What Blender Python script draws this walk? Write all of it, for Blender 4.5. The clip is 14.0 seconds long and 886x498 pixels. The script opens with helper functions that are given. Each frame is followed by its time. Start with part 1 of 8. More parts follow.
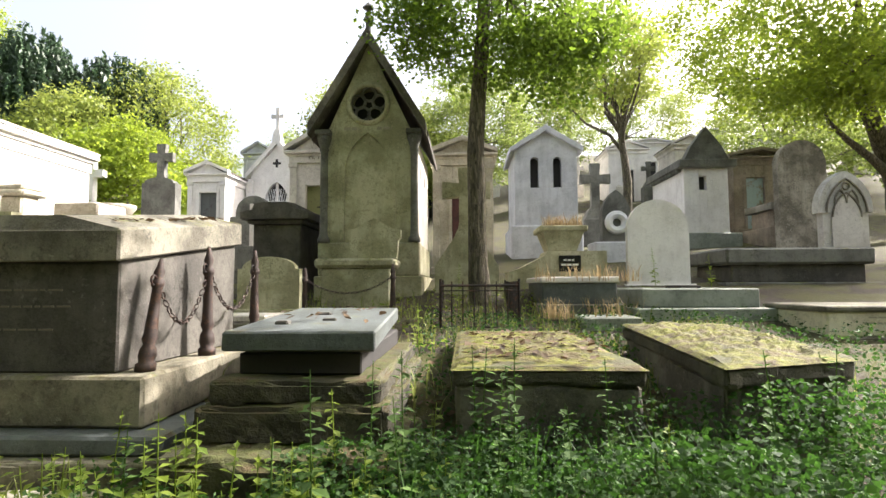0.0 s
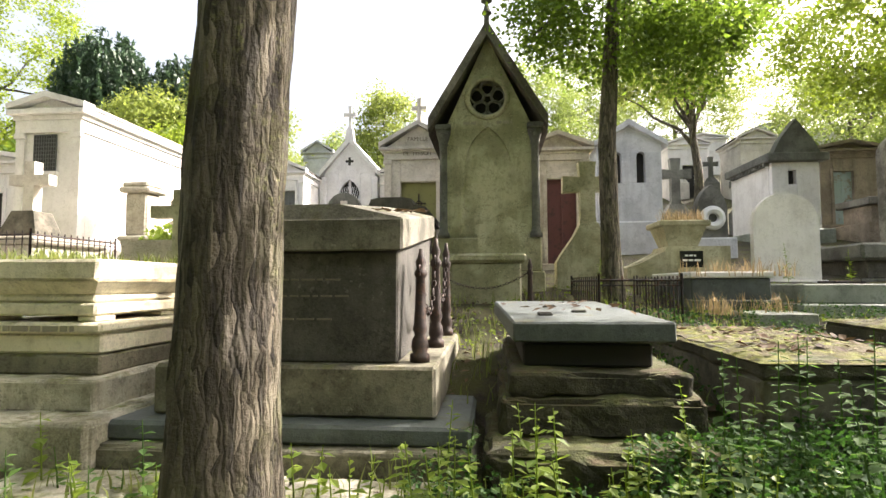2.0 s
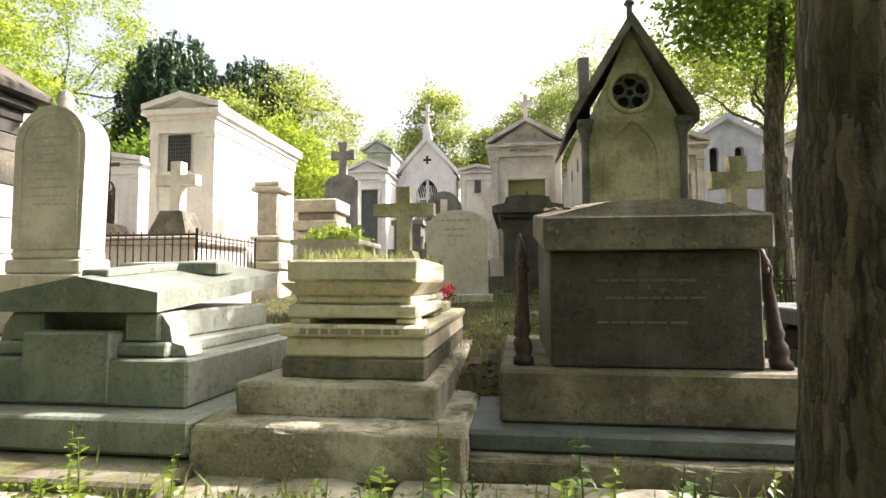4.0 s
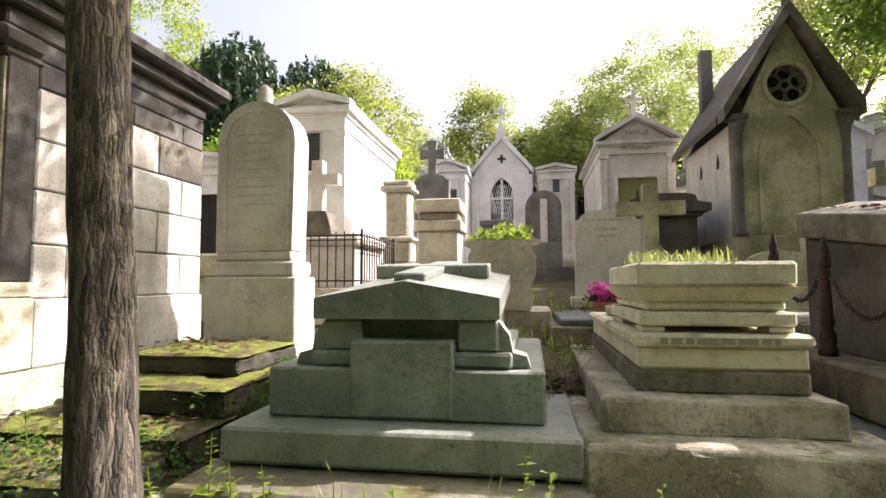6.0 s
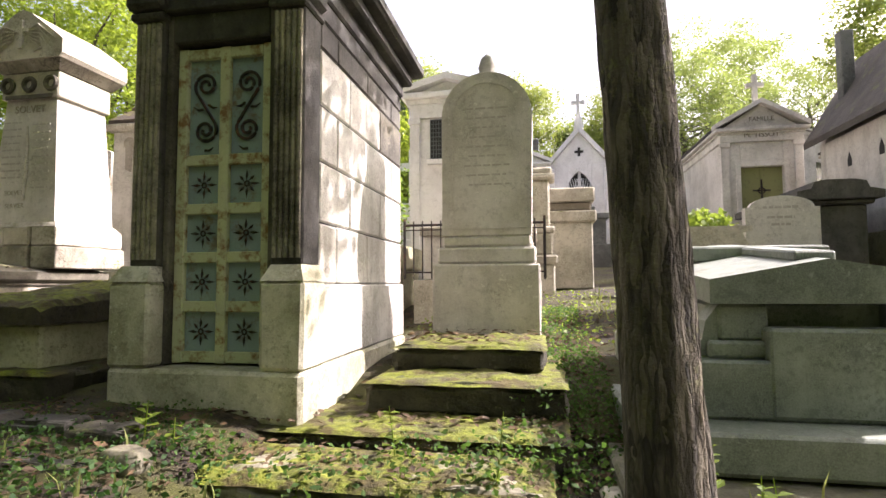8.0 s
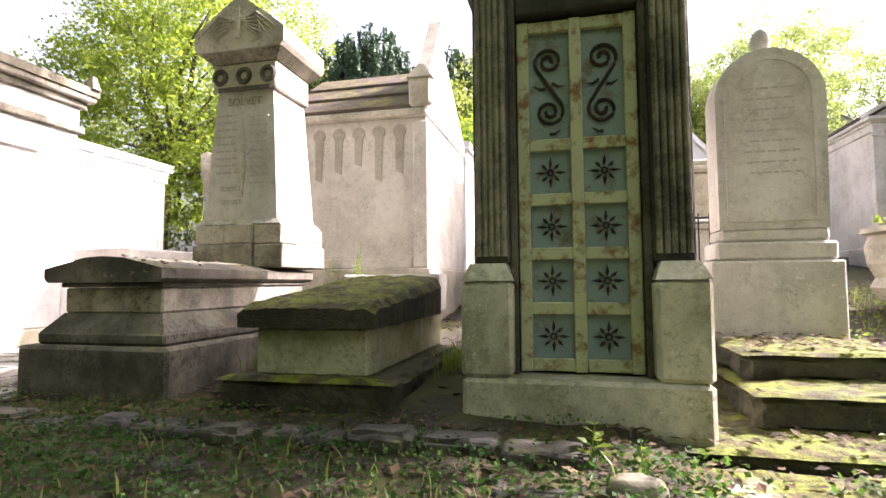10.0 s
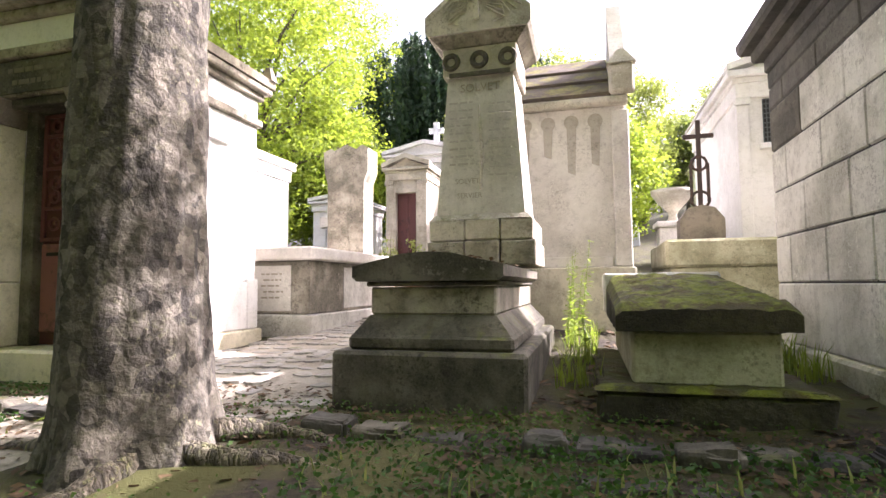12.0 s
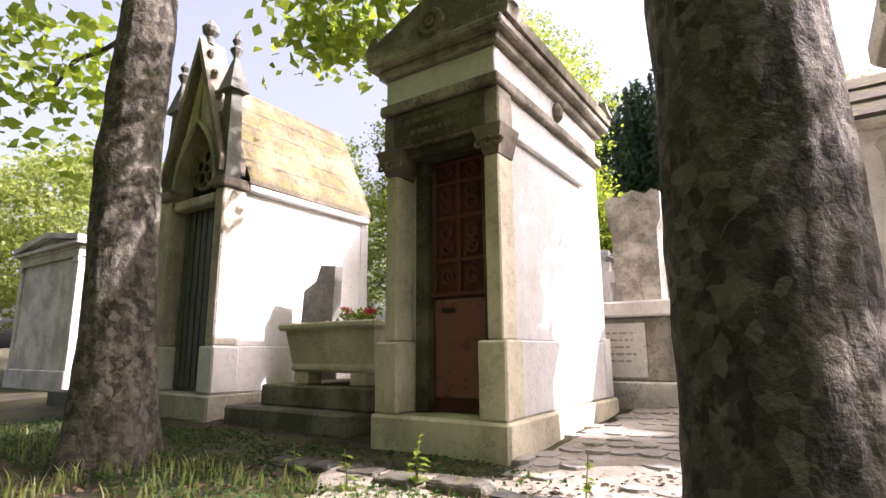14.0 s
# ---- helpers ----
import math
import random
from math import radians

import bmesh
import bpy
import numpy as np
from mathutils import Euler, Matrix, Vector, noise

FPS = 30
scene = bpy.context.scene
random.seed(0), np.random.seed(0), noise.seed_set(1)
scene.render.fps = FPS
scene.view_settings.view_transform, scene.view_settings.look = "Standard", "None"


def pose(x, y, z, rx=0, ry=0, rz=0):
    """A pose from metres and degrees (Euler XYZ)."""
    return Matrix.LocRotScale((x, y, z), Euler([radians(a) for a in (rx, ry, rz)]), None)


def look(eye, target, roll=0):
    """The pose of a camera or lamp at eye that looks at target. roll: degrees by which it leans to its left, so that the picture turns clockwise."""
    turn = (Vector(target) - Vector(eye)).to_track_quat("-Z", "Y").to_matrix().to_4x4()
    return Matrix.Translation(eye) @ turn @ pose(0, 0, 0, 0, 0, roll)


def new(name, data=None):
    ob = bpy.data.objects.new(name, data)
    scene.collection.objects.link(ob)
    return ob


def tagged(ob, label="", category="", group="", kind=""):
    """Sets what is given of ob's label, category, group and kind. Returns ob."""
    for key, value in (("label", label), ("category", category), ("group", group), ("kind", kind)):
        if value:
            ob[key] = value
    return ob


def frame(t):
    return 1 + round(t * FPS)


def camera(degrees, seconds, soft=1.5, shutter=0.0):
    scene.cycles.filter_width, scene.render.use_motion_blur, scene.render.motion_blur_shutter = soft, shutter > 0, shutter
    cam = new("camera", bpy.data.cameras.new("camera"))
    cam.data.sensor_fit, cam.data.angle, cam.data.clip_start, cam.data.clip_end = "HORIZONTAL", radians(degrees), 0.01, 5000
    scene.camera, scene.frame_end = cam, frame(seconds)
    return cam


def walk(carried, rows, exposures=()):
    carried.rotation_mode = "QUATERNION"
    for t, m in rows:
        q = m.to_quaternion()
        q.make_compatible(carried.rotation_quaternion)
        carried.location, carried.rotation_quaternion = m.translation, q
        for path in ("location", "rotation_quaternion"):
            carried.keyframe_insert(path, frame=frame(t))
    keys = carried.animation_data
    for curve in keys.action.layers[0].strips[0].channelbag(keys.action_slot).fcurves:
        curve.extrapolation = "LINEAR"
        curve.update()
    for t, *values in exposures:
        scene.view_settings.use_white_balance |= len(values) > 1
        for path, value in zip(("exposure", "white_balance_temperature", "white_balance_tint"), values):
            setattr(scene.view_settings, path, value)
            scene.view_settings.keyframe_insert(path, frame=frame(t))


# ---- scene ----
cam = camera(79.1, 14.0)
METRES, EYE, TILT, LEAN, TURN = 13.9, 1.4, 0.0, 0.0, 2.4
ROWS = [
    (0.0, 0.0, 0.0, 0.0, 0.02, 3.83, 0.27),
    (0.5, -0.0246, 0.0014, 0.0005, 0.26, 3.7, 0.13),
    (1.0, -0.0518, -0.0018, 0.0009, 0.89, 3.86, 0.07),
    (1.5, -0.0815, 0.0012, -0.0019, 1.06, 3.76, 0.11),
    (2.0, -0.11, 0.0037, -0.0035, 2.93, 3.73, 0.15),
    (2.5, -0.1444, 0.0016, -0.0019, 4.18, 3.86, 0.1),
    (3.0, -0.1793, 0.0037, -0.0031, 4.99, 3.7, 0.11),
    (5.5, -0.3572, 0.0162, -0.0004, 5.62, 3.64, 0.25),
    (6.0, -0.3949, 0.0147, -0.0001, 6.87, 3.7, 0.22),
    (6.5, -0.4317, 0.0174, -0.0018, 7.35, 3.64, 0.32),
    (7.0, -0.4697, 0.0202, -0.0033, 7.66, 3.61, 0.25),
    (7.5, -0.5079, 0.0263, -0.0059, 7.6, 3.59, 0.29),
    (8.0, -0.5485, 0.0294, -0.0072, 8.09, 3.72, 0.3),
    (10.5, -0.7326, 0.0329, -0.006, 11.33, 3.61, 0.47),
    (11.0, -0.7728, 0.0318, -0.0058, 11.34, 3.58, 0.5),
    (11.5, -0.8112, 0.0291, -0.0063, 12.01, 3.65, 0.5),
    (12.0, -0.8492, 0.03, -0.007, 12.86, 3.92, 0.53),
    (12.5, -0.8857, 0.0323, -0.0068, 15.15, 6.57, 0.61),
    (13.0, -0.9198, 0.033, -0.0071, 18.75, 8.26, 0.57),
    (13.5, -0.9596, 0.0368, -0.0076, 24.59, 9.28, 0.5),
    (14.0, -0.9965, 0.0381, -0.0083, 31.62, 10.84, 0.35),
]
walk(cam, [(t, pose(0, 0, EYE, TILT, LEAN, TURN) @ pose(METRES * x, METRES * y, METRES * z, 90 + pitch, roll, yaw)) for t, x, y, z, yaw, pitch, roll in ROWS],
     exposures=[(0.0, 1.56, 6450, 14), (1.5, 1.6, 6550, 14), (3.0, 1.68, 6650, 15), (5.5, 1.33, 6450, 21), (8.0, 1.47, 6350, 24), (10.5, 2.04, 6150, 29), (12.5, 1.98, 6100, 27), (14.0, 1.44, 6200, 29)])

# ---------------------------------------------------------------- light
SUN_AZ, SUN_EL = radians(28.5), radians(40.5)
sun_dir = Vector((math.cos(SUN_EL) * math.cos(SUN_AZ), math.cos(SUN_EL) * math.sin(SUN_AZ), math.sin(SUN_EL)))
sun_data = bpy.data.lights.new("sun", "SUN")
sun_data.energy, sun_data.angle, sun_data.color = 5.0, radians(0.55), (1.0, 0.95, 0.88)
sun = new("sun", sun_data)
sun.matrix_world = look(sun_dir * 60, (0, 0, 0))
world = bpy.data.worlds.new("sky")
scene.world = world
world.use_nodes = True
wn = world.node_tree
sky = wn.nodes.new("ShaderNodeTexSky")
sky.sky_type, sky.sun_disc = "NISHITA", False
sky.sun_elevation, sky.sun_rotation = SUN_EL, radians(90) - SUN_AZ
sky.air_density, sky.dust_density, sky.ozone_density = 1.2, 9.0, 0.3
wn.nodes["Background"].inputs[1].default_value = 0.13
haze = wn.nodes.new("ShaderNodeHueSaturation")
haze.inputs["Saturation"].default_value, haze.inputs["Value"].default_value = 0.55, 1.2
wn.links.new(sky.outputs[0], haze.inputs["Color"])
wn.links.new(haze.outputs[0], wn.nodes["Background"].inputs[0])

# ---------------------------------------------------------------- materials


def mat_new(name):
    m = bpy.data.materials.new(name)
    m.use_nodes = True
    nt = m.node_tree
    return m, nt, nt.nodes["Principled BSDF"]


def node(nt, kind, **kw):
    n = nt.nodes.new(kind)
    for k, v in kw.items():
        n.inputs[k.replace("_", " ")].default_value = v
    return n


def noise_tex(nt, scale, detail=4, rough=0.55, stretch=None, space="world"):
    n = node(nt, "ShaderNodeTexNoise", Scale=scale, Detail=detail, Roughness=rough)
    if space == "world":
        src = nt.nodes.new("ShaderNodeNewGeometry").outputs["Position"]
    else:
        src = nt.nodes.new("ShaderNodeTexCoord").outputs["Object"]
    if stretch:
        mp = nt.nodes.new("ShaderNodeMapping")
        mp.inputs["Scale"].default_value = stretch
        nt.links.new(src, mp.inputs[0])
        src = mp.outputs[0]
    nt.links.new(src, n.inputs["Vector"])
    return n.outputs["Fac"]


def ramp(nt, fac, stops):
    r = nt.nodes.new("ShaderNodeValToRGB")
    el = r.color_ramp.elements
    while len(el) < len(stops):
        el.new(0.5)
    for e, (p, c) in zip(el, stops):
        e.position, e.color = p, (*c, 1) if len(c) == 3 else c
    nt.links.new(fac, r.inputs[0])
    return r.outputs[0]


def grey(v):
    return (v, v, v)


def mix(nt, fac, a, b):
    n = nt.nodes.new("ShaderNodeMix")
    n.data_type = "RGBA"
    for s, v in ((n.inputs[0], fac), (n.inputs[6], a), (n.inputs[7], b)):
        if hasattr(v, "links"):
            nt.links.new(v, s)
        else:
            s.default_value = v if isinstance(v, float) else (*v, 1)
    return n.outputs[2]


def math_node(nt, op, a, b):
    n = nt.nodes.new("ShaderNodeMath")
    n.operation = op
    for s, v in ((n.inputs[0], a), (n.inputs[1], b)):
        if hasattr(v, "links"):
            nt.links.new(v, s)
        else:
            s.default_value = v
    return n.outputs[0]


def bump(nt, bsdf, height, strength=0.3, dist=0.01):
    b = node(nt, "ShaderNodeBump", Strength=strength, Distance=dist)
    nt.links.new(height, b.inputs["Height"])
    nt.links.new(b.outputs[0], bsdf.inputs["Normal"])


def stone(name, base, dirt, stain=0.5, moss=0.0, rough=0.88, grain=70, moss_col=(0.10, 0.11, 0.025), vary=0.12, relief=0.35, streak=True):
    """Weathered stone: patches, run-off streaks, grain, and moss or lichen on what faces up."""
    m, nt, b = mat_new(name)
    patch = noise_tex(nt, 1.7, 6, 0.62)
    col = mix(nt, ramp(nt, patch, [(0.50 - 0.12 * stain, grey(0)), (0.66 - 0.1 * stain, grey(min(1, 1.25 * stain)))]), base, dirt)
    if streak:
        st = noise_tex(nt, 1.0, 6, 0.62, (4.2, 4.2, 0.45))
        col = mix(nt, ramp(nt, st, [(0.51, grey(0)), (0.68, grey(0.6 * stain))]), col, tuple(0.55 * c for c in dirt))
    fine = noise_tex(nt, grain, 3, 0.7)
    spot = noise_tex(nt, 14, 5, 0.7)
    col = mix(nt, ramp(nt, fine, [(0.3, grey(0)), (0.7, grey(vary * 2))]), col, tuple(min(1, 1.5 * c) for c in base))
    col = mix(nt, ramp(nt, spot, [(0.53, grey(0)), (0.63, grey(0.5 * stain))]), col, tuple(0.6 * c for c in dirt))
    crust = math_node(nt, "MULTIPLY", ramp(nt, noise_tex(nt, 36, 5, 0.78), [(0.52, grey(0)), (0.58, grey(1))]), ramp(nt, noise_tex(nt, 2.6, 5, 0.7), [(0.46, grey(0)), (0.62, grey(0.8 * stain))]))
    col = mix(nt, crust, col, tuple(0.4 * c for c in dirt))
    bloom = math_node(nt, "MULTIPLY", ramp(nt, noise_tex(nt, 23, 4, 0.7), [(0.6, grey(0)), (0.64, grey(1))]), ramp(nt, noise_tex(nt, 1.9, 4, 0.6), [(0.48, grey(0)), (0.6, grey(0.55))]))
    col = mix(nt, bloom, col, tuple(min(0.8, 1.35 * c + 0.03) for c in base))
    if moss > 0:
        geo = nt.nodes.new("ShaderNodeNewGeometry")
        sep = nt.nodes.new("ShaderNodeSeparateXYZ")
        nt.links.new(geo.outputs["Normal"], sep.inputs[0])
        up = ramp(nt, sep.outputs[2], [(0.25, grey(0)), (0.8, grey(1))])
        mn = ramp(nt, noise_tex(nt, 3.2, 6, 0.7), [(0.62 - 0.35 * moss, grey(0)), (0.72 - 0.25 * moss, grey(1))])
        fac = math_node(nt, "MULTIPLY", up, mn)
        mcol = mix(nt, ramp(nt, noise_tex(nt, 22, 4, 0.7), [(0.35, grey(0)), (0.7, grey(1))]), moss_col, tuple(min(1, 1.9 * c) for c in moss_col))
        mcol = mix(nt, ramp(nt, noise_tex(nt, 6.5, 5, 0.7), [(0.45, grey(0)), (0.58, grey(0.85))]), mcol, (0.058, 0.036, 0.012))
        col = mix(nt, fac, col, mcol)
    nt.links.new(col, b.inputs["Base Color"])
    b.inputs["Roughness"].default_value = rough
    h = math_node(nt, "ADD", fine, math_node(nt, "MULTIPLY", spot, 1.6))
    bump(nt, b, h, relief, 0.012)
    return m


def bark(name, dark, light, lichen, plates=False):
    m, nt, b = mat_new(name)
    ridge = noise_tex(nt, 1.0, 6, 0.65, (30, 30, 4.5) if not plates else (9, 9, 10))
    vor = node(nt, "ShaderNodeTexVoronoi", Scale=1.0)
    vor.feature = "DISTANCE_TO_EDGE"
    mp = nt.nodes.new("ShaderNodeMapping")
    mp.inputs["Scale"].default_value = (40, 40, 6) if not plates else (13, 13, 11)
    off = nt.nodes.new("ShaderNodeVectorMath")
    wob = node(nt, "ShaderNodeTexNoise", Scale=9.0, Detail=3)
    pos = nt.nodes.new("ShaderNodeNewGeometry").outputs["Position"]
    nt.links.new(pos, wob.inputs["Vector"])
    sc = nt.nodes.new("ShaderNodeVectorMath")
    sc.operation = "SCALE"
    sc.inputs["Scale"].default_value = 0.05
    nt.links.new(wob.outputs["Color"], sc.inputs[0])
    nt.links.new(pos, off.inputs[0])
    nt.links.new(sc.outputs[0], off.inputs[1])
    nt.links.new(off.outputs[0], mp.inputs[0])
    nt.links.new(mp.outputs[0], vor.inputs["Vector"])
    crack = ramp(nt, vor.outputs["Distance"], [(0.0, grey(0)), (0.3, grey(1))])
    col = ramp(nt, ridge, [(0.34, dark), (0.64, light)])
    col = mix(nt, math_node(nt, "MULTIPLY", math_node(nt, "SUBTRACT", 1.0, crack), 0.5 if not plates else 0.35), col, dark)
    big = noise_tex(nt, 3.0, 5, 0.65)
    col = mix(nt, ramp(nt, big, [(0.5, grey(0)), (0.66, grey(0.6))]), col, lichen)
    fleck = math_node(nt, "MULTIPLY", ramp(nt, noise_tex(nt, 34, 4, 0.7), [(0.54, grey(0)), (0.62, grey(1))]), ramp(nt, noise_tex(nt, 1.6, 4, 0.6), [(0.44, grey(0)), (0.6, grey(0.9))]))
    col = mix(nt, fleck, col, tuple(2.0 * c for c in lichen))
    if plates:
        v = noise_tex(nt, 7.0, 3, 0.5, (1, 1, 0.55))
        col = mix(nt, ramp(nt, v, [(0.61, grey(0)), (0.65, grey(0.5))]), col, tuple(min(1, 1.45 * c) for c in light))
        w = noise_tex(nt, 11.0, 3, 0.5, (1, 1, 0.6))
        col = mix(nt, ramp(nt, w, [(0.40, grey(0.8)), (0.43, grey(0))]), col, dark)
    cell = node(nt, "ShaderNodeTexVoronoi", Scale=1.5 if plates else 1.0)
    nt.links.new(mp.outputs[0], cell.inputs["Vector"])
    tone = nt.nodes.new("ShaderNodeSeparateColor")
    nt.links.new(cell.outputs["Color"], tone.inputs[0])
    col = mix(nt, ramp(nt, tone.outputs[0], [(0.45, grey(0)), (0.95, grey(0.6))]), col, tuple(min(1, 1.35 * c) for c in light))
    col = mix(nt, ramp(nt, tone.outputs[1], [(0.55, grey(0)), (0.95, grey(0.65))]), col, dark)
    nt.links.new(col, b.inputs["Base Color"])
    b.inputs["Roughness"].default_value = 0.93
    ridge = math_node(nt, "ADD", ridge, math_node(nt, "MULTIPLY", tone.outputs[0], 0.08))
    h = math_node(nt, "ADD", ridge, math_node(nt, "MULTIPLY", crack, 0.35 if not plates else 0.2))
    bump(nt, b, math_node(nt, "ADD", h, math_node(nt, "MULTIPLY", noise_tex(nt, 60, 4, 0.7), 0.35 if plates else 0.6)), 1.0, 0.03)
    return m


def leaf(name, a, c, trans=0.45, sheen=0.5):
    m, nt, b = mat_new(name)
    geo = nt.nodes.new("ShaderNodeNewGeometry")
    n = noise_tex(nt, 0.7, 3, 0.6)
    f = math_node(nt, "ADD", math_node(nt, "MULTIPLY", geo.outputs["Random Per Island"], 0.6), math_node(nt, "MULTIPLY", n, 0.45))
    col = ramp(nt, f, [(0.15, a), (0.85, c)])
    nt.links.new(col, b.inputs["Base Color"])
    b.inputs["Roughness"].default_value = sheen
    t = nt.nodes.new("ShaderNodeBsdfTranslucent")
    warm = mix(nt, 0.5, col, tuple(min(1, 2.0 * v) for v in c))
    nt.links.new(warm, t.inputs[0])
    mx = nt.nodes.new("ShaderNodeMixShader")
    mx.inputs[0].default_value = trans
    nt.links.new(b.outputs[0], mx.inputs[1])
    nt.links.new(t.outputs[0], mx.inputs[2])
    nt.links.new(mx.outputs[0], nt.nodes["Material Output"].inputs[0])
    return m


def paint(name, a, worn, amount=0.4, rough=0.55, metal=0.0, scale=9):
    m, nt, b = mat_new(name)
    n = noise_tex(nt, scale, 6, 0.72)
    col = mix(nt, ramp(nt, n, [(0.62 - 0.2 * amount, grey(0)), (0.68 - 0.1 * amount, grey(1))]), a, worn)
    fine = noise_tex(nt, 90, 3, 0.6)
    col = mix(nt, ramp(nt, fine, [(0.4, grey(0)), (0.7, grey(0.25))]), col, tuple(0.6 * v for v in a))
    nt.links.new(col, b.inputs["Base Color"])
    b.inputs["Roughness"].default_value, b.inputs["Metallic"].default_value = rough, metal
    bump(nt, b, math_node(nt, "ADD", n, fine), 0.25, 0.004)
    return m


def soil(name):
    m, nt, b = mat_new(name)
    n1, n2, n3 = noise_tex(nt, 2.2, 6, 0.65), noise_tex(nt, 26, 5, 0.7), noise_tex(nt, 0.9, 4, 0.6)
    col = ramp(nt, n2, [(0.3, (0.010, 0.007, 0.005)), (0.52, (0.032, 0.023, 0.014)), (0.75, (0.085, 0.062, 0.038))])
    col = mix(nt, ramp(nt, n1, [(0.42, grey(0)), (0.56, grey(0.9))]), col, (0.058, 0.06, 0.009))
    col = mix(nt, ramp(nt, n3, [(0.62, grey(0)), (0.76, grey(0.3))]), col, (0.07, 0.055, 0.035))
    nt.links.new(col, b.inputs["Base Color"])
    b.inputs["Roughness"].default_value = 0.96
    bump(nt, b, math_node(nt, "ADD", n2, noise_tex(nt, 90, 3, 0.7)), 0.7, 0.02)
    return m


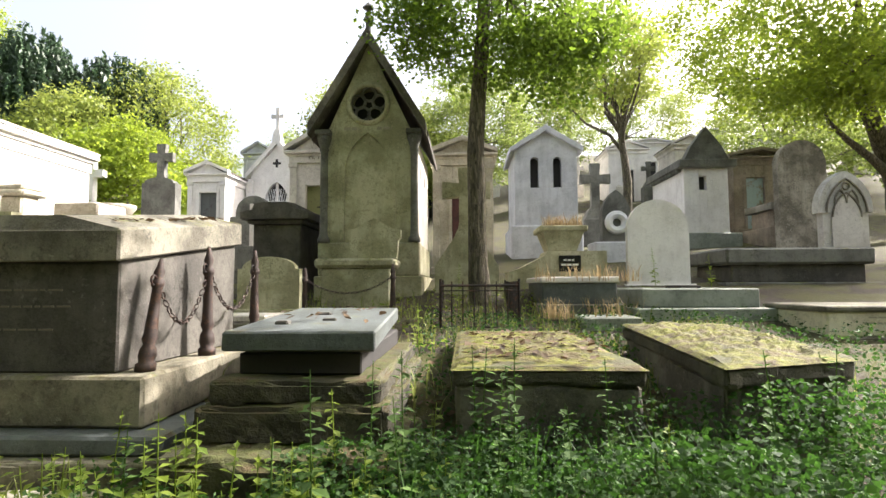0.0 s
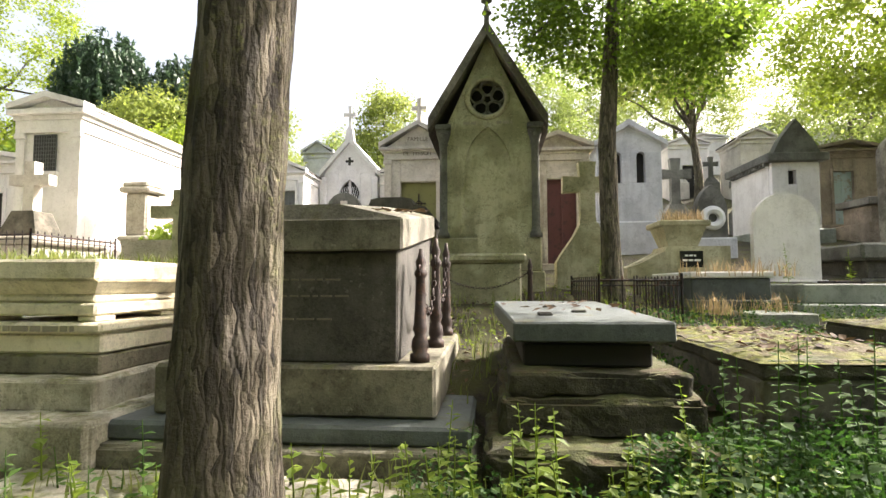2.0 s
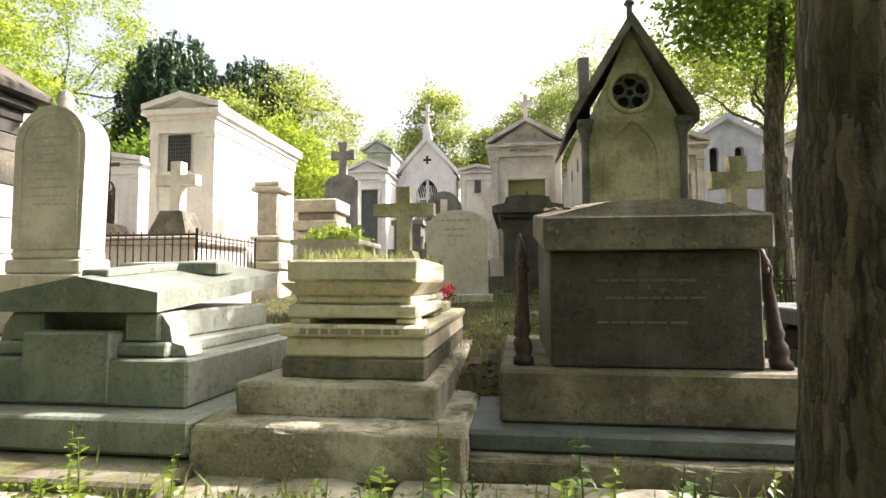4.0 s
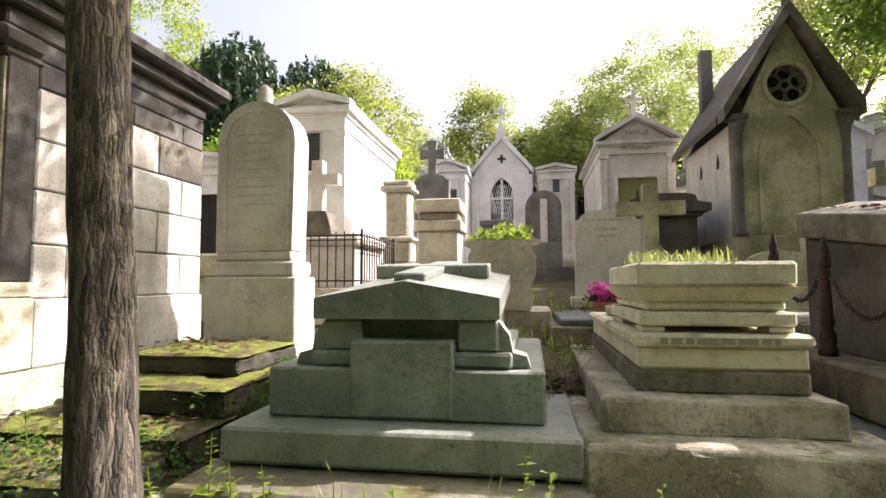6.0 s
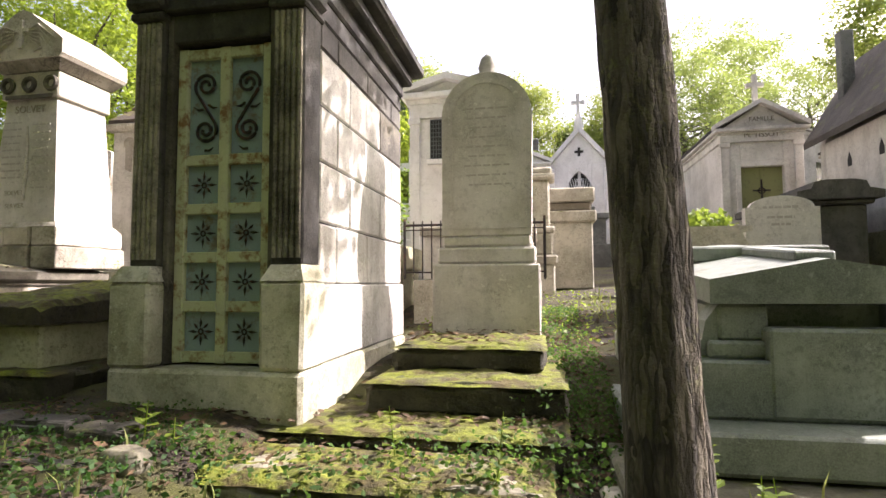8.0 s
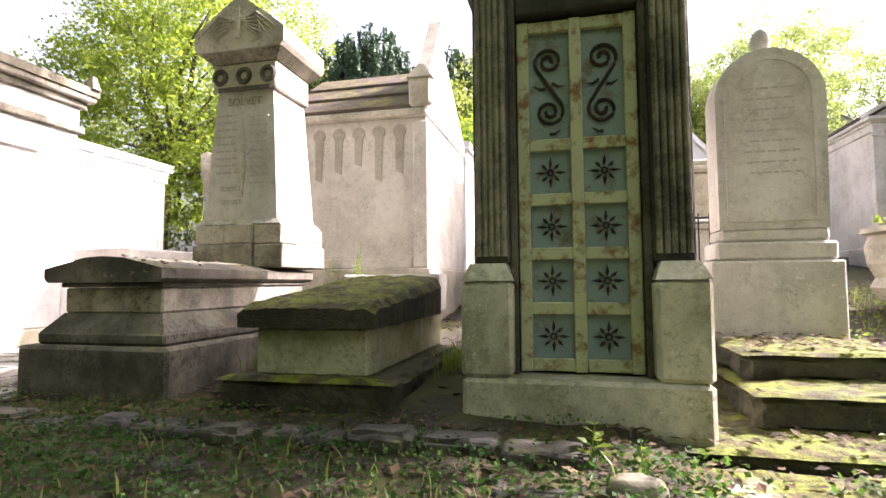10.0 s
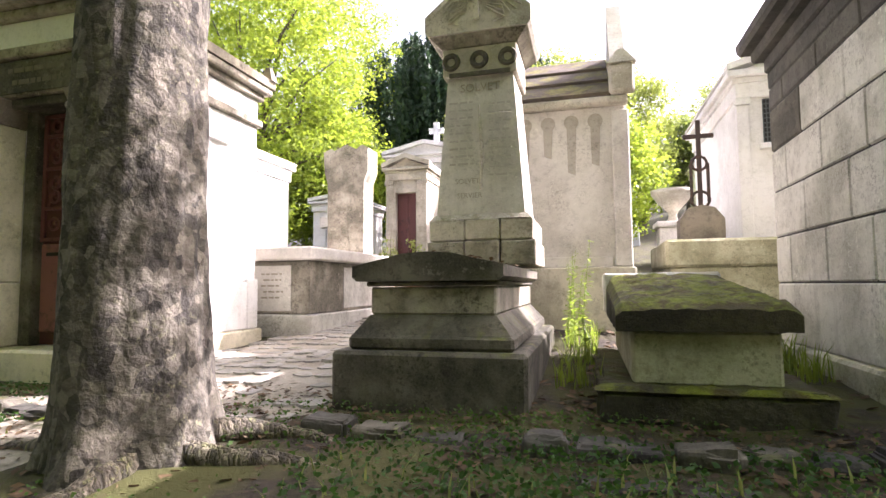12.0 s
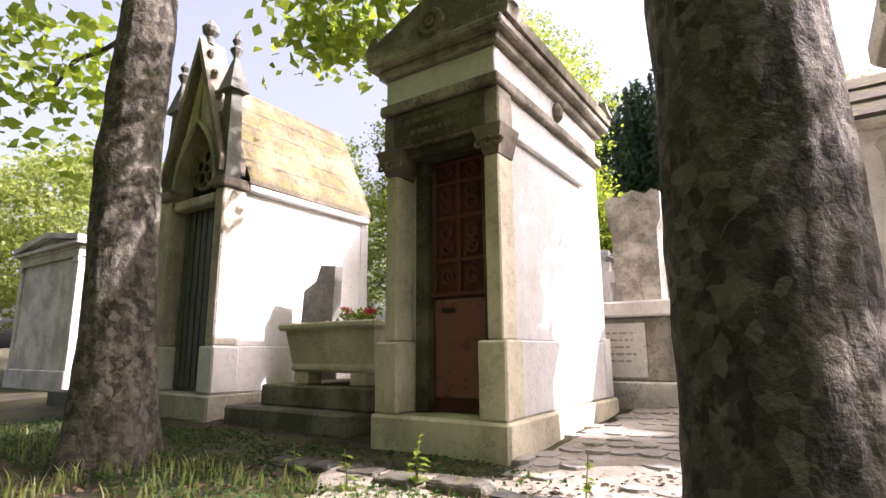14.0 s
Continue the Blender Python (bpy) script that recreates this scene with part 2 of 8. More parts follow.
OLIVE = (0.30, 0.29, 0.20)
M = dict(
    soil=soil("soil_with_leaf_litter"),
    pale=stone("pale_limestone", (0.58, 0.55, 0.495), (0.33, 0.30, 0.25), 0.5),
    white=stone("white_limestone", (0.74, 0.72, 0.69), (0.46, 0.43, 0.39), 0.35),
    cream=stone("cream_limestone", (0.53, 0.49, 0.405), (0.26, 0.235, 0.175), 0.65, 0.15),
    green=stone("algae_stained_limestone", (0.44, 0.42, 0.29), (0.20, 0.195, 0.11), 0.75, 0.35),
    mausoleum=stone("grey_mausoleum_stone", (0.58, 0.565, 0.51), (0.25, 0.235, 0.19), 0.6),
    darkstone=stone("soot_dark_stone", (0.108, 0.10, 0.084), (0.038, 0.035, 0.03), 0.75, 0.0),
    lid=stone("lichen_grey_stone", (0.215, 0.20, 0.155), (0.065, 0.06, 0.044), 0.85, 0.3),
    granite=stone("grey_green_granite", (0.24, 0.262, 0.222), (0.10, 0.115, 0.09), 0.75, 0.08, 0.55, 120, vary=0.25, relief=0.12),
    slabgrey=stone("grey_slab_stone", (0.10, 0.115, 0.112), (0.05, 0.058, 0.052), 0.7, 0.15, 0.6),
    stained=stone("black_stained_stone", (0.155, 0.14, 0.105), (0.032, 0.029, 0.021), 0.9, 0.2),
    black=stone("sooty_grey_stone", (0.16, 0.16, 0.14), (0.06, 0.06, 0.05), 0.7, 0.2),
    kerb=stone("kerb_stone", (0.235, 0.215, 0.155), (0.07, 0.064, 0.042), 0.85, 0.35),
    mossy=stone("moss_covered_stone", (0.075, 0.068, 0.042), (0.022, 0.02, 0.012), 0.85, 0.85, moss_col=(0.045, 0.05, 0.010), relief=0.8),
    bluegrey=stone("blue_grey_limestone", (0.55, 0.565, 0.58), (0.31, 0.32, 0.34), 0.5),
    brownstone=stone("brown_sandstone", (0.25, 0.215, 0.17), (0.115, 0.095, 0.07), 0.7),
    slate=stone("slate_roof", (0.085, 0.072, 0.056), (0.04, 0.034, 0.027), 0.6, 0.25, 0.85),
    lichenroof=stone("lichen_roof_stone", (0.24, 0.215, 0.15), (0.08, 0.068, 0.04), 0.85, 0.8, moss_col=(0.15, 0.118, 0.006), relief=0.8),
    brightmoss=stone("bright_moss_on_stone", (0.06, 0.05, 0.028), (0.02, 0.017, 0.010), 0.85, 0.86, moss_col=(0.10, 0.115, 0.007), relief=0.9),
    soot=stone("soot_black_stone", (0.075, 0.07, 0.058), (0.018, 0.017, 0.014), 0.8, 0.1),
    fluted=stone("soot_streaked_stone", (0.31, 0.285, 0.20), (0.03, 0.027, 0.02), 0.8, 0.0),
    mausfront=stone("algae_grey_mausoleum_stone", (0.56, 0.54, 0.425), (0.25, 0.24, 0.155), 0.75, 0.2),
    ledge=stone("pale_worn_ledge_stone", (0.52, 0.485, 0.395), (0.17, 0.155, 0.10), 0.75, 0.3),
    yellowstone=stone("yellowish_limestone", (0.68, 0.625, 0.475), (0.33, 0.29, 0.18), 0.5, 0.2),
    goldmoss=stone("golden_green_moss", (0.06, 0.05, 0.022), (0.022, 0.018, 0.009), 0.85, 0.84, moss_col=(0.085, 0.088, 0.004), relief=1.0),
    sand=stone("pale_dusty_path", (0.33, 0.295, 0.24), (0.16, 0.135, 0.10), 0.6, 0.0, 0.95, 60, relief=0.6, streak=False),
    # real grime, and on some fronts the shade put into the colour
    grimy=stone("grimy_shaded_cream_limestone", (0.38, 0.345, 0.275), (0.10, 0.088, 0.062), 0.9, 0.1),
    runoff=stone("run_off_stain", (0.38, 0.345, 0.285), (0.24, 0.21, 0.165), 0.6),
    mossroof=stone("mossy_roof_tile", (0.11, 0.08, 0.055), (0.045, 0.034, 0.024), 0.75, 0.5, moss_col=(0.10, 0.09, 0.015)),
    cobble=stone("cobble_stone", (0.33, 0.31, 0.275), (0.16, 0.145, 0.125), 0.6, 0.1),
    iron=paint("rusty_black_iron", (0.025, 0.020, 0.018), (0.11, 0.045, 0.025), 0.5, 0.6, 0.3, 16),
    rust=paint("rust_brown_iron", (0.038, 0.024, 0.019), (0.085, 0.042, 0.026), 0.5, 0.7, 0.1, 16),
    doorgreen=paint("peeling_pale_green_paint", (0.50, 0.52, 0.32), (0.22, 0.11, 0.04), 0.6, 0.6, 0.0, 7),
    doorpanel=paint("blue_grey_door_panel", (0.26, 0.345, 0.345), (0.19, 0.15, 0.10), 0.4, 0.5, 0.0, 6),
    doorred=paint("dull_red_paint", (0.24, 0.095, 0.088), (0.11, 0.05, 0.046), 0.35, 0.6),
    grillered=paint("sooty_red_iron", (0.15, 0.05, 0.047), (0.07, 0.028, 0.026), 0.4, 0.6),
    doordark=paint("dark_red_iron", (0.10, 0.03, 0.028), (0.05, 0.02, 0.018), 0.4, 0.6),
    dooryellow=paint("olive_green_door_paint", (0.23, 0.23, 0.09), (0.14, 0.13, 0.06), 0.3, 0.6),
    doorgrey=paint("grey_iron_door", (0.10, 0.11, 0.11), (0.05, 0.05, 0.05), 0.3, 0.6),
    # near-black fill that paints the shade inside openings and recesses
    void=paint("dark_recess_shade", (0.03, 0.028, 0.026), (0.02, 0.02, 0.02), 0.3, 0.9),
    bark=bark("ridged_bark", (0.022, 0.018, 0.013), (0.20, 0.17, 0.125), (0.11, 0.11, 0.045)),
    plane=bark("plane_tree_bark", (0.022, 0.019, 0.015), (0.155, 0.136, 0.108), (0.085, 0.08, 0.048), True),
    leafa=leaf("maple_leaf", (0.05, 0.105, 0.010), (0.14, 0.21, 0.020), 0.55),
    leafb=leaf("lime_green_leaf", (0.085, 0.15, 0.012), (0.23, 0.29, 0.028), 0.55),
    # background leaves lightened: sun on the far trees is put into the colour
    leafc=leaf("lightened_background_leaf", (0.10, 0.155, 0.026), (0.25, 0.29, 0.06), 0.5),
    # distant haze is put into the hillside leaf colour
    leafd=leaf("haze_tinted_hillside_leaf", (0.08, 0.13, 0.028), (0.21, 0.26, 0.06), 0.5),
    yew=leaf("dark_yew_needles", (0.018, 0.045, 0.022), (0.055, 0.10, 0.045), 0.2),
    herb=leaf("herb_leaf", (0.011, 0.042, 0.007), (0.04, 0.098, 0.014), 0.4, 0.75),
    weed=leaf("weed_leaf", (0.08, 0.14, 0.015), (0.19, 0.25, 0.03), 0.5),
    nettle=leaf("nettle_leaf", (0.022, 0.06, 0.010), (0.075, 0.14, 0.022), 0.45, 0.8),
    grass=leaf("grass_blade", (0.07, 0.12, 0.02), (0.20, 0.22, 0.06), 0.45),
    straw=leaf("dry_grass", (0.22, 0.15, 0.07), (0.40, 0.30, 0.16), 0.3),
    litter=leaf("dead_leaf", (0.032, 0.02, 0.011), (0.125, 0.075, 0.034), 0.1, 0.85),
    petal=leaf("magenta_petal", (0.50, 0.02, 0.22), (0.75, 0.10, 0.42), 0.3),
    redpetal=leaf("red_petal", (0.55, 0.03, 0.04), (0.7, 0.12, 0.12), 0.3),
    pot=paint("terracotta_pot", (0.30, 0.12, 0.06), (0.18, 0.08, 0.05), 0.3, 0.8),
    letter=paint("dark_engraved_letter", (0.15, 0.13, 0.095), (0.22, 0.19, 0.14), 0.4, 0.9),
    faint=paint("faint_engraved_letter", (0.31, 0.28, 0.22), (0.40, 0.36, 0.29), 0.4, 0.9),
    hairline=paint("worn_engraved_letter", (0.42, 0.39, 0.34), (0.5, 0.47, 0.42), 0.5, 0.9),
    plaque=paint("black_granite_plaque", (0.015, 0.015, 0.016), (0.03, 0.03, 0.03), 0.2, 0.2),
    enamel=paint("white_marble", (0.72, 0.73, 0.72), (0.5, 0.5, 0.48), 0.2, 0.4),
)

# ---------------------------------------------------------------- mesh tools


class Geo:
    """Gathers points and faces of one part."""

    def __init__(self):
        self.v, self.f = [], []

    def add(self, verts, faces):
        k = len(self.v)
        self.v += [tuple(p) for p in verts]
        self.f += [tuple(k + i for i in f) for f in faces]
        return self

    def box(self, x0, x1, y0, y1, z0, z1, b=0.012, shear=None):
        b = min(b, 0.45 * (x1 - x0), 0.45 * (y1 - y0), 0.45 * (z1 - z0))
        P, F, idx = [], [], {}
        lo, hi = (x0, y0, z0), (x1, y1, z1)
        for s in ((a, c, d) for a in (0, 1) for c in (0, 1) for d in (0, 1)):
            for ax in range(3):
                p = []
                for k in range(3):
                    e = hi[k] if s[k] else lo[k]
                    if k != ax:
                        e += -b if s[k] else b
                    p.append(e + random.uniform(-0.18, 0.18) * b)
                idx[s, ax] = len(P)
                P.append(p)
        for ax in range(3):
            u, w = (ax + 1) % 3, (ax + 2) % 3
            for sd in (0, 1):
                ring = []
                for a, c in ((0, 0), (1, 0), (1, 1), (0, 1)):
                    s = [0, 0, 0]
                    s[ax], s[u], s[w] = sd, a, c
                    ring.append(idx[tuple(s), ax])
                F.append(ring if sd else ring[::-1])
            for a in (0, 1):
                for c in (0, 1):
                    s0, s1 = [0, 0, 0], [0, 0, 0]
                    s0[u], s0[w] = a, c
                    s1[u], s1[w] = a, c
                    s1[ax] = 1
                    q = [idx[tuple(s0), u], idx[tuple(s1), u], idx[tuple(s1), w], idx[tuple(s0), w]]
                    F.append(q if a == c else q[::-1])
        for s in ((a, c, d) for a in (0, 1) for c in (0, 1) for d in (0, 1)):
            t = [idx[s, 0], idx[s, 1], idx[s, 2]]
            F.append(t if (sum(s) % 2) else t[::-1])
        if shear:
            P = [shear(*p) for p in P]
        return self.add(P, F)

    def worn(self, x0, x1, y0, y1, z0, z1, r=0.03, amp=0.012, step=0.06, seed=0):
        """A block with rounded, chipped edges and an uneven face."""
        lo, hi = Vector((x0, y0, z0)), Vector((x1, y1, z1))
        r = min(r, *(0.45 * (hi[k] - lo[k]) for k in range(3)))
        P, F, seen = [], [], {}

        def point(p):
            key = (round(p[0], 4), round(p[1], 4), round(p[2], 4))
            if key not in seen:
                q = Vector([min(max(p[k], lo[k] + r), hi[k] - r) for k in range(3)])
                d = Vector(p) - q
                d = d.normalized() if d.length > 1e-6 else Vector((0, 0, 1))
                edge = 1 if sum(abs(c) > 0.1 for c in d) > 1 else 0
                w = Vector(p) + Vector((seed, seed * 1.7, 0))
                n = noise.noise(w * 3.1) + 0.6 * noise.noise(w * 9) + 0.3 * noise.noise(w * 23)
                chip = min(0, noise.noise(w * 5.3) - 0.05) * 3.0 * edge
                seen[key] = len(P)
                P.append(q + d * (r + amp * (n + chip)))
            return seen[key]

        for ax in range(3):
            u, w = (ax + 1) % 3, (ax + 2) % 3
            nu, nw = (max(2, min(40, int((hi[k] - lo[k]) / step))) for k in (u, w))
            su, sw = ([lo[k], lo[k] + 0.7 * r] + [lo[k] + r + (hi[k] - lo[k] - 2 * r) * i / n for i in range(n + 1)] + [hi[k] - 0.7 * r, hi[k]] for k, n in ((u, nu), (w, nw)))
            for e in (lo[ax], hi[ax]):
                for a0, a1 in zip(su, su[1:]):
                    for b0, b1 in zip(sw, sw[1:]):
                        ring = []
                        for a, b in ((a0, b0), (a1, b0), (a1, b1), (a0, b1)):
                            p = [0, 0, 0]
                            p[ax], p[u], p[w] = e, a, b
                            ring.append(point(p))
                        F.append(ring if e == hi[ax] else ring[::-1])
        return self.add(P, F)

    def prism(self, pts, y0, y1, axis="y"):
        """An outline in x and z (or y and z) drawn out along y (or x)."""
        n = len(pts)
        if axis == "y":
            P = [(x, y0, z) for x, z in pts] + [(x, y1, z) for x, z in pts]
        else:
            P = [(y0, x, z) for x, z in pts] + [(y1, x, z) for x, z in pts]
        F = [tuple(range(n)), tuple(range(2 * n - 1, n - 1, -1))]
        F += [(i, i + n, (i + 1) % n + n, (i + 1) % n) for i in range(n)]
        return self.add(P, F)

    def frustum(self, r0, r1, z0, z1):
        """Between two rectangles (x0, x1, y0, y1)."""
        P = []
        for (a, b, c, d), z in ((r0, z0), (r1, z1)):
            P += [(a, c, z), (b, c, z), (b, d, z), (a, d, z)]
        return self.add(P, [(3, 2, 1, 0), (4, 5, 6, 7)] + [(i, (i + 1) % 4, (i + 1) % 4 + 4, i + 4) for i in range(4)])

    def lathe(self, prof, cx=0, cy=0, seg=20, lean=(0, 0)):
        z0 = prof[0][1]
        P = [(cx + r * math.cos(a) + lean[0] * (z - z0), cy + r * math.sin(a) + lean[1] * (z - z0), z)
             for r, z in prof for a in (2 * math.pi * k / seg for k in range(seg))]
        F = [(i * seg + k, i * seg + (k + 1) % seg, (i + 1) * seg + (k + 1) % seg, (i + 1) * seg + k)
             for i in range(len(prof) - 1) for k in range(seg)]
        F += [tuple(range(seg - 1, -1, -1)), tuple(range((len(prof) - 1) * seg, len(prof) * seg))]
        return self.add(P, F)

    def tube(self, path, radii, seg=8):
        if not hasattr(radii, "__len__"):
            radii = [radii] * len(path)
        path = [Vector(p) for p in path]
        P, F = [], []
        for i, p in enumerate(path):
            d = (path[min(i + 1, len(path) - 1)] - path[max(i - 1, 0)]).normalized()
            u = d.cross(Vector((0.31, 0.17, 0.93) if abs(d.z) < 0.9 else (1, 0, 0))).normalized()
            w = d.cross(u)
            P += [p + radii[i] * (math.cos(a) * u + math.sin(a) * w) for a in (2 * math.pi * k / seg for k in range(seg))]
        for i in range(len(path) - 1):
            F += [(i * seg + k, i * seg + (k + 1) % seg, (i + 1) * seg + (k + 1) % seg, (i + 1) * seg + k) for k in range(seg)]
        F += [tuple(range(seg - 1, -1, -1)), tuple(range((len(path) - 1) * seg, len(path) * seg))]
        return self.add(P, F)

    def ring(self, c, r, t, u, w, seg=14, sec=6, squash=1.0):
        """A torus round c in the plane of u and w."""
        c, u, w = Vector(c), Vector(u).normalized(), Vector(w).normalized()
        n = u.cross(w)
        P = []
        for i in range(seg):
            a = 2 * math.pi * i / seg
            o = u * math.cos(a) + w * math.sin(a) * squash
            P += [c + r * o + t * (math.cos(q) * o + math.sin(q) * n) for q in (2 * math.pi * k / sec for k in range(sec))]
        F = [(i * sec + k, ((i + 1) % seg) * sec + k, ((i + 1) % seg) * sec + (k + 1) % sec, i * sec + (k + 1) % sec) for i in range(seg) for k in range(sec)]
        return self.add(P, F)


def thing(name, at, label, category, group="", kind=""):
    ob = new(name)
    ob.location = at
    ob.empty_display_size = 0.2
    return tagged(ob, label, category, group, kind)


def top_of(ob):
    p = Vector(ob.location)
    while ob.parent:
        ob = ob.parent
        p = p + ob.location
    return p


def part(name, geo, material, parent, label="", smooth=False):
    """One mesh under a thing or a part, its points given in the world."""
    o = top_of(parent) if parent else Vector((0, 0, 0))
    me = bpy.data.meshes.new(name)
    me.from_pydata([(x - o.x, y - o.y, z - o.z) for x, y, z in geo.v], [], geo.f)
    bm = bmesh.new()
    bm.from_mesh(me)
    bmesh.ops.recalc_face_normals(bm, faces=bm.faces)
    bm.to_mesh(me)
    bm.free()
    me.materials.append(material)
    if smooth:
        me.polygons.foreach_set("use_smooth", [True] * len(me.polygons))
    ob = new(name, me)
    ob.parent = parent
    return tagged(ob, label)


def letters(text, x, y, z, size, material, parent, face="y", depth=0.004, name="inscription"):
    """Raised words, centred on x, facing the path."""
    cu = bpy.data.curves.new(name, "FONT")
    cu.body, cu.size, cu.align_x, cu.align_y, cu.extrude = text, size, "CENTER", "CENTER", depth
    cu.resolution_u = 3
    tmp = new(name, cu)
    me = bpy.data.meshes.new_from_object(tmp.evaluated_get(bpy.context.evaluated_depsgraph_get()))
    bpy.data.objects.remove(tmp)
    me.transform(pose(x, y, z, 90, 0, 0))
    o = top_of(parent)
    me.transform(Matrix.Translation(-o))
    me.materials.clear()
    me.materials.append(material)
    ob = new(name, me)
    ob.parent = parent
    return tagged(ob, kind="stuff")


def bars(rows, y, material, parent, name="inscription", h=0.018):
    """Lines of unreadable writing as plain bars: (x0, x1, z)."""
    g = Geo()
    for x0, x1, z in rows:
        x = x0
        while x < x1 - 0.01:
            w = min(random.uniform(0.03, 0.11), x1 - x)
            g.box(x, x + w, y - 0.002, y + 0.004, z - h / 2, z + h / 2, 0.001)
            x += w + 0.018
    return tagged(part(name, g, material, parent), kind="stuff")


def arc(cx, cz, r, a0, a1, n=14, sz=1.0):
    return [(cx + r * math.cos(radians(a0 + (a1 - a0) * i / n)), cz + sz * r * math.sin(radians(a0 + (a1 - a0) * i / n))) for i in range(n + 1)]


def ogive(x0, x1, z0, zs, za, n=9):
    """A pointed arch outline from sill z0, springing zs, apex za."""
    cx, w = (x0 + x1) / 2, (x1 - x0) / 2
    h = za - zs
    r = (w * w + h * h) / (2 * w)
    right = [(x1 - r + r * math.cos(t), zs + r * math.sin(t)) for t in (math.asin(min(1, h / r)) * i / n for i in range(n + 1))]
    left = [(2 * cx - x, z) for x, z in right][::-1]
    return [(x0, z0), (x1, z0)] + right + left[1:]


# ---------------------------------------------------------------- ground


def ground_z(x, y):
    """The lane lies low; a bank carries the graves, which climb a hill behind."""
    t = min(max((y - 0.45) / 0.95, 0), 1)
    s = min(max((-8.95 - x) / 0.4, 0), 1)
    low = 0.30 + 0.18 * s
    z = low * t * t * (3 - 2 * t)
    if y > 1.4:
        u = min((y - 1.4) / 2.6, 1)
        v = min(max((y - 2.9) / 1.3, 0), 1)
        z += (0.643 - low) * (s * u + (1 - s) * (0.1 * u + 0.9 * v * v * (3 - 2 * v)))
    if y > 4.0:
        k = min(max(0.125 + 0.0035 * x, 0.065), 0.16)
        z += k * (y - 4.0) * min(1, 0.55 + 0.1 * (y - 4))
    if y > 20:
        s = min(max((x + 25) / 30, 0.15), 1.0)
        z += 0.13 * s * min(y - 20, 60)
    if y < -2.0:
        z += 0.06 * min(-2.0 - y, 8)
    return z


def ground_top(x, y):
    """The ground with its small unevenness."""
    z = ground_z(x, y)
    if 1.2 < y < 12 and -24 < x < 12:
        z += 0.05 * noise.noise((x * 0.9, y * 0.9, 0)) + 0.02 * noise.noise((x * 3, y * 3, 4))
    return z


def build_ground():
    xs = list(np.concatenate([np.linspace(-90, -26, 17), np.linspace(-24, 12, 145), np.linspace(14, 90, 20)]))
    ys = list(np.concatenate([np.linspace(-60, -4, 12), np.linspace(-3, 9, 97), np.linspace(9.5, 30, 42), np.linspace(33, 110, 26)]))
    V = []
    for y in ys:
        for x in xs:
            V.append((x, y, ground_top(x, y)))
    n = len(xs)
    F = [(j * n + i, j * n + i + 1, (j + 1) * n + i + 1, (j + 1) * n + i) for j in range(len(ys) - 1) for i in range(n - 1)]
    g = Geo().add(V, F)
    ob = part("ground", g, M["soil"], None, smooth=True)
    tagged(ob, "bare soil with dead leaves, moss and weeds between graves", "ground", kind="structure")


build_ground()

# ---------------------------------------------------------------- general grave pieces


def stack(name, label, layers, group="", category="grave", at=None):
    """A tomb of laid blocks: rows of (part, x0, x1, y0, y1, z0, z1, material, bevel)."""
    l0 = layers[0]
    t = thing(name, at or ((l0[1] + l0[2]) / 2, (l0[3] + l0[4]) / 2, l0[5]), label, category, group)
    for nm, x0, x1, y0, y1, z0, z1, mt, *b in layers:
        part(nm, Geo().box(x0, x1, y0, y1, z0, z1, b[0] if b else 0.015), M[mt], t)
    return t


def latin_cross(x, y, z0, z1, arm, za, w, d, flare=0.0):
    """Outline of a cross as one block, arms at za."""
    h = w / 2
    ha = h * 0.95
    pts = [(x - h - flare, z0), (x + h + flare, z0), (x + h, z0 + 0.12), (x + h, za - ha), (x + arm, za - ha - flare), (x + arm, za + ha + flare),
           (x + h, za + ha), (x + h + flare, z1), (x - h - flare, z1), (x - h, za + ha), (x - arm, za + ha + flare), (x - arm, za - ha - flare), (x - h, za - ha), (x - h, z0 + 0.12)]
    return Geo().prism(pts, y - d / 2, y + d / 2)


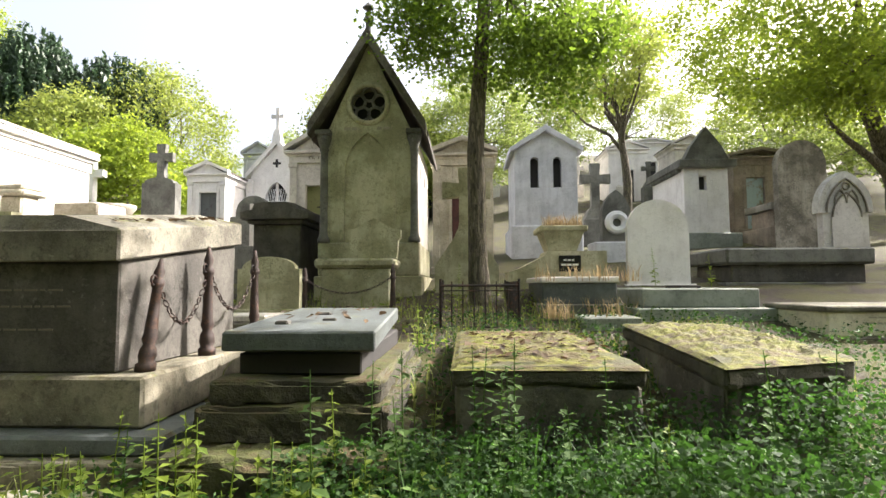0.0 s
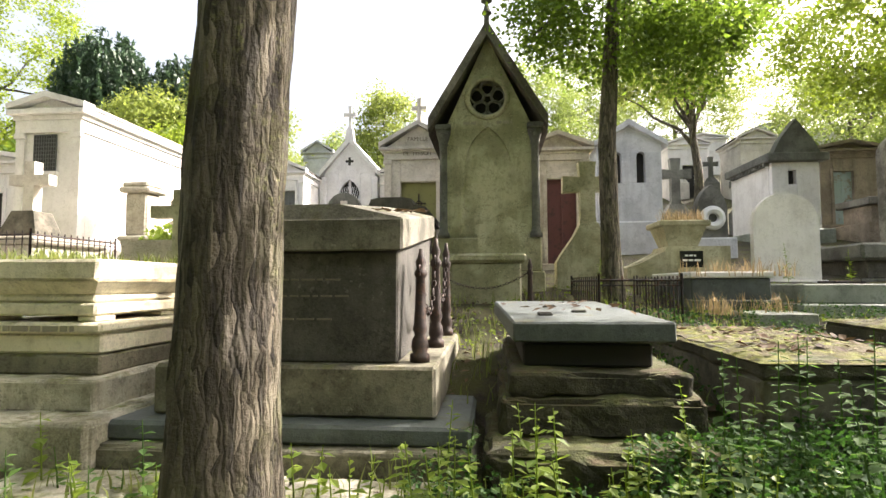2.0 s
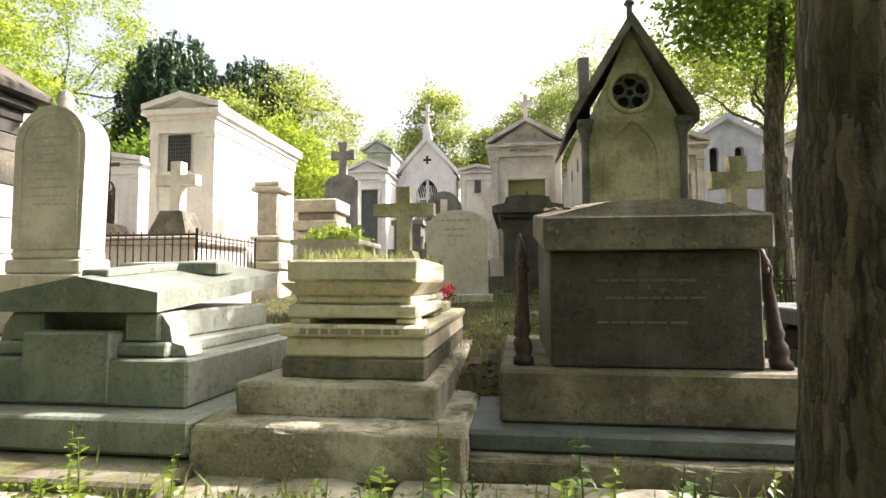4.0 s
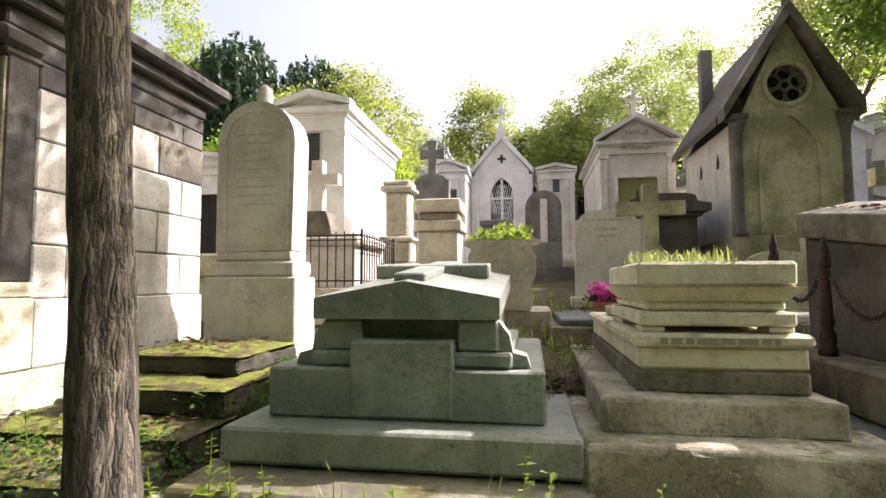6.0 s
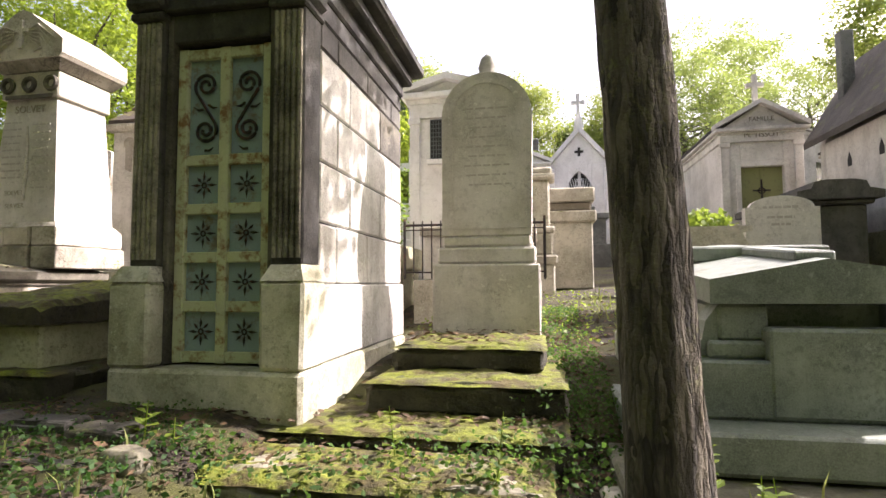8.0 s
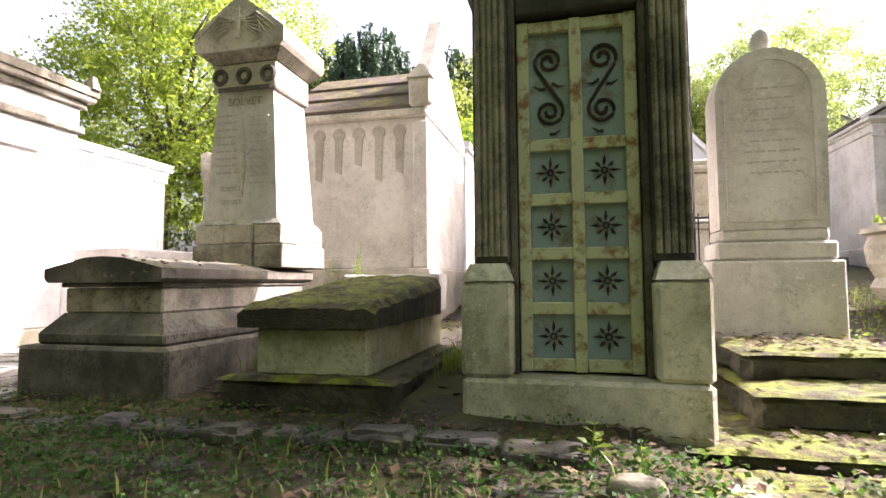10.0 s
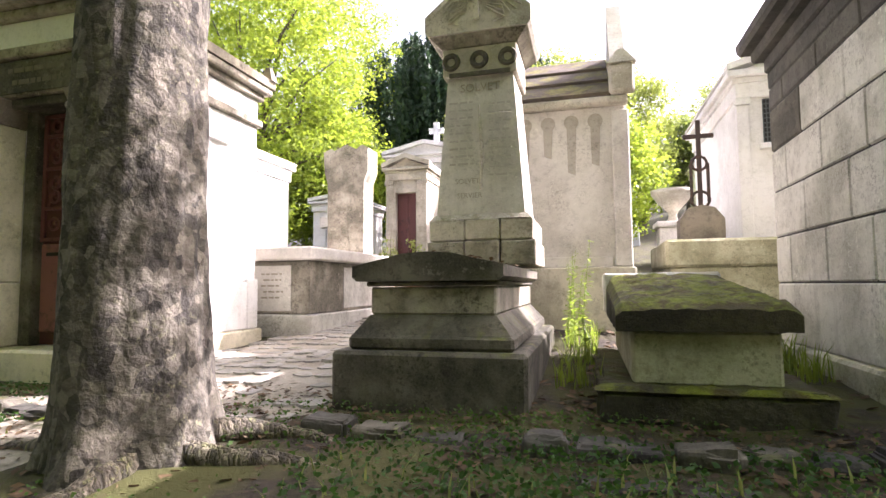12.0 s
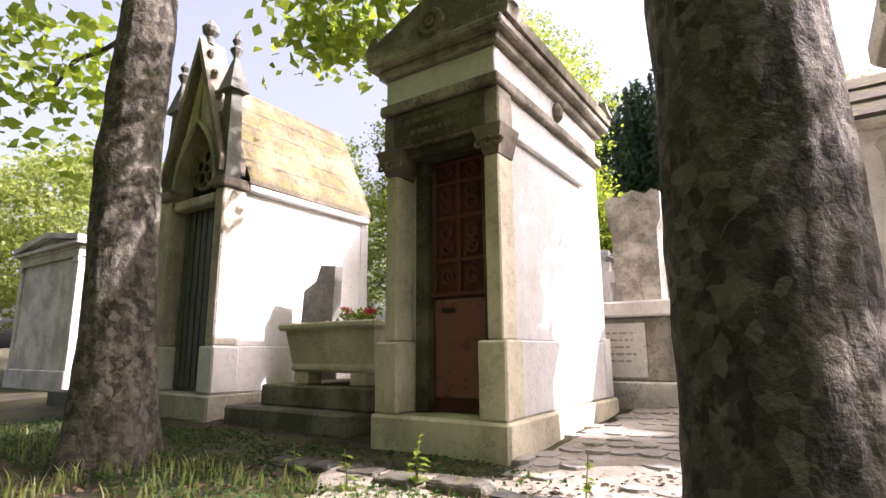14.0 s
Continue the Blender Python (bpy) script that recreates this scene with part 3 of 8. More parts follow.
def mausoleum(name, label, x0, x1, y0, y1, zb, ze, za, wall, door, plinth=0.3, over=0.1, roof="slate", doormat="doorgrey", pil=True, vent=None, cor=0.28, trim=None, lintel=0.12, group="chapel tombs", sides=True):
    """A small house-shaped tomb with a gabled front. door: x0, x1, z1 or None."""
    trim = trim or wall
    t = thing(name, ((x0 + x1) / 2, (y0 + y1) / 2, zb), label, "mausoleum", group)
    W, T = M[wall], 0.16
    part("plinth", Geo().box(x0 - 0.06, x1 + 0.06, y0 - 0.06, y1 + 0.06, zb - 0.5, zb + plinth, 0.02), M[trim], t)
    zt = ze - cor
    zp = zb + plinth
    if door:
        dx0, dx1, dz = door
        part("front_wall", Geo().box(x0, dx0, y0, y0 + T, zp, zt, 0.01), W, t)
        part("front_wall", Geo().box(dx1, x1, y0, y0 + T, zp, zt, 0.01), W, t)
        part("lintel", Geo().box(dx0, dx1, y0, y0 + T, dz, zt, 0.01), W, t)
        part("door_surround", Geo().box(dx0 - 0.09, dx0, y0 - 0.03, y0 + 0.05, zp, dz + 0.1, 0.008).box(dx1, dx1 + 0.09, y0 - 0.03, y0 + 0.05, zp, dz + 0.1, 0.008).box(dx0, dx1, y0 - 0.03, y0 + 0.05, dz, dz + lintel, 0.008), M[trim], t)
        d = part("door", Geo().box(dx0, dx1, y0 + 0.09, y0 + 0.13, zp, dz, 0.004), M[doormat], t)
        mid = (dx0 + dx1) / 2
        part("stile", Geo().box(mid - 0.02, mid + 0.02, y0 + 0.075, y0 + 0.09, zp, dz, 0.003), M[doormat], d)
    else:
        part("front_wall", Geo().box(x0, x1, y0, y0 + T, zp, zt, 0.01), W, t)
    part("side_wall", Geo().box(x0, x0 + T, y0 + T, y1 - T, zp, zt, 0.008), W, t)
    part("side_wall", Geo().box(x1 - T, x1, y0 + T, y1 - T, zp, zt, 0.008), W, t)
    part("back_wall", Geo().box(x0, x1, y1 - T, y1, zp, zt, 0.01), W, t)
    if pil:
        for a, b in ((x0 - 0.02, x0 + 0.14), (x1 - 0.14, x1 + 0.02)):
            p = part("pilaster", Geo().box(a, b, y0 - 0.035, y0 - 0.002, zp, zt - 0.1, 0.008), M[trim], t)
            part("capital", Geo().box(a - 0.025, b + 0.025, y0 - 0.06, y0 - 0.002, zt - 0.1, zt, 0.012), M[trim], p)
    o = over
    part("entablature", Geo().box(x0 - 0.03, x1 + 0.03, y0 - 0.05, y1 + 0.03, zt, zt + 0.55 * cor, 0.01), M[trim], t)
    part("cornice", Geo().box(x0 - 0.5 * o, x1 + 0.5 * o, y0 - 0.5 * o, y1 + 0.5 * o, zt + 0.55 * cor, zt + 0.75 * cor, 0.012).box(x0 - o, x1 + o, y0 - o, y1 + o, zt + 0.75 * cor, ze, 0.015), M[trim], t)
    cx = (x0 + x1) / 2
    part("tympanum", Geo().prism([(x0, ze), (x1, ze), (cx, za - 0.1)], y0, y0 + 0.1), W, t)
    s = (za - ze) / (cx - x0 + o)
    th = 0.1
    rk = Geo()
    for sg in (-1, 1):
        e, c = cx + sg * (cx - x0 + o), cx
        rk.prism([(e, ze + 0.002), (c, za - th), (c, za), (e, ze + th)] if sg > 0 else [(c, za - th), (e, ze + 0.002), (e, ze + th), (c, za)], y0 - o, y0 + 0.12)
    part("pediment", rk, M[trim], t)
    part("roof", Geo().prism([(x0 - o, ze + 0.02), (x1 + o, ze + 0.02), (x1 + o, ze + 0.07), (cx, za - 0.02), (x0 - o, ze + 0.07)], y0 + 0.125, y1 + o), M[roof], t)
    if vent:
        vx0, vx1, vz0, vz1 = vent
        # dark sheet paints the shade behind the grille
        v = part("vent", Geo().box(vx0, vx1, y0 - 0.02, y0 - 0.004, vz0, vz1, 0.004), M["void"], t)
        g = Geo()
        n = 9
        for i in range(n + 1):
            x = vx0 + (vx1 - vx0) * i / n
            g.box(x - 0.006, x + 0.006, y0 - 0.032, y0 - 0.021, vz0, vz1, 0.001)
            z = vz0 + (vz1 - vz0) * i / n
            g.box(vx0, vx1, y0 - 0.036, y0 - 0.026, z - 0.006, z + 0.006, 0.001)
        part("grille", g, M["doorgrey"], v)
    return t


def headstone(name, label, x0, x1, y, d, z0, z1, material, top="round", base=True, group="headstones"):
    t = thing(name, ((x0 + x1) / 2, y + d / 2, z0), label, "headstone", group)
    w, cx = (x1 - x0) / 2, (x0 + x1) / 2
    if top == "round":
        pts = [(x0, z0), (x1, z0)] + arc(cx, z1 - w, w, 0, 180, 20)
    elif top == "low":
        h = 0.16
        pts = [(x0, z0), (x1, z0), (x1, z1 - h)] + arc(cx, z1 - h, w * 0.86, 0, 180, 16, h / (w * 0.86)) + [(x0, z1 - h)]
    elif top == "ears":
        h = 0.14
        pts = [(x0 + 0.06, z0), (x1 - 0.06, z0), (x1 - 0.04, z1 - 0.34), (x1, z1 - 0.30), (x1, z1 - 0.18), (x1 - 0.13, z1 - 0.16), (cx, z1), (x0 + 0.13, z1 - 0.16), (x0, z1 - 0.18), (x0, z1 - 0.30), (x0 + 0.04, z1 - 0.34)]
    elif top == "steps":
        pts = [(x0 + 0.06, z0), (x1 - 0.06, z0), (x1 - 0.06, z1 - 0.42), (x1, z1 - 0.40), (x1, z1 - 0.2), (x1 - 0.2, z1 - 0.18), (x1 - 0.22, z1 - 0.05), (cx + 0.1, z1), (cx - 0.12, z1), (x0 + 0.2, z1 - 0.05), (x0 + 0.18, z1 - 0.18), (x0, z1 - 0.2), (x0, z1 - 0.40), (x0 + 0.06, z1 - 0.42)]
    else:
        pts = [(x0, z0), (x1, z0), (x1, z1), (x0, z1)]
    part("slab", Geo().prism(pts, y, y + d), M[material], t)
    if base:
        part("base", Geo().box(x0 - 0.07, x1 + 0.07, y - 0.08, y + d + 0.08, z0 - 0.4, z0 + 0.1, 0.015), M[material], t)
    return t


BALUSTER = [(0.062, 0), (0.062, 0.05), (0.045, 0.06), (0.056, 0.10), (0.05, 0.15), (0.034, 0.18), (0.048, 0.22), (0.04, 0.26), (0.036, 0.40), (0.03, 0.58), (0.042, 0.60), (0.042, 0.63), (0.026, 0.65), (0.036, 0.70), (0.022, 0.74), (0.012, 0.80)]


def chain_post(x, y, z0, h, lean=(0, 0)):
    t = thing("chain_post", (x, y, z0), "rusty cast-iron baluster post on a tomb plinth", "post", "chain posts")
    s = h / 0.8
    part("shaft", Geo().lathe([(r * (0.8 + 0.2 * s), z0 + z * s) for r, z in BALUSTER], x, y, 16, lean), M["rust"], t, smooth=True)
    part("hook", Geo().ring((x + 0.8 * h * lean[0], y - 0.05 + 0.8 * h * lean[1], z0 + 0.8 * h), 0.03, 0.007, (0, 1, 0), (0, 0, 1)), M["iron"], t)
    return (x + lean[0] * 0.8 * h, y + lean[1] * 0.8 * h, z0 + h * 0.8)


def chain(a, b, sag, r=0.022):
    a, b = Vector(a), Vector(b)
    t = thing("chain", a, "sagging rusty iron chain between baluster posts", "chain", "grave chains")
    n = int((b - a).length * 1.15 / (r * 1.9))
    pts = [a.lerp(b, i / n) - Vector((0, 0, 4 * sag * (i / n) * (1 - i / n))) for i in range(n + 1)]
    for i in range(n):
        d = (pts[i + 1] - pts[i]).normalized()
        side = d.cross(Vector((0, 0, 1))).normalized()
        if i % 2:
            side = d.cross(side)
        part("link", Geo().ring((pts[i] + pts[i + 1]) / 2, r * 1.25, r * 0.28, d, side, 8, 4, 0.62), M["rust"], t)


def railing(pts, z0, z1, step, label, group="railings", lean=0.0, name="iron_railing"):
    """A low iron fence along pts (x, y), foot height and top height at each."""
    x, y = pts[0]
    t = thing(name, (x, y, z0), label, "railing", group)
    for (ax, ay), (bx, by) in zip(pts, pts[1:]):
        L = math.hypot(bx - ax, by - ay)
        part("rail", Geo().tube([(ax, ay, z1 - 0.03), (bx, by, z1 - 0.03)], 0.016, 6).tube([(ax, ay, z1 - 0.09), (bx, by, z1 - 0.09)], 0.008, 6), M["iron"], t)
        part("rail", Geo().tube([(ax, ay, z0 + 0.08), (bx, by, z0 + 0.08)], 0.011, 6), M["iron"], t)
        n = max(2, int(L / step))
        for i in range(n + 1):
            u = i / n
            px, py = ax + (bx - ax) * u, ay + (by - ay) * u
            part("bar", Geo().tube([(px, py, z0), (px + lean, py, z1 + (0.02 if i % n else 0.05))], 0.009 if i % n else 0.017, 6), M["iron"], t)
    return t


# ---------------------------------------------------------------- chained sarcophagus


def tilt(x, y, z):
    return (x, y, z + 0.13 * (y - 3.2))


def sarcophagus():
    t = thing("sarcophagus", (-2.68, 4.0, 0.4), "dark sooty stone sarcophagus with lichen-grey lid on a plinth", "tomb")
    part("step", Geo().worn(-3.74, -1.63, 2.82, 5.28, 0.1, 0.468, 0.025, 0.008), M["kerb"], t)
    part("base_slab", Geo().box(-3.73, -1.65, 2.9, 5.25, 0.47, 0.58, 0.02), M["slabgrey"], t)
    part("plinth", Geo().box(-3.56, -1.86, 3.06, 5.1, 0.58, 0.88, 0.02), M["kerb"], t)
    part("body", Geo().box(-3.26, -2.10, 3.18, 4.8, 0.88, 1.55, 0.012, lambda x, y, z: (x, y, z + (0.13 * (y - 3.2) if z > 1.2 else 0))), M["darkstone"], t)
    part("lid", Geo().box(-3.30, -2.06, 3.1, 4.85, 1.56, 1.76, 0.012, tilt), M["lid"], t)
    g = Geo().frustum((-3.29, -2.07, 3.11, 4.84), (-2.9, -2.46, 3.16, 4.8), 1.758, 1.845)
    g.v = [tilt(*p) for p in g.v]
    part("coping", g, M["lid"], t)
    bars([(-3.0, -2.45, 1.38), (-2.95, -2.4, 1.28), (-3.0, -2.5, 1.14)], 3.177, M["letter"], t, h=0.012)
    hooks_r = [chain_post(-1.98, 3.27, 0.88, 0.7, (-0.02, 0.24)), chain_post(-1.96, 4.02, 0.88, 0.82), chain_post(-1.96, 4.92, 0.88, 0.85)]
    hooks_l = [chain_post(-3.42, 3.27, 0.88, 0.74), chain_post(-3.42, 4.2, 0.88, 0.84), chain_post(-3.42, 5.0, 0.88, 0.95)]
    for h in (hooks_r, hooks_l):
        for a, b in zip(h, h[1:]):
            chain(a, b, 0.34)


sarcophagus()

# ---------------------------------------------------------------- raised slab and mossy graves


def moss_pad(x0, x1, y0, y1, zf, thick=0.03, seed=0):
    """An uneven cushion of moss over a slab, hanging a little over its edges."""
    n, m = max(4, int((x1 - x0) / 0.035)), max(4, int((y1 - y0) / 0.035))
    P, F = [], []
    for j in range(m + 1):
        for i in range(n + 1):
            u, v = i / n, j / m
            x, y = x0 + (x1 - x0) * u, y0 + (y1 - y0) * v
            e = min(1, 6 * min(u, 1 - u, v, 1 - v) + 0.02)
            h = thick * (0.6 + 0.9 * noise.noise((x * 5, y * 5, seed)) + 0.5 * noise.noise((x * 17, y * 17, seed + 3)))
            edge = 0.012 * noise.noise((x * 11, y * 11, seed + 7)) if e < 0.1 else 0
            P.append((x + edge, y + edge, zf(x, y) + h * e - 0.012 * (e < 0.1)))
    for j in range(m):
        for i in range(n):
            k = j * (n + 1) + i
            F.append((k, k + 1, k + n + 2, k + n + 1))
    return Geo().add(P, F)


slab_t = thing("slab_tomb", (-1.0, 4.0, 0.5), "weathered grey stone slab raised on short legs over a mossy frame", "tomb")
part("step", Geo().worn(-1.58, -0.3, 2.6, 5.2, 0.2, 0.55, 0.04, 0.03, 0.05, 1), M["mossy"], slab_t)
part("frame", Geo().worn(-1.50, -0.42, 2.9, 5.1, 0.52, 0.75, 0.04, 0.03, 0.05, 2), M["mossy"], slab_t)
# dark block put in as the shade under the raised slab
part("gap_shade_block", Geo().box(-1.36, -0.62, 3.2, 4.9, 0.871, 1.0, 0.01), M["void"], slab_t)
part("frame", Geo().worn(-1.44, -0.48, 2.98, 5.1, 0.73, 0.87, 0.03, 0.02, 0.05, 3), M["mossy"], slab_t)
for lx, ly in ((-1.25, 3.35), (-0.70, 3.35), (-1.25, 4.7), (-0.75, 4.7)):
    part("leg", Geo().box(lx - 0.06, lx + 0.06, ly - 0.06, ly + 0.06, 0.87, 1.02 + 0.033 * (ly - 3.1), 0.01), M["black"], slab_t)
for ox, oy, oz in ((-1.2, 3.5, 0.09), (-0.95, 3.75, 0.06), (-1.1, 4.2, 0.07)):
    tz = 1.136 + 0.033 * (oy - 3.1)
    part("stone_chip", Geo().worn(ox - 0.045, ox + 0.045, oy - 0.04, oy + 0.04, tz - 0.01, tz + 0.25 * oz, 0.01, 0.008, 0.03, oz * 50), M["darkstone"], slab_t)
part("slab", Geo().box(-1.42, -0.52, 3.08, 4.9, 1.02, 1.135, 0.012, lambda x, y, z: (x - 0.055 * (y - 3.1), y, z + 0.033 * (y - 3.1))), M["slabgrey"], slab_t)


def dead_leaves(name, x0, x1, y0, y1, zf, n, label, material="litter", size=0.035):
    V, F = [], []
    for _ in range(n):
        x, y = random.uniform(x0, x1), random.uniform(y0, y1)
        z = zf(x, y) + 0.006
        a, s = random.uniform(0, 6.3), size * random.uniform(0.6, 1.4)
        u = Vector((math.cos(a), math.sin(a), random.uniform(-0.4, 0.4))) * s
        w = Vector((-math.sin(a), math.cos(a), random.uniform(-0.4, 0.4))) * s * 0.6
        c = Vector((x, y, z + 0.25 * s))
        k = len(V)
        V += [c - u, c - w * 0.9 + Vector((0, 0, 0.2 * s)), c + u, c + w]
        F.append((k, k + 1, k + 2, k + 3))
    ob = part(name, Geo().add(V, F), M[material], None)
    return tagged(ob, label, "leaves", kind="stuff")


dead_leaves("dead_leaves", -1.45, -0.6, 3.2, 4.8, lambda x, y: 1.14 + 0.033 * (y - 3.1), 26, "few dead leaves on a raised slab")
dead_leaves("dead_leaves", -3.25, -2.1, 3.3, 4.8, lambda x, y: 1.8 + 0.13 * (y - 3.2) if -2.9 < x < -2.46 else 1.79 + 0.13 * (y - 3.2), 260, "dead leaves and twigs on a sarcophagus lid")
m1 = thing("mossy_grave", (0.5, 4.1, 0.5), "low grave slab overgrown with moss and dead leaves", "grave")
part("kerb", Geo().worn(-0.06, 1.0, 3.12, 5.52, 0.3, 0.83, 0.03, 0.015, 0.06, 4), M["stained"], m1)
part("slab", Geo().worn(-0.08, 1.02, 3.1, 5.55, 0.82, 0.93, 0.03, 0.014, 0.05, 5), M["mossy"], m1)
part("moss", moss_pad(-0.09, 1.03, 3.09, 5.56, lambda x, y: 0.925, 0.035, 1), M["goldmoss"], m1, "thick green and brown moss")


def askew(g, x0, x1, y0, y1, fl, fr, br, bl):
    """Bends a block from its upright rectangle onto four corners of the plan."""
    def at(x, y, z):
        u, v = (x - x0) / (x1 - x0), (y - y0) / (y1 - y0)
        return (*((1 - v) * ((1 - u) * fl[k] + u * fr[k]) + v * ((1 - u) * bl[k] + u * br[k]) for k in (0, 1)), z)
    g.v = [at(*p) for p in g.v]
    return g


m2 = thing("mossy_grave", (1.85, 4.1, 0.5), "low stone grave with a thick yellow-green moss top", "grave")
PLAN = (0.0, 1.0, 0.0, 2.0, (1.26, 2.7), (2.09, 3.0), (2.37, 4.98), (1.5, 5.27))
part("kerb", askew(Geo().worn(0.03, 0.97, 0.04, 1.96, 0.3, 0.9, 0.03, 0.015, 0.06, 6), *PLAN), M["stained"], m2)
part("slab", askew(Geo().worn(0.0, 1.0, 0.0, 2.0, 0.88, 0.998, 0.03, 0.02, 0.05, 7), *PLAN), M["mossy"], m2)
part("moss", askew(moss_pad(-0.01, 1.01, -0.01, 2.01, lambda x, y: 0.995 + 0.012 * y, 0.05, 2), *PLAN), M["goldmoss"], m2, "thick golden-green moss")
dead_leaves("dead_leaves", 0.0, 1.0, 3.2, 5.1, lambda x, y: 0.95, 170, "brown dead leaves on a mossy grave slab")

# ---------------------------------------------------------------- graves beyond
t = stack("granite_tomb", "pale blue-grey granite tomb with an iron cross laid on top", [
    ("base", 2.1, 3.85, 6.7, 8.7, 0.7, 1.1, "granite"), ("slab", 2.22, 3.68, 6.9, 8.6, 1.1, 1.34, "granite")])
part("cross", Geo().box(2.95, 3.0, 7.0, 7.9, 1.345, 1.375, 0.004).box(2.75, 3.2, 7.5, 7.55, 1.345, 1.38, 0.004), M["iron"], t, "black iron cross lying flat")
headstone("headstone", "plain pale grey headstone with a rounded top", 2.78, 3.82, 9.3, 0.12, 1.3, 2.85, "white", "round")
stack("dark_tomb", "large dark stone box tomb with an overhanging slab", [
    ("base", 4.2, 7.1, 9.05, 10.9, 0.7, 1.25, "black"), ("plinth", 4.32, 6.9, 9.15, 10.8, 1.25, 1.42, "black"), ("body", 4.5, 6.7, 9.28, 10.65, 1.42, 1.72, "darkstone"), ("slab", 4.36, 6.8, 9.15, 10.75, 1.72, 2.0, "black", 0.04)])
t = stack("low_tomb", "low yellowish stone tomb with a faint inscription", [
    ("base", 3.7, 5.4, 5.76, 7.0, 0.6, 0.84, "kerb"), ("body", 3.78, 5.3, 5.82, 6.9, 0.84, 1.1, "yellowstone"), ("slab", 3.74, 5.34, 5.78, 6.94, 1.1, 1.16, "lid")])
bars([(4.2, 4.5, 1.04), (4.16, 4.55, 0.98)], 5.818, M["faint"], t)
t = stack("box_tomb", "dark-sided box tomb with a pale slab and dry grass", [
    ("base", 0.98, 2.06, 7.05, 8.85, 0.75, 1.14, "black"), ("body", 1.02, 2.0, 7.2, 8.8, 1.14, 1.42, "slabgrey"), ("slab", 0.99, 2.03, 7.16, 8.84, 1.42, 1.5, "white")])
stack("low_block", "small blue-grey stone grave block in the weeds", [("block", 1.35, 2.0, 6.2, 6.9, 0.7, 1.02, "granite")])

pl = thing("planter_monument", (1.7, 9.7, 1.1), "stone monument with a planted bowl and black plaque", "monument")
part("block", Geo().prism([(0.75, 1.0), (2.45, 1.0), (2.45, 1.98), (1.42, 1.98), (1.38, 1.9), (0.95, 1.68), (0.75, 1.62)], 9.4, 10.2), M["green"], pl)
part("bowl", Geo().frustum((1.46, 1.94, 9.45, 10.0), (1.34, 2.06, 9.34, 10.1), 1.98, 2.32).box(1.28, 2.12, 9.3, 10.15, 2.32, 2.42, 0.02), M["green"], pl)
pq = part("plaque", Geo().box(1.62, 2.0, 9.38, 9.398, 1.62, 1.9, 0.004), M["plaque"], pl, "black polished plaque")
bars([(1.7, 1.88, 1.82), (1.66, 1.96, 1.74)], 9.377, M["enamel"], pq, h=0.03)

# ---------------------------------------------------------------- gothic monument


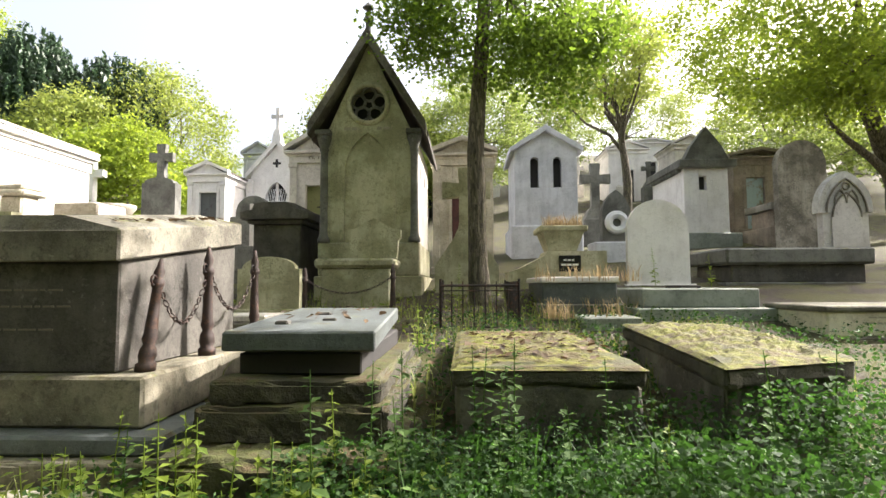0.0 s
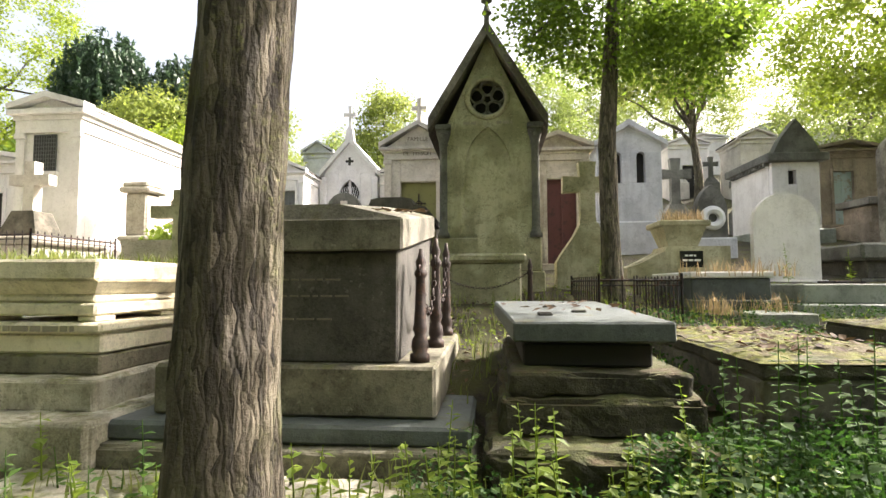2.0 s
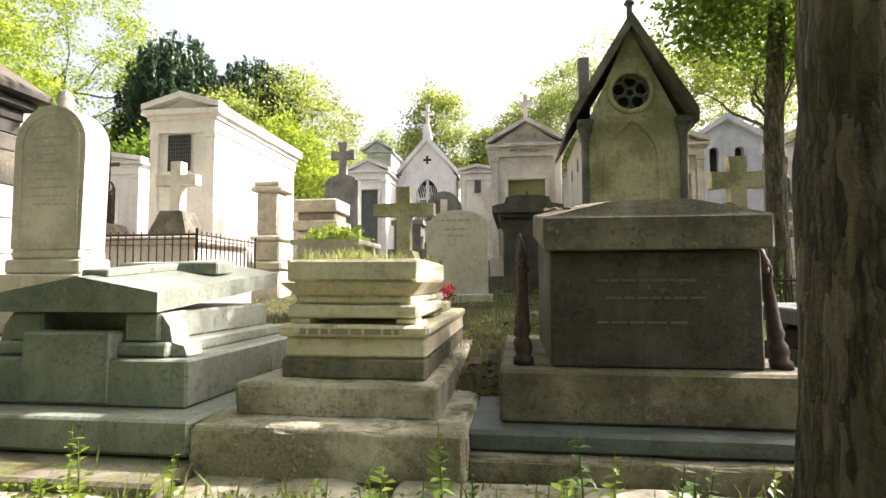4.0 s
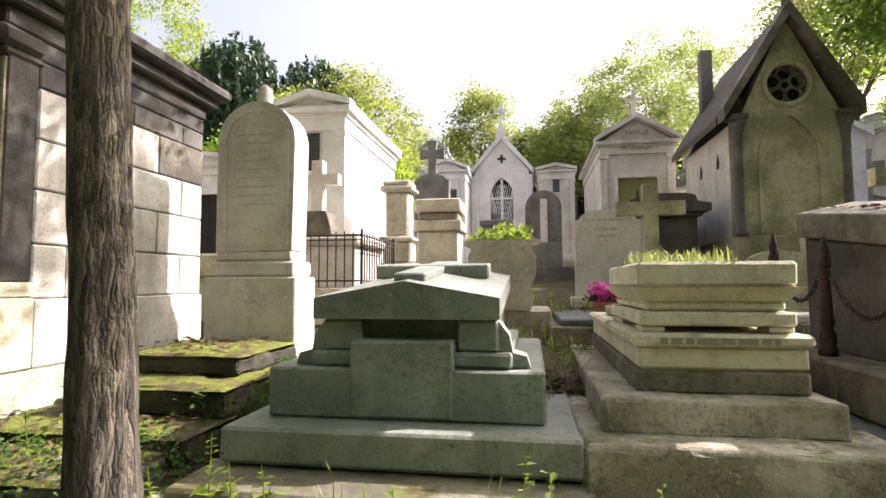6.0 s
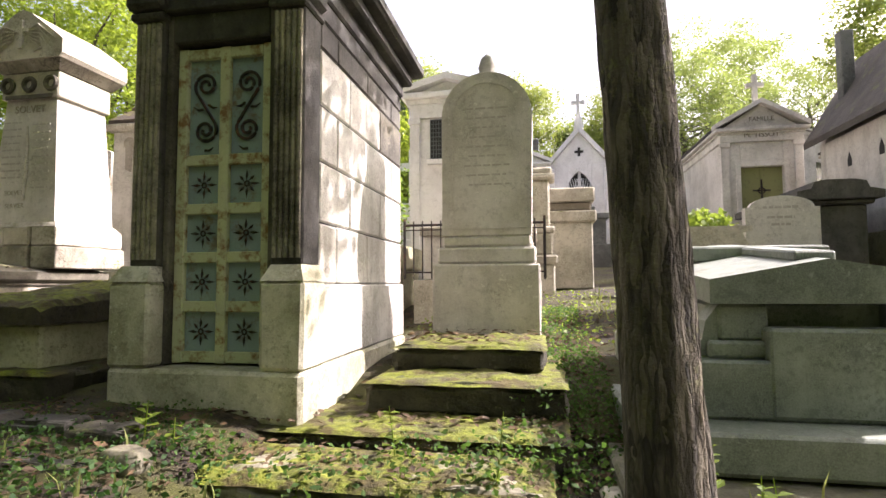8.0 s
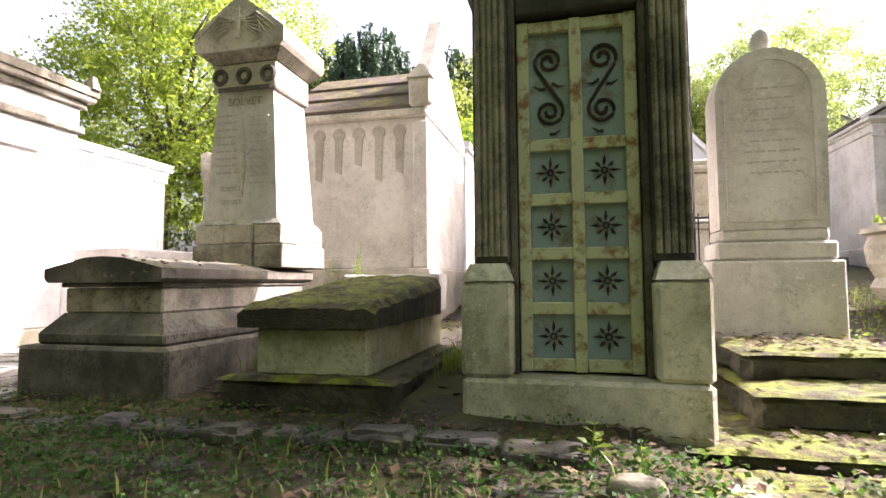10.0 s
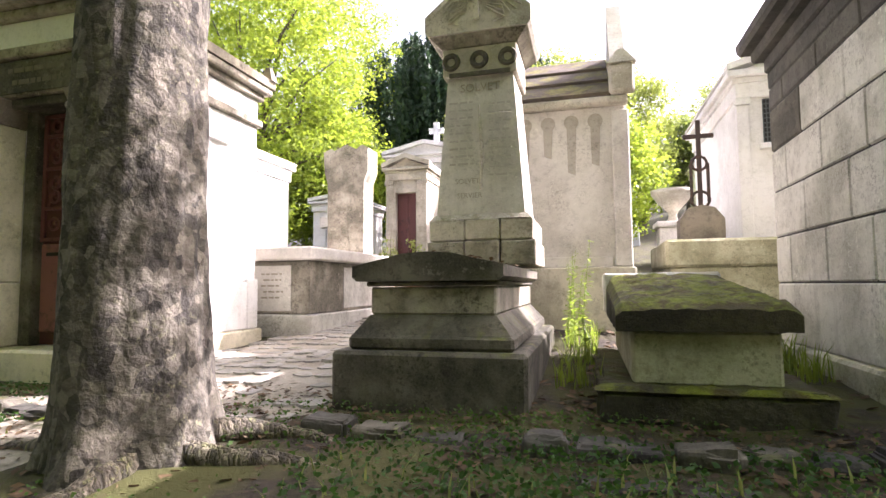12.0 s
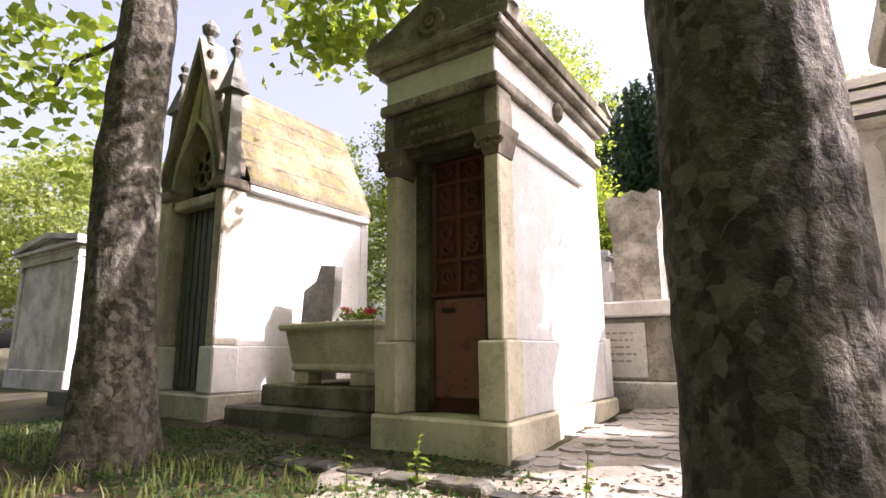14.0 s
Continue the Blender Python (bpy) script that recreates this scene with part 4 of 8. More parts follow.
def gothic_monument():
    t = thing("gothic_monument", (-1.6, 9.8, 1.1), "tall algae-stained gothic monument with a steep gable and a round window", "monument")
    x0, x1, y0, y1, cx = -2.36, -0.8, 8.7, 11.2, -1.6
    part("base", Geo().box(x0 - 0.1, x1 + 0.1, y0 - 0.1, y1, 0.7, 1.55, 0.02).box(x0 - 0.05, x1 + 0.05, y0 - 0.05, y1, 1.552, 2.1, 0.02), M["green"], t)
    # front wall with a round opening and a sunk arched panel
    g = Geo()
    n = 28
    oc, r = (cx, 4.42), 0.31
    outer = [(x0 + 0.08, 2.1), (x1 - 0.08, 2.1), (x1 - 0.08, 3.95), (cx, 5.45), (x0 + 0.08, 3.95)]

    def edge_at(a):
        d = (math.cos(a), math.sin(a))
        best = 9
        for (ax, az), (bx, bz) in zip(outer, outer[1:] + outer[:1]):
            ex, ez = bx - ax, bz - az
            den = d[0] * ez - d[1] * ex
            if abs(den) > 1e-9:
                s = ((ax - oc[0]) * ez - (az - oc[1]) * ex) / den
                u = ((ax - oc[0]) * d[1] - (az - oc[1]) * d[0]) / den
                if s > 0 and -1e-6 <= u <= 1 + 1e-6:
                    best = min(best, s)
        return oc[0] + best * d[0], oc[1] + best * d[1]
    angs = sorted([2 * math.pi * i / n for i in range(n)] + [math.atan2(z - oc[1], x - oc[0]) % (2 * math.pi) for x, z in outer])
    inn = [(oc[0] + r * math.cos(a), oc[1] + r * math.sin(a)) for a in angs]
    out = [edge_at(a) for a in angs]
    k = len(angs)
    P = [(x, y0, z) for x, z in inn + out] + [(x, y0 + 0.3, z) for x, z in inn + out]
    F = []
    for i in range(k):
        j = (i + 1) % k
        F += [(i, k + i, k + j, j), (2 * k + j, 3 * k + j, 3 * k + i, 2 * k + i), (j, 2 * k + j, 2 * k + i, i), (k + i, 3 * k + i, 3 * k + j, k + j)]
    part("front_wall", g.add(P, F), M["green"], t)
    rose = part("round_window", Geo().ring((cx, y0 + 0.0, 4.42), 0.33, 0.045, (1, 0, 0), (0, 0, 1), 32, 8), M["green"], t)
    lob = Geo()
    for q in range(5):
        a = radians(90 + 72 * q)
        lob.ring((cx + 0.185 * math.cos(a), y0 + 0.08, 4.42 + 0.185 * math.sin(a)), 0.115, 0.026, (1, 0, 0), (0, 0, 1), 16, 6)
    part("tracery", lob, M["black"], rose)
    # near-black sheet in place of the shade behind the tracery
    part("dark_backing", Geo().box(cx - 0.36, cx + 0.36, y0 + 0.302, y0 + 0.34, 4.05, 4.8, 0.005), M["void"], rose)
    # arched frame of the panel
    a_out, a_in = ogive(-2.06, -1.14, 2.14, 3.25, 4.02), ogive(-1.98, -1.22, 2.14, 3.25, 3.92)
    fr = Geo()
    m = len(a_out)
    P = [(x, y0 - 0.035, z) for x, z in a_out] + [(x, y0 - 0.035, z) for x, z in a_in] + [(x, y0 + 0.002, z) for x, z in a_out] + [(x, y0 + 0.002, z) for x, z in a_in]
    F = []
    for i in range(1, m):
        j = (i + 1) % m
        F += [(i, j, m + j, m + i), (i, 2 * m + i, 2 * m + j, j), (m + i, m + j, 3 * m + j, 3 * m + i)]
    part("arch_moulding", fr.add(P, F), M["green"], t)
    for x in (x0 + 0.03, x1 - 0.03):
        c = part("column", Geo().lathe([(0.10, 2.1), (0.10, 2.16), (0.075, 2.2), (0.065, 2.3), (0.062, 3.6), (0.08, 3.64), (0.07, 3.67), (0.12, 3.82), (0.12, 3.88)], x, y0 - 0.0, 16), M["black"], t, smooth=True)
        part("abacus", Geo().box(x - 0.13, x + 0.13, y0 - 0.13, y0 + 0.12, 3.88, 3.96, 0.012), M["black"], c)
    for s in (0, 1):
        xw = x0 if s == 0 else x1 - 0.16
        part("side_wall", Geo().box(xw, xw + 0.16, y0 + 0.3, y1, 2.1, 3.9, 0.01), M["pale"], t)
    for yy in (9.5, 10.4):
        for xx, sg in ((x0 - 0.004, -1), (x1 + 0.004, 1)):
            # slits are near-black plates on the wall, shade put into their colour
            part("side_slit", Geo().prism([(yy - 0.06, 3.3), (yy + 0.06, 3.3), (yy + 0.06, 3.42), (yy, 3.55), (yy - 0.06, 3.42)], xx - 0.004, xx + 0.004, "x"), M["void"], t)
    part("back_wall", Geo().prism([(x0, 2.1), (x1, 2.1), (x1, 3.9), (cx, 5.4), (x0, 3.9)], y1, y1 + 0.16), M["pale"], t)
    # raking gable and roof
    rk = Geo()
    for sg in (-1, 1):
        e = cx + sg * 0.97
        rk.prism([(e, 3.86), (e, 4.06), (cx, 5.66), (cx, 5.42)], y0 - 0.18, y0 + 0.12)
    part("gable_coping", rk, M["lid"], t)
    rf = Geo()
    for sg in (-1, 1):
        e = cx + sg * 0.99
        rf.prism([(e, 3.85), (e, 3.97), (cx, 5.58), (cx, 5.46)], y0 + 0.122, y1 + 0.3)
    part("roof", rf, M["slate"], t)
    part("finial", Geo().lathe([(0.05, 5.58), (0.045, 5.8), (0.09, 5.84), (0.05, 5.92), (0.03, 6.0), (0.10, 6.05), (0.02, 6.14)], cx, y0 - 0.03, 10), M["black"], t)
    part("chimney", Geo().box(cx - 0.55, cx - 0.33, y1 - 0.3, y1 - 0.1, 4.6, 5.95, 0.015), M["black"], t)
    bars([(-2.0, -1.75, 4.0), (-1.45, -1.2, 4.0)], y0 - 0.004, M["faint"], t, h=0.05)
    # altar stone with eared headstone, posts and chain
    al = thing("altar_stone", (-1.65, 8.1, 1.0), "moss-edged altar stone at the foot of a gothic monument", "altar")
    part("block", Geo().box(-2.15, -1.12, 7.9, 8.55, 0.7, 1.66, 0.02), M["green"], al)
    part("moulding", Geo().box(-2.25, -1.04, 7.84, 8.57, 1.66, 1.8, 0.04), M["green"], al)
    headstone("headstone", "eared stone headstone standing on an altar block", -1.8, -0.98, 8.05, 0.16, 1.8, 2.42, "green", "ears", base=False)
    a = chain_post(-2.28, 7.55, 0.85, 0.8)
    b = chain_post(-1.02, 7.5, 0.85, 0.85)
    chain(a, b, 0.22)


gothic_monument()

# ---------------------------------------------------------------- chapels behind
fam = mausoleum("mausoleum", "pale stone family mausoleum with a pediment and an olive-green door", -3.95, -2.45, 11.9, 15.6, 1.6, 4.45, 5.05, "pale", (-3.6, -2.79, 3.66), 0.35, 0.14, "slate", "dooryellow")
letters("FAMILLE", -3.2, 11.82, 4.62, 0.13, M["letter"], fam)
letters("M. TISSOT", -3.2, 11.84, 4.3, 0.15, M["letter"], fam)
part("door_cross", Geo().box(-3.21, -3.18, 11.955, 11.972, 2.9, 3.4, 0.003).box(-3.36, -3.03, 11.957, 11.974, 3.16, 3.19, 0.003).ring((-3.195, 11.965, 3.17), 0.06, 0.012, (1, 0, 0), (0, 0, 1)), M["iron"], fam, "black iron door cross")
part("roof_cross", latin_cross(-3.2, 12.1, 4.98, 5.65, 0.17, 5.42, 0.09, 0.09), M["pale"], fam)
mausoleum("mausoleum", "brownish stone mausoleum with a dark red iron door", -0.72, 0.62, 12.2, 14.6, 1.5, 4.42, 4.82, "cream", (-0.3, 0.36, 3.72), 0.3, 0.13, "slate", "doordark")

wc = mausoleum("mausoleum", "sunlit white stone mausoleum with a grille vent and a pediment", -9.68, -8.52, 8.4, 11.7, 1.1, 4.36, 4.66, "white", None, 0.35, 0.14, "pale", vent=(-9.36, -8.95, 3.3, 3.92), cor=0.4)
part("vent_sill", Geo().box(-9.42, -8.89, 8.33, 8.398, 3.2, 3.28, 0.01), M["white"], wc)

# gothic white chapel


def white_chapel():
    t = thing("chapel", (-6.4, 18.6, 2.0), "small white gothic chapel with a lattice window and a cross", "chapel", "chapel tombs")
    x0, x1, y0, y1, cx = -7.3, -5.5, 17.8, 20.4, -6.4
    W = M["white"]
    w0, w1 = -6.78, -6.02
    part("front_wall", Geo().box(x0, w0, y0, y0 + 0.2, 1.2, 5.15, 0.01), W, t)
    part("front_wall", Geo().box(w1, x1, y0, y0 + 0.2, 1.2, 5.15, 0.01), W, t)
    part("front_wall", Geo().box(w0, w1, y0, y0 + 0.2, 1.2, 3.3, 0.01), W, t)
    arch = ogive(w0, w1, 3.3, 4.3, 4.92)[2:]
    g = Geo().prism([(w1, 5.15)] + [(w0, 5.15)] + arch[::-1], y0, y0 + 0.2)
    part("window_head", g, W, t)
    part("gable", Geo().prism([(x0, 5.15), (x1, 5.15), (cx, 6.2)], y0, y0 + 0.2), W, t)
    for xx in (x0, x1 - 0.16):
        part("side_wall", Geo().box(xx, xx + 0.16, y0 + 0.2, y1, 1.2, 5.15, 0.01), W, t)
    part("back_wall", Geo().prism([(x0, 1.2), (x1, 1.2), (x1, 5.15), (cx, 6.2), (x0, 5.15)], y1, y1 + 0.15), W, t)
    for xx in (x0 - 0.12, x1 - 0.12):
        part("buttress", Geo().box(xx, xx + 0.24, y0 - 0.14, y0 - 0.002, 1.2, 5.0, 0.03), W, t)
    # window pane coloured near-black for the unlit inside
    win = part("window", Geo().box(w0, w1, y0 + 0.14, y0 + 0.16, 3.3, 4.95, 0.003), M["void"], t)
    lat = Geo()
    for i in range(11):
        x = w0 + (w1 - w0) * i / 10
        lat.tube([(x, y0 + 0.11, 3.3), (min(max(x + 0.3, w0), w1), y0 + 0.11, 4.7)], 0.012, 4).tube([(x, y0 + 0.1, 3.3), (min(max(x - 0.3, w0), w1), y0 + 0.1, 4.7)], 0.012, 4)
    part("lattice", lat, M["enamel"], win)
    part("mullion", Geo().box(cx - 0.045, cx + 0.045, y0 + 0.05, y0 + 0.1, 3.3, 4.9, 0.006).box(w0, w1, y0 + 0.05, y0 + 0.1, 4.2, 4.27, 0.006), W, win)
    rk = Geo()
    for sg in (-1, 1):
        e = cx + sg * 1.05
        rk.prism([(e, 5.02), (e, 5.2), (cx, 6.42), (cx, 6.2)], y0 - 0.12, y1 + 0.25)
    part("roof", rk, M["white"], t)
    # quatrefoil is dark plates that paint a shaded opening
    part("quatrefoil", Geo().box(cx - 0.14, cx + 0.14, y0 - 0.012, y0 - 0.003, 5.52, 5.6, 0.003).box(cx - 0.04, cx + 0.04, y0 - 0.014, y0 - 0.004, 5.42, 5.7, 0.003), M["void"], t)
    part("cross_base", Geo().frustum((cx - 0.16, cx + 0.16, y0 - 0.1, y0 + 0.2), (cx - 0.1, cx + 0.1, y0 - 0.06, y0 + 0.14), 6.3, 6.7), M["white"], t)
    part("cross", latin_cross(cx, y0 + 0.05, 6.7, 7.5, 0.22, 7.2, 0.1, 0.1, 0.02), M["white"], t)


white_chapel()
mausoleum("mausoleum", "small pale mausoleum with a latticed iron door", -8.6, -7.45, 16.2, 18.6, 1.8, 4.9, 5.3, "white", (-8.25, -7.7, 4.3), 0.4, 0.12, "slate", "doorgrey")
mausoleum("mausoleum", "grey stone mausoleum among crowded graves", -5.2, -4.1, 17.3, 19.6, 1.9, 5.0, 5.25, "pale", None, 0.4, 0.1, "slate", vent=(-4.75, -4.55, 4.3, 4.7))
mausoleum("mausoleum", "low white mausoleum with a dark opening", -13.4, -11.75, 10.8, 13.4, 1.0, 4.1, 4.35, "white", (-12.9, -12.3, 3.4), 0.3, 0.12, "slate", "void")
mausoleum("mausoleum", "blue-grey weathered mausoleum uphill", -11.0, -9.6, 26.0, 28.0, 3.4, 8.0, 8.6, "bluegrey", None, 0.4, 0.15, "slate")

# twin-window chapel


def twin_window_chapel():
    t = thing("chapel", (2.35, 16.6, 2.2), "blue-grey stone chapel tomb with two arched openings", "chapel", "chapel tombs")
    x0, x1, y0, y1, cx = 1.45, 3.25, 15.5, 17.8, 2.35
    W = M["bluegrey"]
    part("plinth", Geo().box(x0 - 0.12, x1 + 0.12, y0 - 0.12, y1, 1.6, 3.1, 0.04), W, t)
    g = Geo()
    for a, b in ((x0, 1.9), (2.14, 2.56), (2.8, x1)):
        part("pier", Geo().box(a, b, y0, y0 + 0.2, 4.2, 5.1, 0.008), W, t)
    part("front_wall", Geo().box(x0, x1, y0, y0 + 0.2, 3.1, 4.2, 0.01), W, t)
    part("gable", Geo().prism([(x0, 5.1), (x1, 5.1), (x1, 5.3), (cx, 5.85), (x0, 5.3)], y0, y0 + 0.2), W, t)
    for xx in (x0, x1 - 0.16):
        part("side_wall", Geo().box(xx, xx + 0.16, y0 + 0.2, y1, 3.1, 5.3, 0.01), W, t)
    # back wall coloured near-black as the shade of the inside
    part("back_wall", Geo().box(x0, x1, y1, y1 + 0.15, 3.1, 5.3, 0.01), M["void"], t)
    for a, b in ((1.9, 2.14), (2.56, 2.8)):
        part("window_head", Geo().prism([(b, 5.1), (a, 5.1)] + arc((a + b) / 2, 4.98, 0.12, 180, 0, 8), y0, y0 + 0.18), W, t)
        # dark sheet stands in for shade inside the window
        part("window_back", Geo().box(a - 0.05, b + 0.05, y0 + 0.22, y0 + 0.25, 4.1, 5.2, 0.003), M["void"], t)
    rk = Geo()
    for sg in (-1, 1):
        e = cx + sg * 1.05
        rk.prism([(e, 5.22), (e, 5.36), (cx, 6.02), (cx, 5.84)], y0 - 0.15, y1 + 0.2)
    part("roof", rk, W, t)


twin_window_chapel()


def dark_roof_chapel():
    t = thing("chapel", (7.2, 18.0, 2.5), "white-walled chapel tomb with a dark stone roof and a small window", "chapel", "chapel tombs")
    x0, x1, y0, y1, cx = 6.55, 7.85, 16.2, 18.7, 7.2
    part("plinth", Geo().box(x0 - 0.15, x1 + 0.3, y0 - 0.15, y1, 1.6, 2.9, 0.03), M["granite"], t)
    for a, b, c, d in ((x0, 7.0, 2.9, 4.85), (7.22, x1, 2.9, 4.85), (7.0, 7.22, 2.9, 4.2), (7.0, 7.22, 4.62, 4.85)):
        part("front_wall", Geo().box(a, b, y0, y0 + 0.18, c, d, 0.008), M["white"], t)
    # shade behind the small window, painted as a dark sheet
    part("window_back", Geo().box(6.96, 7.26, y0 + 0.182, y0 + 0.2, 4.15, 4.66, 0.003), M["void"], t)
    for xx in (x0, x1 - 0.16):
        part("side_wall", Geo().box(xx, xx + 0.16, y0 + 0.2, y1, 2.9, 4.85, 0.008), M["white"], t)
    part("back_wall", Geo().box(x0, x1, y1, y1 + 0.16, 2.9, 4.85, 0.008), M["white"], t)
    part("eave", Geo().box(x0 - 0.2, x1 + 0.2, y0 - 0.2, y1 + 0.2, 4.85, 5.1, 0.03), M["black"], t)
    for i in range(11):
        yy = y0 + 0.1 + i * 0.22
        part("bracket", Geo().box(x0 - 0.16, x0 - 0.02, yy, yy + 0.1, 4.76, 4.85, 0.004), M["black"], t)
    part("roof", Geo().frustum((x0 - 0.1, x1 + 0.1, y0 - 0.1, y1 + 0.1), (cx - 0.1, cx + 0.1, y0 + 0.4, y1 - 0.4), 5.1, 5.4), M["black"], t)
    part("gable", Geo().prism([(cx - 0.65, 5.1), (cx + 0.65, 5.1), (cx + 0.45, 5.5), (cx, 6.1), (cx - 0.45, 5.5)], y0 - 0.12, y0 + 0.2), M["black"], t)


dark_roof_chapel()

# monuments on the right
mo = thing("roundel_monument", (3.75, 13.6, 1.8), "dark mossy gothic tombstone with a white round medallion", "monument")
part("base", Geo().box(3.2, 4.3, 13.35, 14.2, 1.4, 2.45, 0.03), M["bluegrey"], mo)
part("stone", Geo().prism(ogive(3.4, 4.1, 2.45, 3.1, 3.75), 13.4, 13.7), M["black"], mo)
part("medallion", Geo().ring((3.75, 13.38, 2.92), 0.2, 0.1, (1, 0, 0), (0, 0, 1), 28, 8), M["enamel"], mo, "white marble wreath")
og = headstone("gothic_headstone", "pale gothic headstone with carved tracery arch", 7.62, 8.56, 11.7, 0.2, 1.5, 2.9, "pale", "flat")
part("arch", Geo().prism(ogive(7.55, 8.65, 2.9, 3.0, 3.8), 11.68, 11.94), M["mausoleum"], og)
part("panel", Geo().prism(ogive(7.78, 8.4, 1.6, 2.7, 3.3), 11.66, 11.679), M["pale"], og)
gt = Geo()
for x0_, x1_, zs_, za_ in ((7.68, 8.52, 2.9, 3.62), (7.8, 8.4, 2.8, 3.32), (7.86, 8.1, 3.1, 3.38), (8.1, 8.34, 3.1, 3.38)):
    gt.tube([(x, 11.66, z) for x, z in ogive(x0_, x1_, 1.7, zs_, za_)[2:]], 0.022, 6)
gt.ring((8.1, 11.66, 3.46), 0.07, 0.02, (1, 0, 0), (0, 0, 1), 14, 6)
part("tracery", gt, M["grimy"], og)
headstone("headstone", "tall dark streaked headstone with a rounded top", 8.0, 9.2, 13.9, 0.25, 1.9, 5.06, "grimy", "round")
mausoleum("mausoleum", "brown stone mausoleum with a blue door", 8.9, 10.6, 18.0, 20.5, 2.8, 5.6, 5.9, "brownstone", (9.3, 9.9, 4.9), 0.4, 0.2, "slate", "doorpanel", pil=False)
stack("brown_tomb", "stepped brown stone tomb overgrown with ivy", [("base", 8.6, 10.4, 15.4, 17.0, 2.0, 3.0, "brownstone"), ("body", 8.8, 10.2, 15.6, 16.8, 3.0, 3.5, "brownstone"), ("slab", 8.65, 10.35, 15.45, 16.9, 3.5, 3.7, "black")])


def cross_monument(x, y, z0, z1, w, material, label, ped=None, group="stone crosses"):
    t = thing("grave_cross", (x, y, z0 - 0.6), label, "cross", group)
    h = z1 - z0
    part("pedestal", Geo().box(x - 1.7 * w, x + 1.7 * w, y - 1.4 * w, y + 1.4 * w, z0 - 1.2, z0 - 0.25 * h, 0.02).frustum((x - 1.5 * w, x + 1.5 * w, y - 1.2 * w, y + 1.2 * w), (x - 0.8 * w, x + 0.8 * w, y - 0.7 * w, y + 0.7 * w), z0 - 0.25 * h + 0.002, z0), M[ped or material], t)
    part("cross", latin_cross(x, y, z0, z1, 0.33 * h, z0 + 0.66 * h, w, 0.8 * w, 0.12 * w), M[material], t)
    return t


cross_monument(4.15, 17.2, 3.8, 5.25, 0.26, "black", "dark stone cross on a tapered pedestal")
cross_monument(9.75, 29.8, 5.9, 7.35, 0.28, "black", "dark stone cross with trefoil ends")
mausoleum("mausoleum", "tall white chapel tomb far up the hillside", 12.9, 16.2, 42, 45, 8.0, 12.4, 12.8, "white", (14.2, 14.9, 10.9), 0.4, 0.2, "bluegrey", "void", pil=False)
hr = random.Random(5)
for i in range(16):
    x, y = hr.uniform(-4, 34), hr.uniform(24, 52)
    if abs(x - 14.5) < 3.5 and abs(y - 42) < 6:
        continue
    w, h = hr.uniform(1.3, 2.2), hr.uniform(2.6, 3.8)
    z = ground_z(x, y) - 0.3
    mausoleum("mausoleum", "distant pale mausoleum on the wooded hillside", x, x + w, y, y + 2.4, z, z + h, z + h + 0.5, hr.choice(("white", "pale", "bluegrey")), (x + 0.35 * w, x + 0.65 * w, z + 0.65 * h), 0.3, 0.15, "slate", "void", pil=False, group="hillside tombs")
for i in range(14):
    x, y = hr.uniform(3, 30), hr.uniform(19, 40)
    z = ground_z(x, y)
    cross_monument(x, y, z + 1.1, z + 2.2, 0.2, hr.choice(("bluegrey", "pale", "black")), "distant stone cross on the hillside", group="hillside crosses")

# white stepped cross and bowl monuments far behind
wc = thing("grave_cross", (-11.44, 15.8, 1.5), "white stone cross on a stepped pedestal", "cross", "stone crosses")
for w, z0, z1 in ((0.62, 1.3, 2.6), (0.5, 2.6, 3.2), (0.38, 3.2, 3.7)):
    part("pedestal_block", Geo().box(-11.44 - w, -11.44 + w, 15.8 - w, 15.8 + w, z0, z1 - 0.002, 0.03), M["white"], wc)
part("cross", latin_cross(-11.44, 15.8, 3.7, 5.36, 0.42, 4.85, 0.24, 0.2), M["white"], wc)
bw = thing("urn_monument", (-9.74, 14.46, 1.4), "pale stone pedestal with a wide bowl", "monument", "pillar monuments")
part("pedestal", Geo().box(-10.1, -9.38, 14.1, 14.82, 1.2, 2.7, 0.03).box(-10.18, -9.3, 14.02, 14.9, 2.702, 2.85, 0.03), M["pale"], bw)
part("bowl", Geo().lathe([(0.14, 2.85), (0.1, 3.0), (0.12, 3.1), (0.36, 3.36), (0.5, 3.56), (0.52, 3.66), (0.44, 3.67)], -9.74, 14.46, 22), M["cream"], bw, smooth=True)

# ---------------------------------------------------------------- mossy stone cross and railed tree
gc = thing("grave_cross", (0.02, 8.9, 1.1), "moss-green stone cross on a bottle-shaped pedestal", "cross", "stone crosses")
part("pedestal", Geo().prism([(-0.5, 1.0), (0.54, 1.0), (0.54, 1.7), (0.45, 1.85), (0.24, 2.15), (0.16, 2.32), (-0.12, 2.32), (-0.20, 2.15), (-0.41, 1.85), (-0.5, 1.7)], 8.75, 9.15), M["green"], gc)
part("cross", latin_cross(0.02, 8.95, 2.32, 3.35, 0.4, 2.98, 0.24, 0.2, 0.02), M["green"], gc)
railing([(-0.35, 8.25), (-0.3, 6.4), (0.63, 6.4), (0.6, 8.2)], 0.82, 1.42, 0.13, "rusty low iron railing round a tree-grown plot")

